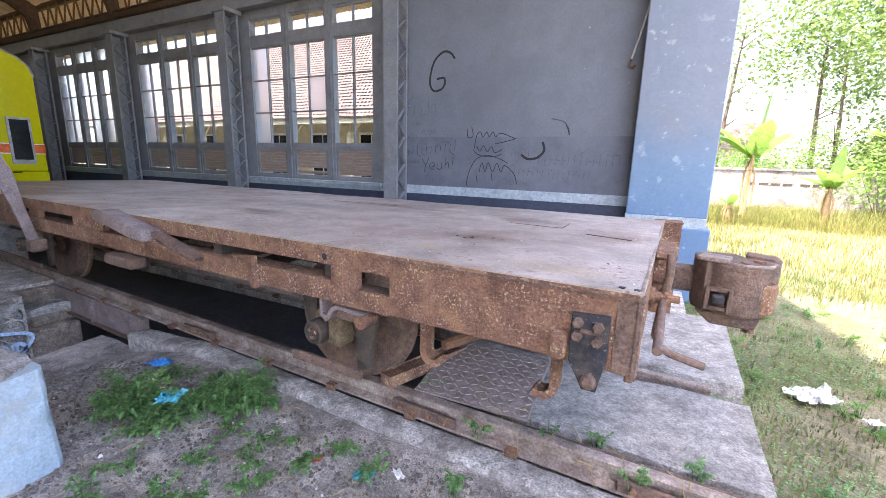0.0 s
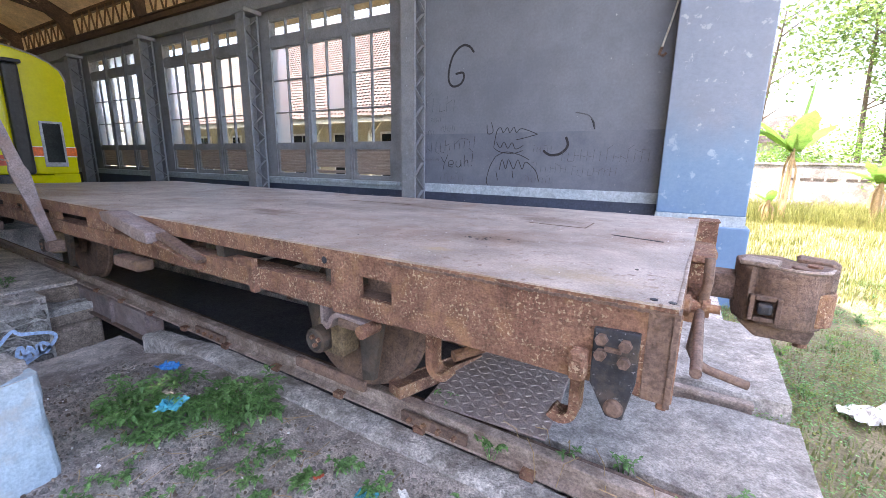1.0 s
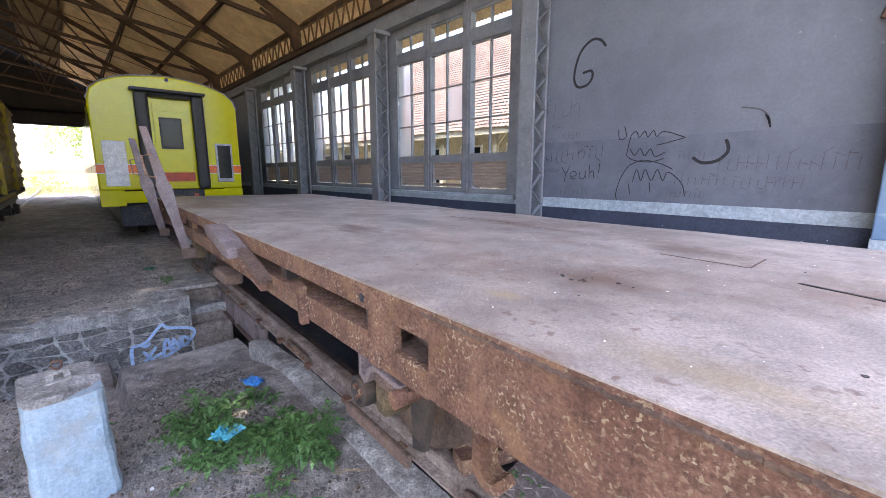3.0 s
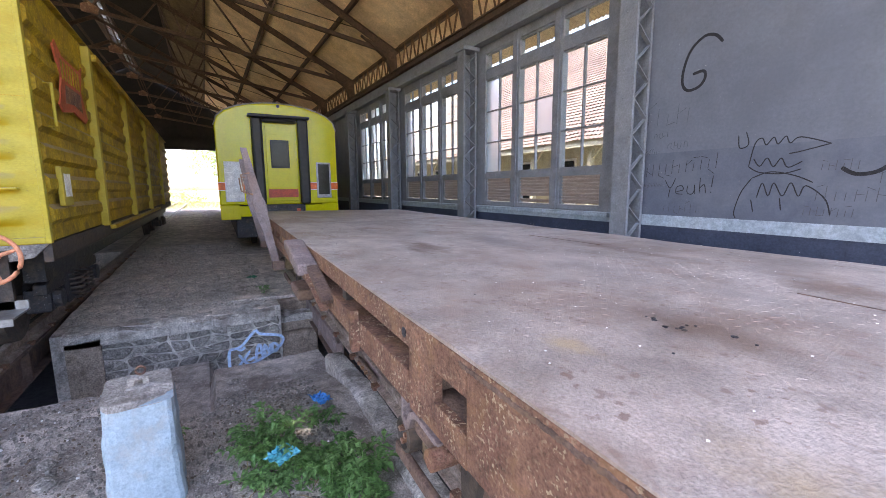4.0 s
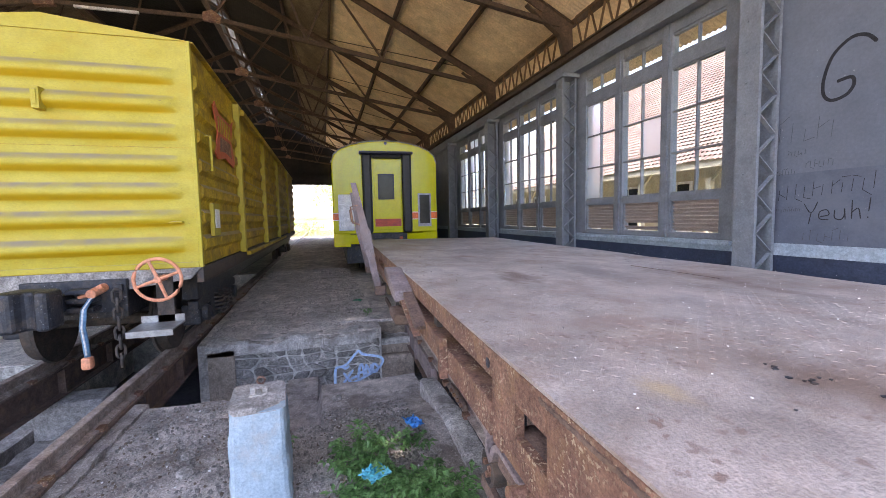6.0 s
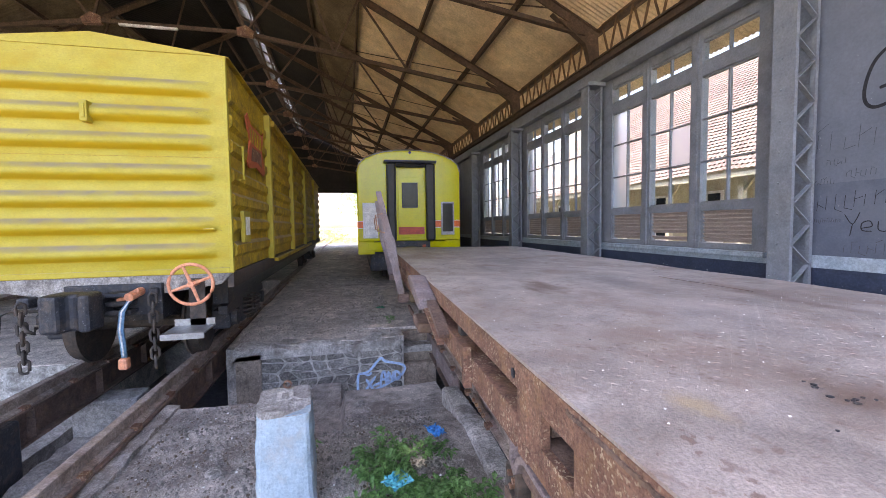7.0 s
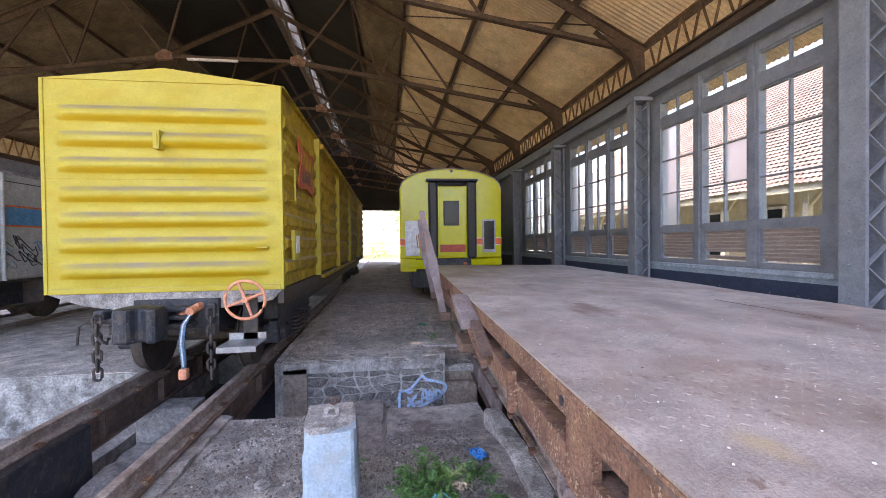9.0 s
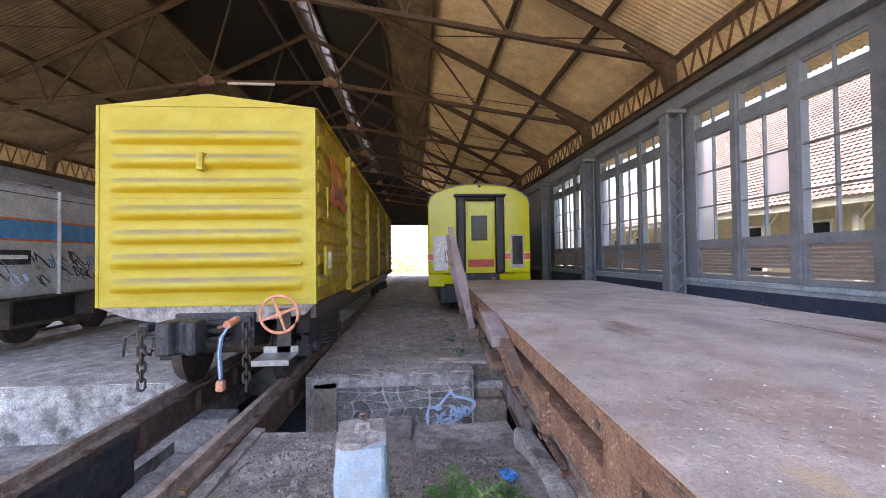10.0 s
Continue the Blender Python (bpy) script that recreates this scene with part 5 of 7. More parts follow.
part("hose_line", tube(bmesh.new(), [(0.222, 0.305, 0.80), (0.305, 0.265, 0.70), (0.325, 0.255, 0.55), (0.305, 0.26, 0.38), (0.285, 0.255, 0.30)], 0.007, 6), WHITE, hose, "white line along the hose")
part("cock", rod(rod(bmesh.new(), (0.0, 0.33, 0.86), (0.24, 0.30, 0.82), 0.04, n=12), (0.16, 0.18, 0.78), (0.16, 0.36, 0.88), 0.024, n=10), SALMON, hose, "salmon painted cock")
part("hose_coupling", boxes((0.22, 0.31, 0.21, 0.29, 0.17, 0.28)), SALMON, hose, "salmon painted coupling", bevel=0.025)
bw = part("brake_wheel", tube(bmesh.new(), [(0.20, 0.80 + 0.19 * math.cos(t), 0.913 + 0.19 * math.sin(t)) for t in [k * math.pi / 16 for k in range(32)]], 0.016, 8, True), SALMON, van, "salmon painted hand brake wheel", smooth=True)
for k in range(4):
    t = 0.35 + k * math.pi / 2
    part("spoke", rod(bmesh.new(), (0.19, 0.80, 0.913), (0.20, 0.80 + 0.185 * math.cos(t), 0.913 + 0.185 * math.sin(t)), 0.017, 0.013, 8), SALMON, bw)
part("boss", rod(bmesh.new(), (0.02, 0.80, 0.913), (0.22, 0.80, 0.913), 0.03, n=12), SALMON, bw)
st = part("end_step", boxes((0.0, 0.36, 0.58, 0.94, 0.47, 0.485), (0.0, 0.02, 0.58, 0.94, 0.485, 0.55), (0.345, 0.36, 0.58, 0.94, 0.43, 0.47)), ALU, van, "worn chequered end step")
part("step_hanger", boxes((-0.02, 0.02, 0.72, 0.86, 0.45, 0.95)), IRON, st)


def bogie(x):
    b = part("bogie", boxes((x - 0.5, x + 0.5, -0.7, 0.7, 0.40, 0.58)), BLACK, van)
    for dx in (-0.75, 0.75):
        for y, s in ((-0.50, -1), (0.50, 1)):
            bm = lathe(bmesh.new(), [(0.0, 0.2), (0.0, 0.40), (0.03, 0.41), (0.035, 0.375), (0.13, 0.37), (0.13, 0.30), (0.09, 0.2)], (x + dx, y - 0.015 * s, 0.385), (0, s, 0), 32)
            part("wheel", bm, IRON, b)
            part("axle_box", boxes((x + dx - 0.13, x + dx + 0.13, s * 0.80 - 0.1, s * 0.80 + 0.1, 0.27, 0.50)), BLACK, b, bevel=0.03)
            part("bearing_cap", rod(bmesh.new(), (x + dx, s * 0.88, 0.385), (x + dx, s * 0.96, 0.385), 0.09, n=14), BLACK, b)
        part("axle", rod(bmesh.new(), (x + dx, -0.8, 0.385), (x + dx, 0.8, 0.385), 0.06), IRON, b)
    for s in (-1, 1):
        part("side_frame", prism(bmesh.new(), [(x - 1.0, 0.56), (x - 0.6, 0.66), (x + 0.6, 0.66), (x + 1.0, 0.56), (x + 1.0, 0.46), (x + 0.5, 0.46), (x + 0.35, 0.24), (x - 0.35, 0.24), (x - 0.5, 0.46), (x - 1.0, 0.46)], "y", s * 0.86 - 0.05, s * 0.86 + 0.05), BLACK, b, bevel=0.012)
        for dx in (-0.22, 0.0, 0.22):
            pts = [(x + dx + 0.07 * math.cos(t), s * 0.94 + 0.07 * math.sin(t), 0.28 + 0.25 * t / (2 * math.pi * 5)) for t in [k * math.pi / 5 for k in range(51)]]
            part("spring", tube(bmesh.new(), pts, 0.014, 6), IRON, b, smooth=True)


bogie(-1.55)
bogie(-12.3)

# ---- lime yellow passenger coach ----
CX, CY, CL = -10.6, 1.13, 20.0
coach = thing("passenger_coach", pose(CX, CY - 0.02, -0.06, 0, 0, -1.5), "glossy lime-yellow passenger coach with an orange stripe", "coach")
cw = 1.30


def coach_outline(grow=0.0):
    pts = [(-cw - grow, 1.12), (cw + grow, 1.12), (cw + grow, 2.85)]
    for k in range(1, 12):
        t = k / 12
        a = math.pi * t
        pts.append(((cw + grow) * math.cos(a) * (1 - 0.06 * math.sin(a)), 2.86 + (0.53 + grow) * math.sin(a) ** 0.8))
    pts.append((-cw - grow, 2.85))
    return pts


part("body", prism(bmesh.new(), coach_outline(), "x", -CL, 0.0), LIME, coach, bevel=0.03)
rim = bmesh.new()
tube(rim, [(-0.03, p, q) for p, q in coach_outline(0.005)[2:]], 0.022, 6)
part("roof_edge", rim, ALU, coach, "grey roof edge")
part("skirt", boxes((-0.06, 0.0, 0.90, cw, 0.93, 1.12), (-0.06, 0.0, -cw, -0.90, 0.80, 1.12), (-CL, -0.06, cw - 0.04, cw, 0.93, 1.12), (-CL, -0.06, -cw, -cw + 0.04, 0.82, 1.12), (-0.06, 0.0, -0.90, -0.45, 0.86, 1.10), (-0.06, 0.0, 0.45, 0.90, 0.93, 1.10)), LIME, coach, bevel=0.01)
part("skirt_box", boxes((0.0, 0.015, -1.05, -0.62, 0.90, 1.08)), LIME, coach, bevel=0.006)
part("skirt_box", boxes((0.0, 0.015, 0.55, 1.05, 0.95, 1.08)), LIME, coach, bevel=0.006)
bl = part("gangway_bellows", boxes((0.0, 0.16, -0.58, -0.35, 1.12, 3.06), (0.0, 0.16, 0.40, 0.63, 1.12, 3.06), (0.0, 0.16, -0.35, 0.40, 2.95, 3.06)), RUBBER, coach, "black rubber gangway bellows", bevel=0.07)
part("bellows_hood", boxes((0.0, 0.22, -0.64, 0.66, 3.05, 3.11)), RUBBER, coach, bevel=0.015)
part("door_recess", boxes((-0.01, 0.008, -0.35, 0.40, 1.14, 2.97)), LIME, coach)
dr = part("end_door", boxes((0.008, 0.035, -0.29, 0.36, 1.20, 2.90)), LIME, coach, bevel=0.008)
part("door_window", boxes((0.035, 0.045, -0.20, 0.20, 1.95, 2.58)), RUBBER, dr, "black window gasket", bevel=0.02)
part("pane", boxes((0.045, 0.05, -0.165, 0.165, 1.99, 2.54)), DARKWIN, dr, "dark window pane")
part("stripe", boxes((0.035, 0.039, -0.29, 0.36, 1.28, 1.47)), REDBAR, dr, "red stripe")
part("door_top_panel", boxes((0.035, 0.042, -0.22, 0.28, 2.70, 2.84)), LIME, dr, bevel=0.004)
for y0, y1 in ((-cw - 0.003, -0.58), (0.63, cw + 0.003)):
    part("stripe", boxes((-0.02, 0.004, y0, y1, 1.46, 1.62)), ORANGE, coach, "orange stripe")
    part("stripe_edge", boxes((-0.02, 0.005, y0, y1, 1.62, 1.635), (-0.02, 0.005, y0, y1, 1.445, 1.46)), WHITE, coach, "white line")
part("side_stripe", boxes((-CL, -0.01, -cw - 0.004, -cw, 1.46, 1.62)), ORANGE, coach)
p1 = part("cabinet_door", boxes((0.0, 0.025, -1.17, -0.80, 1.20, 2.08)), WHITE, coach, "white cabinet door", bevel=0.008)
p2 = part("cabinet_door", boxes((0.0, 0.025, 0.80, 1.14, 1.26, 2.10)), ALU, coach, "grey framed cabinet door", bevel=0.008)
part("panel", boxes((0.025, 0.03, 0.84, 1.10, 1.34, 2.06)), DARKWIN, p2, "grey glazed panel")
part("lamp", rod(bmesh.new(), (0.0, 0.02, 3.33), (0.03, 0.02, 3.33), 0.035, n=14), RUBBER, coach, "dark round marker lamp")
part("coupler", boxes((-0.1, 0.30, -0.14, 0.14, 0.75, 0.98), (0.0, 0.06, -0.5, 0.5, 0.82, 1.12), (-CL + 0.3, -0.3, -1.0, 1.0, 0.35, 0.85)), BLACK, coach, bevel=0.02)
part("tail_lamp", boxes((0.06, 0.09, 0.30, 0.38, 0.96, 1.02)), RED_SIGN, coach)
for x in (-3.0, -17.0):
    for dx in (-1.0, 1.0):
        for y in (-0.55, 0.55):
            part("wheel", rod(bmesh.new(), (x + dx, y - 0.06, 0.42), (x + dx, y + 0.06, 0.42), 0.40, n=28), IRON, coach)

# ---- old white and blue coach on the far track ----
oc = thing("old_coach", pose(0, -8.25, 0), "dusty white and blue coach with graffiti", "coach")
part("body", boxes((-30, -5.8, -1.3, 1.28, 0.90, 2.74)), COACHWHITE, oc, bevel=0.06)
part("roof", prism(bmesh.new(), [(-1.3, 2.71), (1.27, 2.71), (1.1, 2.82), (0.5, 2.92), (-0.5, 2.92), (-1.1, 2.82)], "x", -30, -5.8), CONC_DARK, oc, "grey roof")
part("stripe", boxes((-30, -5.8, 1.28, 1.284, 1.86, 2.17)), SKYBLUE, oc, "blue stripe")
part("stripe_edge", boxes((-30, -5.8, 1.28, 1.285, 2.17, 2.20), (-30, -5.8, 1.28, 1.285, 1.83, 1.86)), ORANGE, oc, "thin orange line")
part("downpipe", rod(bmesh.new(), (-8.11, 1.31, 0.9), (-8.11, 1.31, 2.74), 0.03), COACHWHITE, oc)
part("name_plate", boxes((-7.58, -6.98, 1.284, 1.29, 1.44, 1.68)), BLACK, oc, "black plate")
part("plate_mark", boxes((-7.52, -7.04, 1.29, 1.293, 1.53, 1.60)), WHITE, oc, "pale unreadable lettering bar")
part("underframe", boxes((-30, -5.9, -1.0, 1.0, 0.45, 0.86)), BLACK, oc)
for x in (-8.2, -9.9, -20, -22):
    for y in (-0.55, 0.55):
        part("wheel", rod(bmesh.new(), (x, y - 0.06, 0.42), (x, y + 0.06, 0.42), 0.40, n=28), IRON, oc)
part("side_frame", prism(bmesh.new(), [(-10.4, 0.60), (-7.7, 0.60), (-7.9, 0.42), (-8.6, 0.42), (-8.8, 0.25), (-9.4, 0.25), (-9.6, 0.42), (-10.4, 0.42)], "y", 0.85, 0.95), IRON, oc)

r = random.Random(17)
for k in range(26):
    x, z, q = r.uniform(-9.6, -6.4), r.uniform(1.05, 1.62), r.uniform(0.06, 0.16)
    pts, turn = [], r.uniform(0, 6.28)
    for i in range(9):
        t = turn + i * r.uniform(0.5, 0.9)
        pts.append((x + q * math.cos(t) + i * 0.02, 1.284, z + q * 0.9 * math.sin(t * 1.3)))
    part("scribble", tube(bmesh.new(), pts, r.uniform(0.006, 0.013), 4), (BLACK, SKYBLUE, SPRAY, IRON, LEAF)[k % 5], oc, "sprayed scribble")
part("body_joint", boxes((-30, -5.8, 1.278, 1.286, 2.60, 2.615), (-30, -5.8, 1.278, 1.287, 0.86, 0.90)), IRON, oc)
part("step_frame", boxes((-8.9, -8.85, 1.0, 1.35, 0.45, 0.86), (-7.2, -7.15, 1.0, 1.35, 0.45, 0.86), (-8.9, -7.15, 1.15, 1.35, 0.42, 0.46)), IRON, oc, "grey underfloor step frame")


# ---- pit walls ----
def masonry(owner, across, y0, y1, z0, z1, ny, nz, x, face, depth, material, seed):
    """Rubble stones on a wall face at x: a jittered grid of cells, each shrunk by its joint."""
    rnd = random.Random(seed)
    pts = [[(y0 + (y1 - y0) * (i + (rnd.uniform(-0.33, 0.33) if 0 < i < ny else 0) + (0.35 if j % 2 and 0 < i < ny else 0)) / ny,
             z0 + (z1 - z0) * (j + (rnd.uniform(-0.28, 0.28) if 0 < j < nz else 0)) / nz) for i in range(ny + 1)] for j in range(nz + 1)]
    for j in range(nz):
        for i in range(ny):
            q = [pts[j][i], pts[j][i + 1], pts[j + 1][i + 1], pts[j + 1][i]]
            cy, cz = sum(p[0] for p in q) / 4, sum(p[1] for p in q) / 4
            ring = []
            for a, b in zip(q, q[1:] + q[:1]):
                ring.append((cy + (a[0] - cy) * 0.80, cz + (a[1] - cz) * 0.76))
                ring.append((cy + ((a[0] + b[0]) / 2 - cy) * 0.92, cz + ((a[1] + b[1]) / 2 - cz) * 0.86))
            d = depth * rnd.uniform(0.5, 1.2)
            bm = bmesh.new()
            back = [bm.verts.new((x - 0.01, p, q2)) for p, q2 in ring]
            mid = [bm.verts.new((x + face * d * 0.6, p, q2)) for p, q2 in ring]
            top = [bm.verts.new((x + face * d, cy + (p - cy) * 0.78, cz + (q2 - cz) * 0.78)) for p, q2 in ring]
            n = len(ring)
            for u, v in ((back, mid), (mid, top)):
                for k in range(n):
                    bm.faces.new((u[k], u[(k + 1) % n], v[(k + 1) % n], v[k]))
            bm.faces.new(top)
            bmesh.ops.recalc_face_normals(bm, faces=bm.faces)
            part("stone", bm, material, owner)


pw = structure("pit_wall", boxes((-6.1, -5.86, -1.78, 0.27, -0.95, -0.16)), MORTAR, "rubble stone wall of the cross pit", "wall")
masonry(pw, "y", -1.60, 0.25, -0.94, -0.21, 9, 6, -5.86, 1, 0.045, STONE, 3)
slab("pit_coping", -6.12, -5.80, -1.89, 0.20, lambda x, y: -0.10 + 0.045 * rough(x, y, 4.0) + 0.02 * rough(x, y, 13.0) - 0.5 * max(0.0, x + 5.86), -0.25, KERB, "chipped concrete coping of the pit wall", "coping", 0.05)
slab("pit_corner", -5.99, -5.80, -1.87, -1.57, lambda x, y: -0.19 + 0.02 * rough(x, y, 6.0), -0.92, BROWN_BLOCK, "pale concrete corner of the pit wall", "wall", 0.05)
tagged(part("stepped_block", boxes((-6.5, -5.88, 0.27, 0.74, -0.95, -0.50), (-6.6, -5.98, 0.26, 0.78, -0.50, -0.30), (-6.7, -6.25, 0.20, 0.70, -0.30, -0.12)), BROWN_BLOCK, bevel=0.03), "brown-stained stepped blocks under the wagon track", "block")
slab("block_crust", -6.62, -5.96, 0.24, 0.78, lambda x, y: -0.275 + 0.05 * rough(x, y, 5.0) + 0.02 * rough(x, y, 14.0), -0.36, KERB, "broken concrete crust on the stepped blocks", "rubble", 0.04)
sw = structure("pit_wall_south", boxes((-5.75, -5.58, -13.2, -3.5, -0.95, -0.06)), WHITEWASH, "whitewashed rubble wall of the cross pit", "wall")
masonry(sw, "y", -8.6, -3.5, -0.62, -0.16, 13, 3, -5.58, 1, 0.016, WHITEWASH, 8)

# graffiti sprayed on the pit wall
gp = tagged(new("spray_drawing"), "light blue sprayed graffiti on the pit wall", "graffiti")


def flat_stroke(owner, line, place, normal, width, material, name="stroke"):
    """A painted line as a thin ribbon a few millimetres proud of its wall."""
    pts = [Vector(place(u, v)) for u, v in line]
    nrm = Vector(normal)
    bm = bmesh.new()
    left, right = [], []
    for i, p in enumerate(pts):
        d = (pts[min(i + 1, len(pts) - 1)] - pts[max(i - 1, 0)]).normalized()
        s = d.cross(nrm).normalized() * width * (0.5 if 0 < i < len(pts) - 1 else 0.3)
        left.append(bm.verts.new(p + s))
        right.append(bm.verts.new(p - s))
    for i in range(len(pts) - 1):
        bm.faces.new((left[i], left[i + 1], right[i + 1], right[i]))
    part(name, bm, material, owner)


def smooth_line(pts, n=6):
    out = []
    for i in range(len(pts) - 1):
        p0, p1, p2, p3 = pts[max(i - 1, 0)], pts[i], pts[i + 1], pts[min(i + 2, len(pts) - 1)]
        for k in range(n):
            t = k / n
            out.append(tuple(0.5 * (2 * p1[c] + (p2[c] - p0[c]) * t + (2 * p0[c] - 5 * p1[c] + 4 * p2[c] - p3[c]) * t * t + (3 * p1[c] - p0[c] - 3 * p2[c] + p3[c]) * t ** 3) for c in (0, 1)))
    return out + [pts[-1]]


def pit_place(u, v):
    return (-5.812, -0.36 + u * 0.62, -0.86 + v * 0.50)


for line in ([(0.05, 0.0), (0.0, 0.12), (0.01, 0.57), (0.15, 0.62), (0.27, 0.70), (0.5, 1.0), (0.6, 0.9), (1.0, 0.75), (0.96, 0.5), (0.6, 0.25), (0.1, 0.02)], [(0.15, 0.62), (0.22, 0.56), (0.30, 0.62)],
             [(0.17, 0.45), (0.35, 0.10)], [(0.38, 0.50), (0.10, 0.05)], [(0.32, 0.25), (0.48, 0.32)], [(0.48, 0.22), (0.52, 0.55), (0.58, 0.60), (0.62, 0.25)], [(0.50, 0.40), (0.62, 0.40)],
             [(0.66, 0.28), (0.66, 0.60), (0.76, 0.35), (0.77, 0.60)], [(0.80, 0.38), (0.82, 0.60), (0.92, 0.50), (0.88, 0.38), (0.80, 0.38)]):
    flat_stroke(gp, smooth_line(line, 4), pit_place, (1, 0, 0), 0.035, SPRAY)

# ---- wall writing ----
gw = tagged(new("wall_scribbles"), "black marker letter and scribbles on the grey wall", "graffiti")


def wall_place(u, v):
    return (u, 4.494, v - DROP)


flat_stroke(gw, smooth_line([(-2.86, 3.06), (-2.94, 3.15), (-3.06, 3.17), (-3.20, 3.06), (-3.27, 2.86), (-3.27, 2.70), (-3.20, 2.62), (-3.08, 2.64), (-3.02, 2.72), (-3.04, 2.80), (-3.16, 2.79)]), wall_place, (0, -1, 0), 0.032, INK, "letter")
flat_stroke(gw, smooth_line([(-1.46, 1.86), (-1.43, 1.74), (-1.52, 1.64), (-1.66, 1.62), (-1.76, 1.68)]), wall_place, (0, -1, 0), 0.034, INK)
flat_stroke(gw, smooth_line([(-1.10, 1.97), (-1.13, 2.06), (-1.20, 2.13), (-1.36, 2.17)]), wall_place, (0, -1, 0), 0.016, PENCIL)
flat_stroke(gw, [(-1.10, 1.95), (-1.12, 2.03), (-1.15, 2.08)], wall_place, (0, -1, 0), 0.025, INK)
# the drawn fist
for line in ([(-2.62, 2.05), (-2.60, 1.92), (-2.52, 1.95), (-2.55, 2.08)], [(-2.50, 1.72), (-2.46, 1.95), (-2.40, 2.0), (-2.36, 1.93), (-2.30, 2.0), (-2.26, 1.93), (-2.20, 2.0), (-2.16, 1.93), (-2.08, 1.98), (-1.85, 1.90)],
             [(-1.85, 1.90), (-2.05, 1.85), (-2.16, 1.83)], [(-2.46, 1.80), (-2.40, 1.72), (-2.34, 1.80), (-2.28, 1.71), (-2.22, 1.79), (-2.16, 1.70), (-2.05, 1.75)], [(-2.50, 1.72), (-2.40, 1.66), (-2.20, 1.64), (-2.05, 1.68)],
             [(-2.46, 1.60), (-2.55, 1.45), (-2.60, 1.25), (-2.58, 1.18)], [(-2.40, 1.40), (-2.36, 1.55), (-2.30, 1.42), (-2.26, 1.55), (-2.18, 1.42), (-2.12, 1.55), (-2.05, 1.42), (-2.0, 1.52), (-1.85, 1.40), (-1.80, 1.25)],
             [(-2.46, 1.60), (-2.30, 1.66), (-2.10, 1.62), (-1.95, 1.55)], [(-2.45, 1.38), (-2.42, 1.25)], [(-2.2, 1.40), (-2.18, 1.28)]):
    flat_stroke(gw, smooth_line(line, 5), wall_place, (0, -1, 0), 0.011, INK)
# writing that cannot be made out, as plain bars
rnd = random.Random(5)


def word(u, v, length, height, material, slope=0.0):
    """Unreadable handwriting: one thin low bar a word, with short upright bars."""
    n = max(3, int(length / (height * 0.48)))
    for i in range(n):
        x = u + length * i / n
        z = v + slope * (x - u)
        flat_stroke(gw, [(x, z), (x + height * 0.06, z + height * rnd.uniform(0.5, 1.0))], wall_place, (0, -1, 0), 0.009, material, "bar")
        if i < n - 1 and rnd.random() < 0.75:
            zz = z + height * rnd.choice((0.0, 0.45, 0.9))
            flat_stroke(gw, [(x, zz), (x + length / n * 0.85, zz + height * rnd.uniform(-0.35, 0.35))], wall_place, (0, -1, 0), 0.009, material, "bar")


word(-3.68, 2.26, 0.62, 0.24, PENCIL)
word(-3.58, 2.12, 0.20, 0.06, PENCIL)
word(-3.40, 1.98, 0.28, 0.08, PENCIL)
word(-3.72, 1.92, 0.24, 0.06, PENCIL)
word(-3.66, 1.64, 0.92, 0.17, INK, 0.10)
word(-3.70, 1.52, 0.28, 0.04, PENCIL)
word(-1.50, 1.54, 1.15, 0.17, PENCIL)
word(-1.92, 1.38, 0.55, 0.14, PENCIL)
word(-1.35, 1.36, 0.62, 0.13, PENCIL)
word(-2.0, 1.24, 0.40, 0.10, PENCIL)
word(-3.40, 1.21, 0.46, 0.12, PENCIL)
word(-1.9, 1.66, 0.3, 0.1, PENCIL)
for line in ([(-3.40, 1.60), (-3.33, 1.50), (-3.27, 1.62)], [(-3.33, 1.50), (-3.35, 1.38)], [(-3.25, 1.46), (-3.17, 1.48), (-3.19, 1.53), (-3.25, 1.51), (-3.25, 1.44), (-3.17, 1.43)],
             [(-3.12, 1.53), (-3.12, 1.45), (-3.07, 1.43), (-3.04, 1.47), (-3.04, 1.54), (-3.03, 1.43)], [(-2.98, 1.62), (-2.98, 1.44)], [(-2.98, 1.50), (-2.93, 1.54), (-2.91, 1.44)], [(-2.84, 1.64), (-2.85, 1.51)], [(-2.855, 1.46), (-2.855, 1.445)]):
    flat_stroke(gw, smooth_line(line, 4), wall_place, (0, -1, 0), 0.010, INK, "letter")

hk = thing("wall_cable", pose(-0.42, 4.46, 2.8 - DROP), "short frayed cable hanging from the wall", "cable")
part("cable", tube(bmesh.new(), [(0.17, 0.0, 0.95), (0.13, 0, 0.6), (0.06, -0.01, 0.28), (0.0, -0.01, 0.05)], 0.011, 6), WHITE, hk, "grey-white cable")
part("plug", tube(bmesh.new(), [(0.0, -0.01, 0.05), (-0.02, -0.01, -0.02), (0.02, -0.015, -0.05), (0.05, -0.01, -0.02)], 0.018, 6), RUST_DARK, hk)

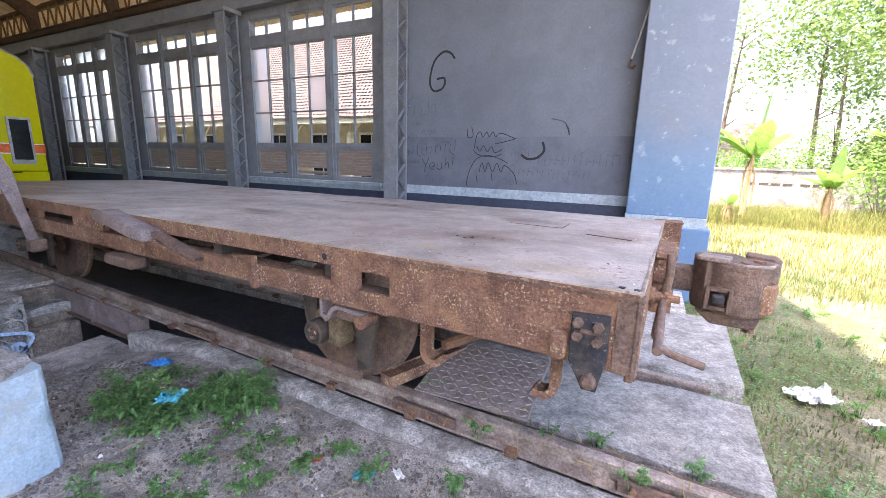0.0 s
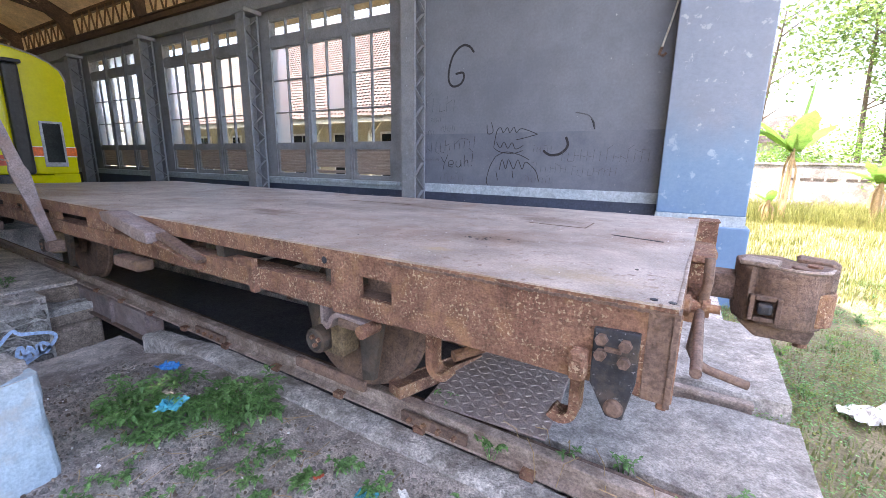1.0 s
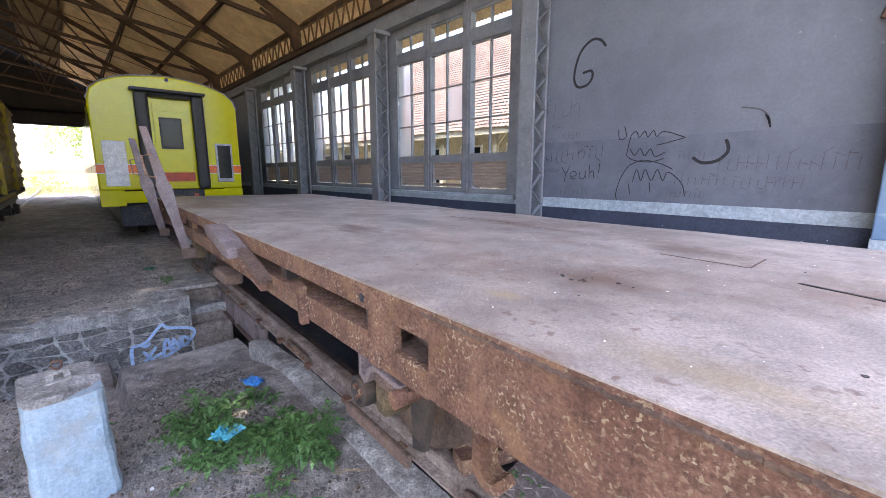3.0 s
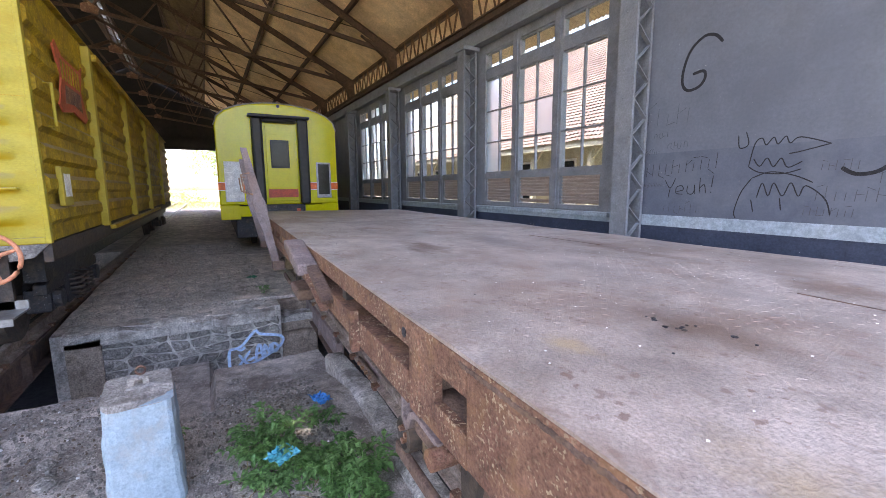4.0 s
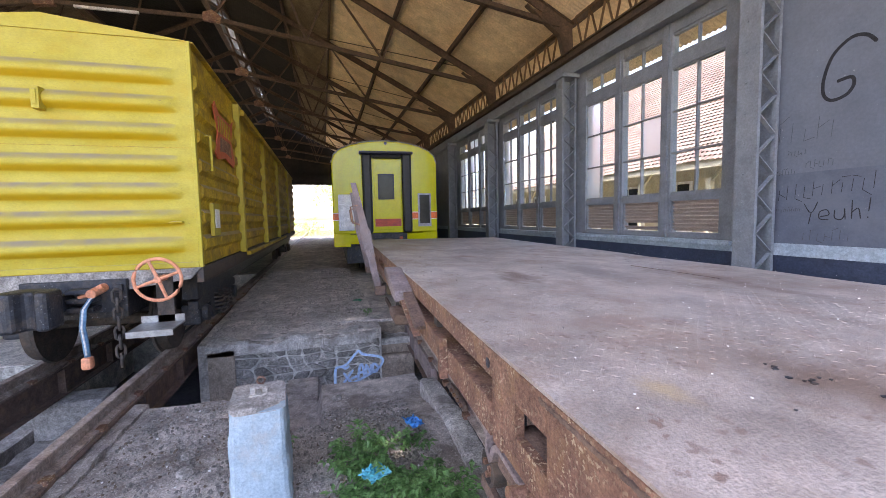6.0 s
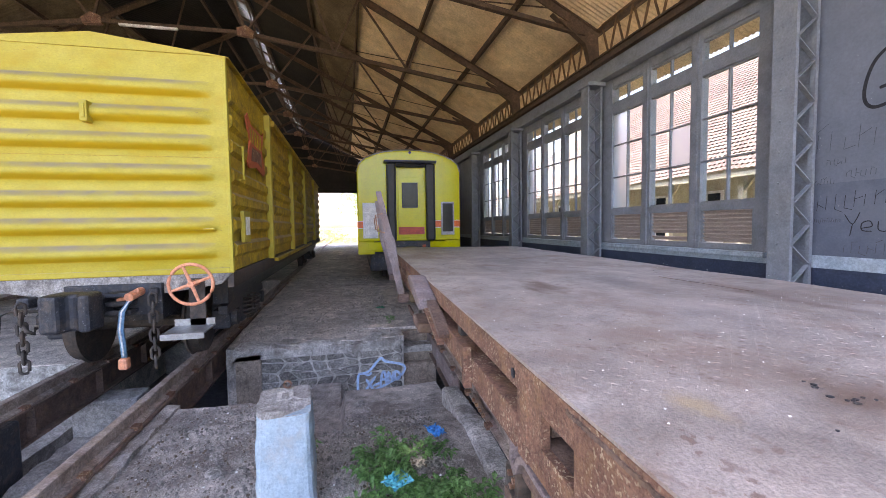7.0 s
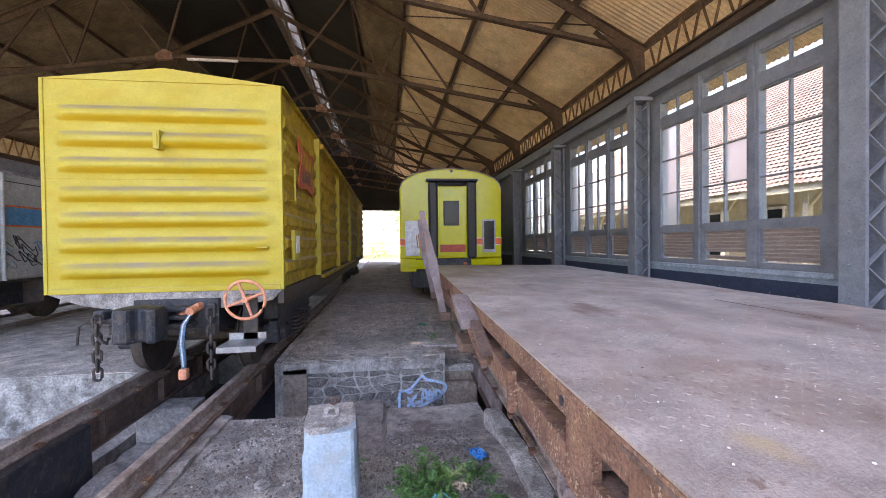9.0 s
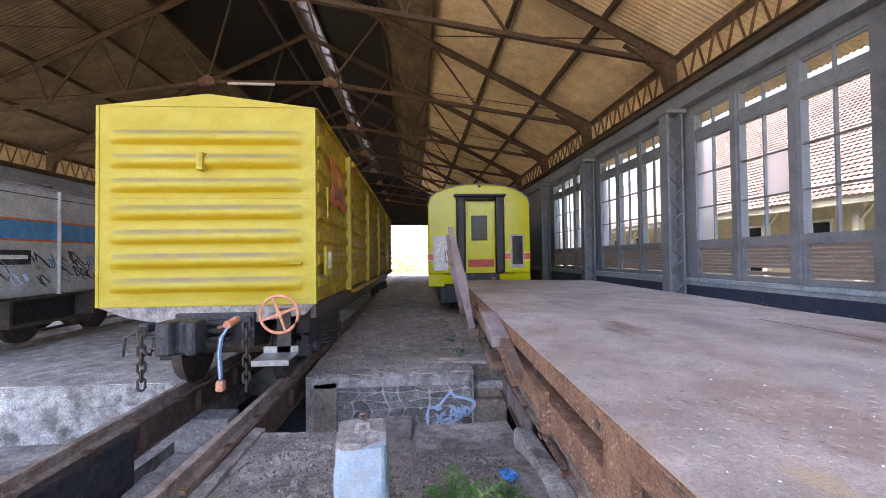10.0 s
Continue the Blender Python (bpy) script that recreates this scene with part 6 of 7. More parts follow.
# ---- concrete block with its bracket ----
blk = thing("concrete_block", pose(-2.78, -0.84, -0.19, 0, 0, 3), "pale blue painted concrete block with broken corners", "block")
def block_part(z0, z1, material, name, label, seed):
    bm = bmesh.new()
    bmesh.ops.create_cube(bm, size=1.0)
    bmesh.ops.subdivide_edges(bm, edges=bm.edges[:], cuts=9, use_grid_fill=True)
    for v in bm.verts:
        x, y, z = v.co
        zz = z0 + (z + 0.5) * (z1 - z0)
        k = 1.0 - 0.16 * zz
        q = Vector((x * 0.40 * k, y * 0.325 * k, zz))
        worn = max(0.0, abs(x) + abs(y) - 0.88) * 0.12
        q.x -= math.copysign(worn, x)
        q.y -= math.copysign(worn, y)
        q += Vector((rough(q.y * 9, q.z * 9, 1.0, 1.0), rough(q.x * 9, q.z * 9, 1.0, 2.0), 0.6 * rough(q.x * 7, q.y * 7, 1.0, 3.0))) * 0.014
        if seed == 2 and z > -0.4:
            chip = max(0.0, 0.16 - (Vector((q.x - 0.19, q.y - 0.16, q.z - 0.58))).length)
            q.x -= chip * 0.7
            q.z -= chip * 0.3
        v.co = q
    return part(name, bm, material, blk, label)


block_part(0.0, 0.575, BLUE_CONC, "body", "pale blue painted lower part", 1)
block_part(0.57, 0.605, CONC, "top", "bare chipped concrete top", 2)
bk = part("pin_bracket", boxes((-0.02, 0.0, -0.045, -0.018, 0.595, 0.652), (-0.02, 0.0, 0.018, 0.045, 0.595, 0.652), (-0.02, 0.0, -0.018, 0.018, 0.636, 0.652), (-0.05, 0.03, -0.05, 0.05, 0.602, 0.612)), CONC, blk, "pale painted steel bracket", bevel=0.003)
part("ring", tube(bmesh.new(), [(-0.16, 0.0 + 0.022 * math.cos(t), 0.63 + 0.022 * math.sin(t)) for t in [k * math.pi / 6 for k in range(12)]], 0.006, 6, True), RUST, bk)


# ---- weeds, litter and rubble beside the track ----
def leaf(bm, p, d, size, droop=0.3, wide=0.45):
    d = Vector(d).normalized()
    s = d.cross(Vector((0, 0, 1)))
    s = s.normalized() if s.length > 0.01 else Vector((1, 0, 0))
    a = Vector(p)
    m1 = a + d * size * 0.45 + Vector((0, 0, size * 0.08))
    e = a + d * size - Vector((0, 0, size * droop))
    vs = [bm.verts.new(q) for q in (a, m1 + s * size * wide * 0.5, e, m1 - s * size * wide * 0.5)]
    mid = bm.verts.new(m1 - Vector((0, 0, size * 0.07)))
    for i in range(4):
        bm.faces.new((vs[i], vs[(i + 1) % 4], mid))


def weed(x, y, z, height, spread, n, seed, material=LEAF, leaf_size=0.05, name="weed", label="low green broad-leaved weed growing in the soil"):
    r = random.Random(seed)
    root = thing(name, pose(x, y, z), label, "weed", "weeds beside the track")
    stems, leaves = bmesh.new(), bmesh.new()
    for k in range(n):
        a, sp = r.uniform(0, 6.28), r.uniform(0.2, 1.0) * spread
        tip = Vector((math.cos(a) * sp, math.sin(a) * sp, height * r.uniform(0.5, 1.0)))
        mid = tip * 0.5 + Vector((0, 0, height * 0.15))
        tube(stems, [(0.3 * tip.x * r.random(), 0.3 * tip.y * r.random(), -0.03), mid, tip], 0.0025, 4)
        for t in (0.45, 0.62, 0.76, 0.88, 0.95, 1.0):
            p = mid.lerp(tip, t * 2 - 1) if t > 0.5 else Vector((0, 0, 0)).lerp(mid, t * 2)
            for _ in range(2):
                b = r.uniform(0, 6.28)
                leaf(leaves, p, (math.cos(b), math.sin(b), r.uniform(-0.2, 0.6)), leaf_size * r.uniform(0.5, 1.15), r.uniform(0.0, 0.6), r.uniform(0.38, 0.55))
    for ob in (part("stem", stems, LEAF, root), part("foliage", leaves, material, root)):
        ob["kind"] = "stuff"
    return root


r = random.Random(11)
for k in range(30):
    t = r.uniform(-1, 1)
    x, y = -2.55 + 0.36 * t + r.gauss(0, 0.12), -0.12 + 0.24 * t + r.gauss(0, 0.15)
    y = min(y, 0.16)
    weed(x, y, near_z(x, y), r.choice((0.07, 0.11, 0.15, 0.24)), r.uniform(0.10, 0.26), 6, 100 + k, leaf_size=0.068)
for k, (x, y, h, s) in enumerate(((-1.35, 0.05, 0.10, 0.10), (-1.15, 0.02, 0.10, 0.09), (-1.0, -0.25, 0.08, 0.10), (-1.6, -0.35, 0.12, 0.12), (-1.9, -0.62, 0.10, 0.14), (-0.7, 0.08, 0.14, 0.06), (-0.35, -0.05, 0.12, 0.08),
                               (-1.25, -0.45, 0.10, 0.08), (-0.2, 0.12, 0.10, 0.08), (-3.1, -0.75, 0.14, 0.12), (-3.6, -0.74, 0.28, 0.12), (-1.75, -0.05, 0.08, 0.12), (-2.2, -0.75, 0.08, 0.14), (0.15, 0.05, 0.12, 0.1), (-1.45, -0.62, 0.07, 0.12), (-2.05, -0.12, 0.07, 0.16), (-1.75, -0.22, 0.06, 0.16), (-1.55, -0.12, 0.05, 0.14), (-2.0, -0.38, 0.07, 0.16), (-1.72, -0.5, 0.06, 0.14), (-2.3, -0.55, 0.06, 0.16), (-0.55, -0.3, 0.06, 0.1))):
    weed(x, y, near_z(x, y), h, s, 6, 200 + k, leaf_size=0.045)
for k, (x, y) in enumerate(((-0.42, 0.52), (-0.15, 0.60), (0.05, 0.42), (-0.75, 0.40), (-1.15, 0.60), (0.30, 0.62), (0.45, 0.45))):
    p = W @ Vector((x, y, -0.06))
    weed(p.x, p.y, p.z, 0.11, 0.08, 5, 300 + k, leaf_size=0.035)
weed(-6.6, 0.15, -0.06, 0.12, 0.12, 6, 390, leaf_size=0.05)


def wrapper(x, y, z, w, d, material, label, seed, turn):
    r = random.Random(seed)
    m = pose(x, y, z, 0, 0, turn)
    bm = sheet(span(-w / 2, w / 2, 10), span(-d / 2, d / 2, 8), lambda a, b: 0.01 + (0.34 * abs(rough(a * 9 / w, b * 9 / w, 0.6, seed)) + 0.05 * r.random()) * min(w, 0.35))
    for v in bm.verts:
        v.co.x += r.uniform(-0.05, 0.05) * w + 0.12 * w * rough(v.co.y * 6 / w, 1.0, 1.0, seed)
        v.co.y += r.uniform(-0.05, 0.05) * w + 0.12 * w * rough(v.co.x * 6 / w, 2.0, 1.0, seed)
    ob = tagged(part("wrapper", bm, material), label, "litter", "litter on the ground")
    mod = ob.modifiers.new("thick", "SOLIDIFY")
    mod.thickness = 0.002
    ob.matrix_basis = m


wrapper(-2.42, -0.22, near_z(-2.42, -0.22) + 0.20, 0.13, 0.13, TEAL_PLASTIC, "crumpled teal plastic wrapper caught in the weeds", 1, 30)
wrapper(-3.22, 0.16, near_z(-3.22, 0.16) + 0.02, 0.17, 0.10, BLUE_PLASTIC, "crumpled blue plastic wrapper on the soil", 2, 20)
wrapper(-1.17, -0.02, near_z(-1.17, -0.02), 0.10, 0.07, TEAL_PLASTIC, "small blue plastic wrapper on the soil", 3, 10)
wrapper(-1.02, 0.08, near_z(-1.0, 0.08), 0.07, 0.04, WHITE, "scrap of white paper on the soil", 4, -30)
wrapper(-2.0, -0.55, near_z(-2.0, -0.55), 0.06, 0.04, mat("violet_plastic", (0.12, 0.06, 0.32), (0.18, 0.09, 0.4), 0.4), "scrap of violet plastic on the soil", 5, 60)
wrapper(-1.45, -0.05, near_z(-1.45, -0.05), 0.05, 0.03, RED_SIGN, "scrap of red plastic on the soil", 6, 60)
wrapper(-7.6, 0.10, -0.03, 0.14, 0.10, mat("green_plastic", (0.03, 0.2, 0.12), (0.05, 0.28, 0.16), 0.4), "crumpled green plastic by the track", 7, 60)
wrapper(1.18, 2.1, yard_z(1.18, 2.1) + 0.02, 0.30, 0.20, PALE_PLASTIC, "crumpled clear plastic sheet on the grass", 8, 25)
wrapper(1.42, 1.85, yard_z(1.42, 1.85) + 0.03, 0.10, 0.07, PALE_PLASTIC, "scrap of white plastic on the grass", 9, 25)


def scatter(name, count, region, zf, lo, hi, material, label, category, seed):
    """Uncounted small stones and chips, as one mesh."""
    r = random.Random(seed)
    verts, faces = [], []
    for _ in range(count):
        x, y = r.uniform(*region[0]), r.uniform(*region[1])
        s = lo + (hi - lo) * r.random() ** 3
        z = zf(x, y)
        if z < -0.5:
            continue
        b = len(verts)
        a = r.uniform(0, 6.28)
        for k in range(5):
            t = a + k * 1.2566
            q = s * r.uniform(0.7, 1.2)
            verts.append((x + q * math.cos(t), y + q * math.sin(t) * r.uniform(0.6, 1), z - 0.004))
        for k in range(5):
            t = a + k * 1.2566 + 0.3
            q = s * r.uniform(0.4, 0.7)
            verts.append((x + q * math.cos(t), y + q * math.sin(t), z + s * r.uniform(0.35, 0.8)))
        faces.append([b + 5 + k for k in range(5)])
        faces += [(b + k, b + (k + 1) % 5, b + 5 + (k + 1) % 5, b + 5 + k) for k in range(5)]
    me = bpy.data.meshes.new(name)
    me.from_pydata(verts, [], faces)
    me.materials.append(material)
    return tagged(new(name, me), label, category, "", "stuff")


scatter("gravel", 15000, ((-4.2, 0.45), (-1.9, 0.24)), near_z, 0.003, 0.024, STONE, "loose grey stones and chips on the soil", "gravel", 21)
scatter("pale_chips", 450, ((-4.2, 0.45), (-1.9, 0.14)), near_z, 0.003, 0.014, WHITE, "pale chips of plaster and paper on the soil", "rubble", 22)
scatter("dark_chips", 5000, ((-4.2, 0.45), (-1.9, 0.24)), near_z, 0.003, 0.016, BARK, "dark chips of bark and cinder on the soil", "rubble", 24)
scatter("floor_grit", 9000, ((-13.0, -6.2), (-1.9, 0.25)), lambda x, y: -0.045 - 0.05 * max(0, (x + 8) / 2), 0.005, 0.026, STONE, "loose grit on the shed floor", "gravel", 23)
r = random.Random(31)
for k in range(16):
    x, y = r.uniform(-4.6, -0.3), r.uniform(-1.7, 0.1)
    z = near_z(x, y)
    if z < -0.5 or (abs(x + 2.56) < 0.35 and abs(y + 0.85) < 0.3):
        continue
    bm = bmesh.new()
    bmesh.ops.create_icosphere(bm, subdivisions=2, radius=1.0)
    s = r.uniform(0.025, 0.06)
    for v in bm.verts:
        v.co = v.co * s * (1 + 0.3 * noise.noise(v.co * 1.3 + Vector((k, 0, 0))))
        v.co.z *= 0.6
    ob = tagged(part("rock", bm, STONE), "broken grey piece of concrete on the soil", "stone", "stones beside the track")
    ob.matrix_basis = pose(x, y, z + s * 0.3, 0, 0, r.uniform(0, 360))

# ---- outside: grass, plants, wall, building ----
def blades(name, count, region, zf, h0, h1, seed, label, material=GRASS, keep=None):
    r = random.Random(seed)
    verts, faces = [], []
    for _ in range(count):
        x, y = r.uniform(*region[0]), r.uniform(*region[1])
        if keep and not keep(x, y):
            continue
        z = zf(x, y) - 0.02
        h, a = r.uniform(h0, h1), r.uniform(0, 6.28)
        w = r.uniform(0.003, 0.007) * (1 + h)
        lean = r.uniform(0.1, 0.6) * h
        b = len(verts)
        c, s = math.cos(a), math.sin(a)
        verts += [(x - s * w, y + c * w, z), (x + s * w, y - c * w, z), (x + c * lean * 0.35 + s * w * 0.7, y + s * lean * 0.35 - c * w * 0.7, z + h * 0.6), (x + c * lean * 0.35 - s * w * 0.7, y + s * lean * 0.35 + c * w * 0.7, z + h * 0.6), (x + c * lean, y + s * lean, z + h)]
        faces += [(b, b + 1, b + 2, b + 3), (b + 3, b + 2, b + 4)]
    me = bpy.data.meshes.new(name)
    me.from_pydata(verts, [], faces)
    me.materials.append(material)
    return tagged(new(name, me), label, "grass", "", "stuff")


def bare(x, y):
    return noise.noise(Vector((x * 0.55, y * 0.55, 7.0))) < 0.15 or x < 0.9


blades("grass_near", 30000, ((0.5, 4.2), (-1.0, 6.5)), yard_z, 0.02, 0.075, 51, "short green and dry grass at the shed's edge", keep=bare)
blades("grass_middle", 26000, ((0.4, 9.0), (5.0, 15.0)), yard_z, 0.06, 0.22, 52, "taller sunlit grass of the yard", DRY_GRASS)
blades("grass_far", 22000, ((-2.0, 12.0), (13.0, 17.4)), yard_z, 0.2, 0.6, 53, "tall sunlit grass before the yard wall", DRY_GRASS)
blades("grass_west", 9000, ((-60.0, -38.0), (-6.0, 5.0)), yard_z, 0.1, 0.4, 54, "sunlit grass beyond the gateway")
def cover(name, count, region, seed, label, material):
    """Low creeping plants: uncounted small leaves close to the ground, thick in some places and thin in others."""
    r = random.Random(seed)
    verts, faces = [], []
    for _ in range(count):
        x, y = r.uniform(*region[0]), r.uniform(*region[1])
        thick = 0.55 + 0.9 * noise.noise(Vector((x * 1.1, y * 1.1, 3.0))) - 0.9 * max(0.0, 1.0 - math.hypot(x - 1.7, y - 1.7) / 0.9) - 0.12 * max(0.0, x - 1.2)
        if r.random() > thick:
            continue
        z = yard_z(x, y) + r.uniform(0.0, 0.11) * max(0.3, thick)
        a, k, lift = r.uniform(0, 6.28), r.uniform(0.010, 0.026), r.uniform(-0.3, 0.6)
        c, q = math.cos(a), math.sin(a)
        b = len(verts)
        verts += [(x, y, z), (x + k * (c * 0.5 - q * 0.35), y + k * (q * 0.5 + c * 0.35), z + k * lift * 0.7), (x + k * c, y + k * q, z + k * lift), (x + k * (c * 0.5 + q * 0.35), y + k * (q * 0.5 - c * 0.35), z + k * lift * 0.7)]
        faces.append((b, b + 1, b + 2, b + 3))
    me = bpy.data.meshes.new(name)
    me.from_pydata(verts, [], faces)
    me.materials.append(material)
    return tagged(new(name, me), label, "plants", "", "stuff")


cover("creeping_plants", 90000, ((0.46, 3.4), (-0.6, 7.5)), 63, "low creeping green plants at the slab's edge", LEAF)
cover("pale_creeping_plants", 50000, ((0.5, 4.5), (1.5, 9.0)), 64, "sunlit yellow-green creeping plants", DRY_GRASS)
r = random.Random(61)
for k in range(50):
    x, y = r.uniform(0.62, 2.4), r.uniform(0.2, 5.5)
    weed(x, y, yard_z(x, y), r.uniform(0.05, 0.14), r.uniform(0.08, 0.16), 6, 400 + k, BANANA if k % 3 else LEAF, 0.035, label="low leafy weed in the grass")

yw = structure("yard_wall", boxes((-6.0, 30.0, 17.5, 17.7, -0.2, 1.45)), CONC_DARK, "weathered grey yard wall with faded lettering", "wall")
part("coping", boxes((-6.0, 30.0, 17.45, 17.75, 1.45, 1.53)), CONC_DARK, yw)
for i, x in enumerate((3.1, 3.5, 3.85, 4.2, 4.7, 5.05)):
    part("bar", boxes((x, x + 0.28, 17.485, 17.495, 0.92, 1.0)), IRON, yw, "faded dark lettering bar")


def foliage(name, centre, radii, count, size, seed, material, parent, gaps=0.25):
    """A crown of many small leaves gathered in clumps with gaps."""
    r = random.Random(seed)
    clumps = []
    for _ in range(44):
        v = Vector((r.gauss(0, 0.5), r.gauss(0, 0.5), r.gauss(0, 0.5)))
        if v.length > 1:
            v.normalize()
        clumps.append((Vector((v.x * radii[0], v.y * radii[1], v.z * radii[2])), r.uniform(0.16, 0.34) * min(radii)))
    verts, faces = [], []
    for _ in range(count):
        c, q = r.choice(clumps)
        p = Vector(centre) + c + Vector((r.gauss(0, q), r.gauss(0, q), r.gauss(0, q * 0.8)))
        d = Vector((r.uniform(-1, 1), r.uniform(-1, 1), r.uniform(-0.9, 0.4))).normalized()
        s = d.cross(Vector((r.uniform(-1, 1), r.uniform(-1, 1), 1))).normalized()
        k = size * r.uniform(0.6, 1.3)
        b = len(verts)
        verts += [tuple(p), tuple(p + d * k * 0.5 + s * k * 0.28), tuple(p + d * k), tuple(p + d * k * 0.5 - s * k * 0.28)]
        faces.append((b, b + 1, b + 2, b + 3))
    me = bpy.data.meshes.new(name)
    me.from_pydata(verts, [], faces)
    me.materials.append(material)
    ob = new(name, me)
    ob.parent = parent
    return ob


def tree(x, y, height, radius, seed, count=3500, leafsize=0.16, label="leafy green tree in the yard", high=True):
    r = random.Random(seed)
    root = thing("tree", pose(x, y, -0.2), label, "tree", "trees outside")
    bm = bmesh.new()
    top = Vector((r.uniform(-0.3, 0.3), r.uniform(-0.3, 0.3), height * 0.8))
    pts = [Vector((0, 0, 0)).lerp(top, t) + Vector((0.15 * math.sin(3 * t + seed), 0.1 * math.cos(4 * t), 0)) * t for t in (0, 0.25, 0.5, 0.75, 1.0)]
    rad = [0.07, 0.06, 0.05, 0.035, 0.015]
    for (a, b), (ra, rb2) in zip(zip(pts, pts[1:]), zip(rad, rad[1:])):
        rod(bm, a, b, ra * height / 6, rb2 * height / 6, 9)
    for k in range(9):
        t = r.uniform(0.4, 0.95)
        p = pts[0].lerp(pts[-1], t)
        a = r.uniform(0, 6.28)
        e = p + Vector((math.cos(a), math.sin(a), r.uniform(0.4, 1.0))) * radius * r.uniform(0.4, 0.8)
        rod(bm, p, e, 0.022 * height / 6, 0.006, 6)
    part("trunk", bm, BARK, root)
    foliage("crown", (top.x, top.y, height * (0.80 if high else 0.55)), (radius, radius, height * (0.30 if high else 0.45)), count, leafsize, seed, LEAF_TREE, root)


tree(6.1, 19.6, 8.0, 2.2, 71, 3800, 0.19)
tree(5.7, 20.4, 9.5, 2.4, 72, 3000, 0.20)
tree(8.6, 19.0, 6.0, 2.4, 73, 9000, 0.18, high=False)
tree(2.4, 21.0, 9.5, 2.0, 74, 2200, 0.20)
tree(9.5, 23.0, 10.5, 3.2, 75, 5500, 0.22)
tree(7.6, 18.6, 3.4, 1.4, 76, 6000, 0.15, high=False)
tree(-46.0, -6.0, 6.0, 2.5, 77, 2000, 0.25)
tree(-60.0, 2.0, 7.0, 3.5, 78, 2500, 0.3)


def bush(x, y, rad, h, seed, material=BANANA):
    root = thing("bush", pose(x, y, -0.2), "sunlit yellow-green bush by the yard wall", "bush", "bushes outside")
    bm = bmesh.new()
    for k in range(6):
        rod(bm, (0, 0, 0), (rad * 0.5 * math.cos(k), rad * 0.5 * math.sin(k), h * 0.6), 0.02, 0.006, 5)
    part("stem", bm, BARK, root)
    foliage("crown", (0, 0, h * 0.55), (rad, rad, h * 0.45), 1800, 0.12, seed, material, root)


for k, (x, y, a, b) in enumerate(((3.6, 18.6, 1.0, 3.4), (6.6, 16.6, 1.2, 2.6), (2.6, 19.2, 1.0, 3.0), (7.6, 15.5, 1.3, 2.2), (5.3, 18.8, 1.1, 3.2), (-48, -1.5, 1.6, 1.8), (-52, -4.0, 2.0, 1.6), (-50, 3.5, 2.0, 2.0))):
    bush(x, y, a, b, 90 + k)


def banana(x, y, height, seed, count=7):
    r = random.Random(seed)
    root = thing("banana_plant", pose(x, y, -0.2), "young banana plant with broad torn leaves", "plant", "banana plants")
    part("stem", rod(bmesh.new(), (0, 0, 0), (0.03, 0, height * 0.55), 0.09, 0.05, 10), STRAW, root, "fibrous pale stem")
    for k in range(count):
        a = k * 2.4 + r.uniform(-0.4, 0.4)
        up = r.uniform(0.5, 1.6) if k else 9.0
        ln = height * r.uniform(0.42, 0.56)
        d = Vector((math.cos(a), math.sin(a), up)).normalized()
        s = d.cross(Vector((0, 0, 1))).normalized()
        bm = bmesh.new()
        rows = []
        for i in range(13):
            t = i / 12
            c = Vector((0.03, 0, height * 0.52)) + d * ln * t - Vector((0, 0, ln * 0.30 * t * t * (1 if k else 0.1)))
            w = 0.15 * ln * 1.2 * (math.sin(math.pi * min(1.0, 0.12 + t * 0.88)) ** 0.6) * (r.uniform(0.75, 1.0) if i % 3 else 1.0)
            rows.append([bm.verts.new(c + s * w - Vector((0, 0, w * 0.25))), bm.verts.new(c), bm.verts.new(c - s * w - Vector((0, 0, w * 0.25)))])
        for p, q in zip(rows, rows[1:]):
            bm.faces.new((p[0], p[1], q[1], q[0]))
            bm.faces.new((p[1], p[2], q[2], q[1]))
        part("leaf", bm, BANANA, root, smooth=True)
    for k in range(4):
        a, w = k * 1.7 + seed, r.uniform(0.08, 0.2)
        bm = bmesh.new()
        tube(bm, [(0.05 * math.cos(a), 0.05 * math.sin(a), height * 0.48), (w * math.cos(a), w * math.sin(a), height * r.uniform(0.36, 0.42)), (w * 1.1 * math.cos(a), w * 1.1 * math.sin(a), height * r.uniform(0.10, 0.26))], 0.028, 5)
        part("dead_leaf", bm, STRAW, root, "dry brown hanging leaf")


banana(2.55, 14.0, 3.9, 1, 5)
banana(4.5, 14.0, 2.3, 2, 6)
banana(6.2, 13.6, 3.8, 3, 6)
banana(2.1, 13.4, 1.2, 4, 4)

# building with a tiled roof beyond the windows
hs = thing("station_building", pose(0, 0, -0.12), "cream station building with a red clay tile roof", "building")
part("wall", boxes((-26, 0.0, 10.6, 10.8, -0.2, 3.2)), CREAM, hs)
for x in (-24.2, -22.0, -19.8, -17.6, -15.4, -13.2, -11.0, -8.8, -6.6):
    w = part("window", boxes((x - 0.55, x + 0.55, 10.55, 10.6, 0.9, 2.5)), WHITE, hs, "white window frame")
    part("pane", boxes((x - 0.47, x - 0.03, 10.53, 10.55, 0.98, 2.42)), DARKWIN, w)
    part("pane", boxes((x + 0.03, x + 0.47, 10.53, 10.55, 0.98, 2.42)), DARKWIN, w)
for x in (-25.5, -23.1, -20.7, -18.3, -15.9, -13.5, -11.1, -8.7, -6.3, -3.9):
    part("veranda_post", boxes((x - 0.07, x + 0.07, 9.2, 9.34, -0.2, 2.85)), CREAM, hs)
    bm = bmesh.new()
    bar(bm, (x, 9.27, 2.3), (x + 0.5, 9.27, 2.85), 0.07, 0.07)
    part("brace", bm, CREAM, hs)
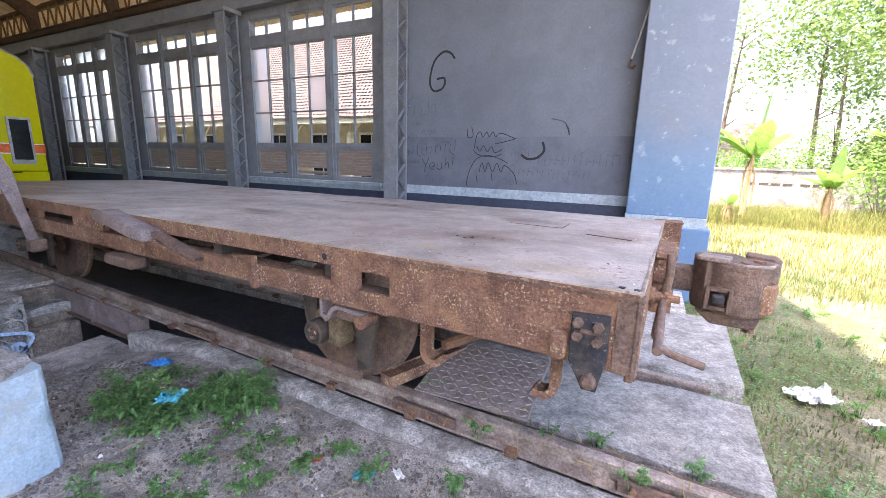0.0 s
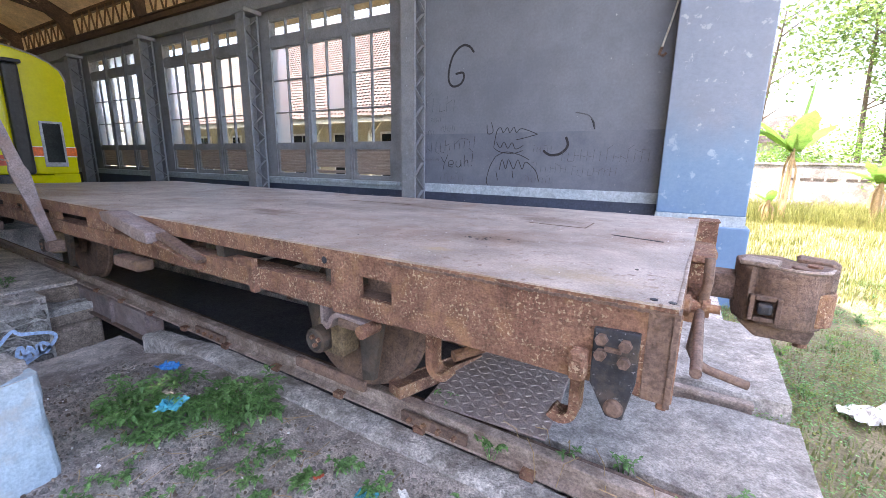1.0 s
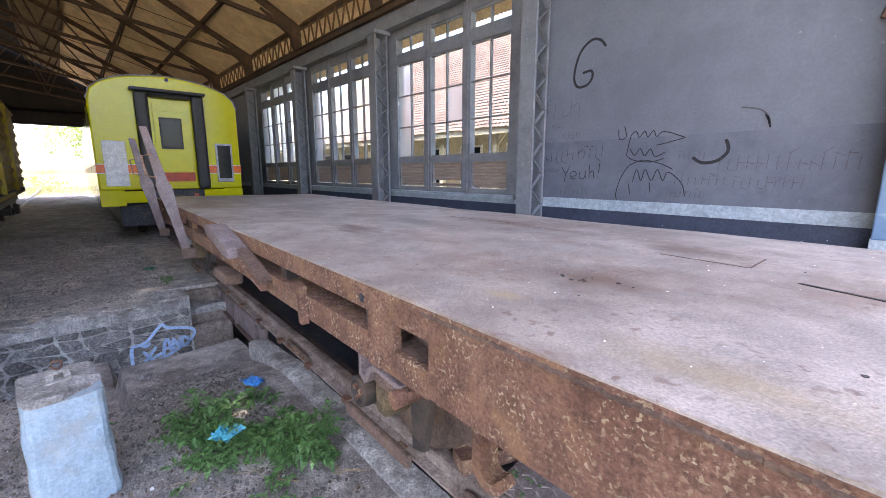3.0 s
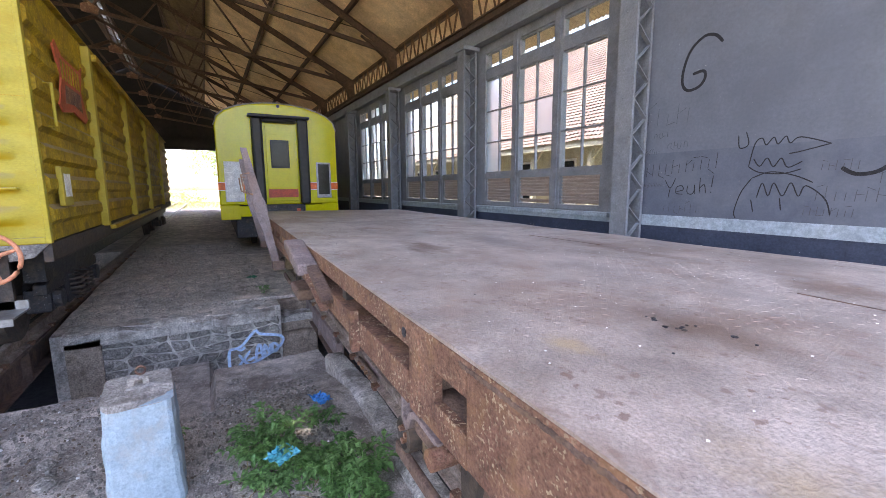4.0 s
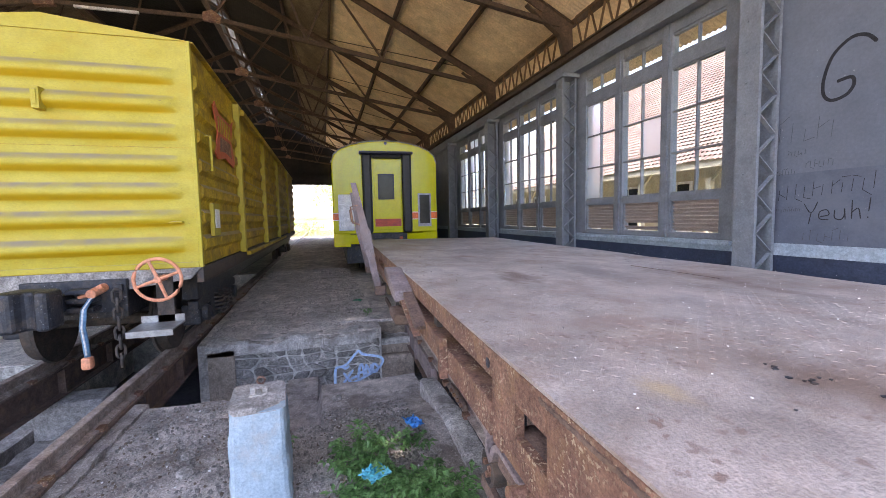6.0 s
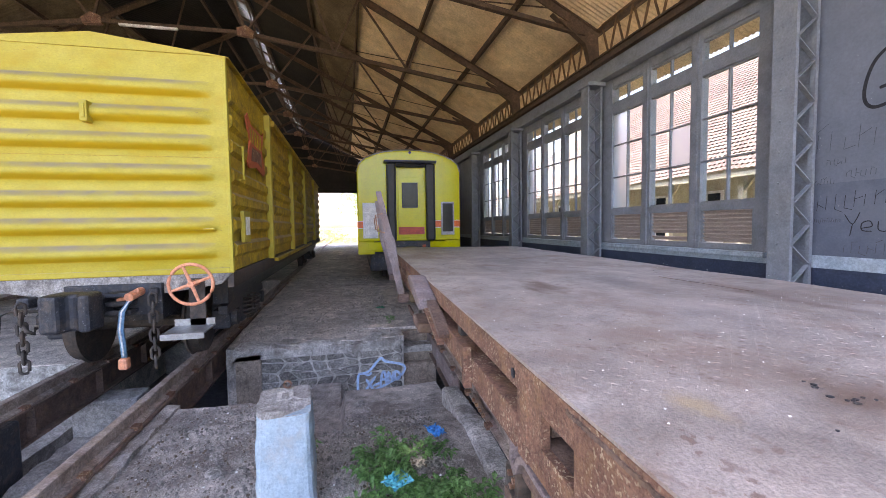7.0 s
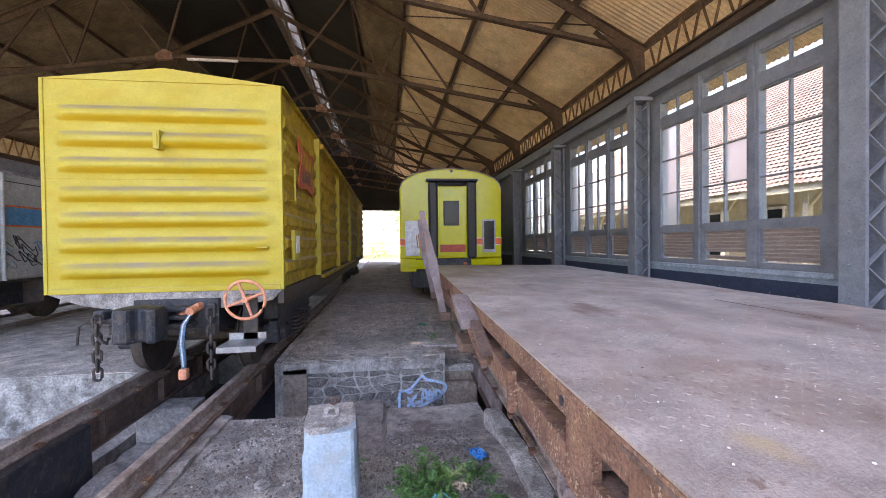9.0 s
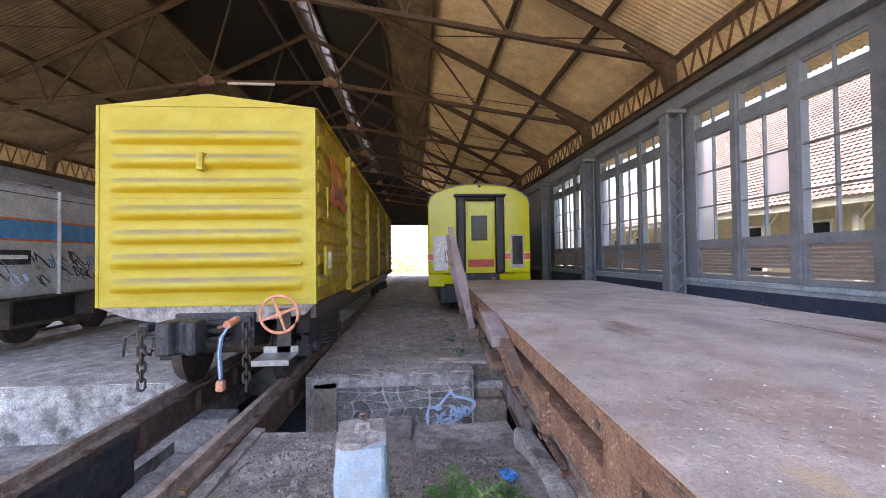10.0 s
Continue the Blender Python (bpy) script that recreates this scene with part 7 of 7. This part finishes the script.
part("eaves_board", boxes((-27, 0.5, 8.92, 8.96, 2.66, 2.80)), CREAM, hs)


def tiles():
    bm = bmesh.new()
    rows, slope = 44, 0.94
    for j in range(rows):
        d0, d1 = j * 0.125, (j + 1) * 0.125 + 0.02
        x0 = -27.5 + max(0.0, d0 * 1.15)
        xs = [x0 + i * 0.036 for i in range(int((0.5 - x0) / 0.036))]
        lines = []
        for d, lift in ((d0, 0.05), (d1, 0.015)):
            lines.append([bm.verts.new((x, 8.85 + d, 2.78 + d * slope + lift + 0.03 * abs(math.sin(math.pi * (x + 0.3 * d0) / 0.144)) + 0.03 * rough(x, d, 1.3))) for x in xs])
        for i in range(len(xs) - 1):
            bm.faces.new((lines[0][i], lines[0][i + 1], lines[1][i + 1], lines[1][i]))
    return bm


roof = part("roof", tiles(), TILE, hs, "weathered red clay tile roof")
part("wall", boxes((-26, 0.0, 14.4, 14.6, -0.2, 7.6)), CREAM, hs)

# ---- wear of the wagon deck: seams, slot, holes ----
def on_deck(name, rows, material, label):
    for line, width in rows:
        bm = bmesh.new()
        for a, b in zip(line, line[1:]):
            pa, pb = Vector((*a, deck_z(*a) + 0.0015)), Vector((*b, deck_z(*b) + 0.0015))
            bar(bm, pa, pb, width, 0.004)
        part(name, bm, material, wagon, label)


on_deck("seam", [([(-1.02, 1.5), (-0.62, 1.46), (-0.63, 1.75)], 0.006), ([(-3.2, 1.9), (-2.4, 1.95)], 0.005)], RUST_DARK, "dark plate seam")
on_deck("slot", [([(-0.42, 1.28), (-0.14, 1.17)], 0.014)], BLACK, "dark slot in the deck")
rnd = random.Random(77)
for k in range(34):
    if k < 12:
        x, y, s = -0.98 + rnd.gauss(0, 0.08), 0.70 + rnd.gauss(0, 0.035), rnd.uniform(0.004, 0.010)
    else:
        x, y, s = rnd.uniform(-6.5, -0.1), rnd.uniform(0.1, 2.8), rnd.uniform(0.003, 0.007)
    z = deck_z(x, y)
    part("hole", lathe(bmesh.new(), [(0.0, s * 0.9), (0.0025, s)], (x, y, z), (0, 0, 1), 7), BLACK, wagon)
for x, y in ((-0.07, 0.035), (-0.02, 0.03)):
    part("hole", lathe(bmesh.new(), [(0.0, 0.011), (0.0025, 0.012)], (x, y, deck_z(x, y)), (0, 0, 1), 10), BLACK, wagon)
bm = bmesh.new()
r = random.Random(88)
for _ in range(420):
    x, y, s = r.uniform(-7, 0), r.uniform(0.05, 2.9), r.uniform(0.001, 0.0035)
    rod(bm, (x, y, deck_z(x, y)), (x + s, y + s * r.uniform(-1, 1), deck_z(x, y) + 0.002), s, s * 0.5, 5)
ob = part("deck_chips", bm, WHITE, wagon, "pale chips of bird lime and dust")
ob["kind"] = "stuff"
tagged(part("rusty_post", boxes((0.06, 0.295, 3.10, 3.30, -0.08, 0.90), (0.05, 0.305, 3.09, 3.31, 0.895, 0.915)), RUST, bevel=0.008), "short rusty steel post behind the wagon", "post")

# small house with a clay roof behind the yard wall
gh = thing("garden_house", pose(0, 0, 0), "low white house with a clay tile roof behind the wall", "house")
part("wall", boxes((-3.0, 4.6, 24.0, 28.0, -0.2, 2.5)), WHITE, gh)
part("roof", prism(bmesh.new(), [(23.3, 2.45), (28.7, 2.45), (26.0, 3.9)], "x", -3.5, 5.0), TILE, gh)

# dry stalks and twigs on the soil
rnd = random.Random(123)
for k in range(110):
    x, y = rnd.uniform(-2.6, 0.3), rnd.uniform(-0.75, 0.22)
    a, ln = rnd.uniform(0, 6.28), rnd.uniform(0.06, 0.22)
    z = near_z(x, y)
    bm = tube(bmesh.new(), [(x, y, z + 0.006), (x + math.cos(a) * ln * 0.5, y + math.sin(a) * ln * 0.5, z + rnd.uniform(0.015, 0.05)), (x + math.cos(a + 0.3) * ln, y + math.sin(a + 0.3) * ln, z + 0.01)], 0.0022, 4)
    tagged(part("dry_stalk", bm, STRAW), "thin dry grass stalk on the soil", "twig", "dry stalks on the soil")
for k in range(10):
    p = W @ Vector((rnd.uniform(-0.9, 0.3), rnd.uniform(0.30, 0.62), -0.05))
    a = rnd.uniform(0, 6.28)
    bm = tube(bmesh.new(), [tuple(p), (p.x + 0.03 * math.cos(a), p.y + 0.03 * math.sin(a), p.z + 0.12), (p.x + 0.10 * math.cos(a), p.y + 0.10 * math.sin(a), p.z + 0.15)], 0.0025, 4)
    tagged(part("dry_stalk", bm, STRAW), "thin dry grass stalk by the rail", "twig", "dry stalks on the soil")
for x in (-1.12, -3.4, 0.2):
    fp = thing("fishplate", W @ pose(x, 0.425, 0.0), "rusty bolted fishplate on the rail", "fishplate", "fishplates of the rail")
    part("plate", boxes((-0.22, 0.22, -0.012, 0.012, -0.095, -0.03)), RUST_DARK, fp, bevel=0.004)
    for dx in (-0.15, -0.05, 0.05, 0.15):
        part("bolt", rod(bmesh.new(), (dx, -0.035, -0.062), (dx, -0.012, -0.062), 0.016, n=6), RUST, fp)

# raised lugs of the chequered deck plate near the corner, worn away in places
r = random.Random(99)
verts, faces = [], []
for i in range(44):
    for j in range(36):
        x, y = -0.06 - i * 0.052, 0.06 + j * 0.052
        if noise.noise(Vector((x * 1.7, y * 1.7, 4.0))) < -0.02:
            continue
        a = 0.75 if (i + j) % 2 else -0.75
        c, s, z, b = math.cos(a), math.sin(a), deck_z(x, y), len(verts)
        for u, v, up in ((-0.016, 0, -0.001), (0, 0.005, -0.001), (0.016, 0, -0.001), (0, -0.005, -0.001), (0, 0, 0.0022)):
            verts.append((x + u * c - v * s, y + u * s + v * c, z + up))
        faces += [(b, b + 3, b + 4), (b + 3, b + 2, b + 4), (b + 2, b + 1, b + 4), (b + 1, b, b + 4)]
me = bpy.data.meshes.new("deck_tread")
me.from_pydata(verts, [], faces)
me.materials.append(DECK)
ob = new("deck_tread", me)
ob.parent = wagon
ob["kind"], ob["label"] = "stuff", "worn raised tread lugs of the deck plate"
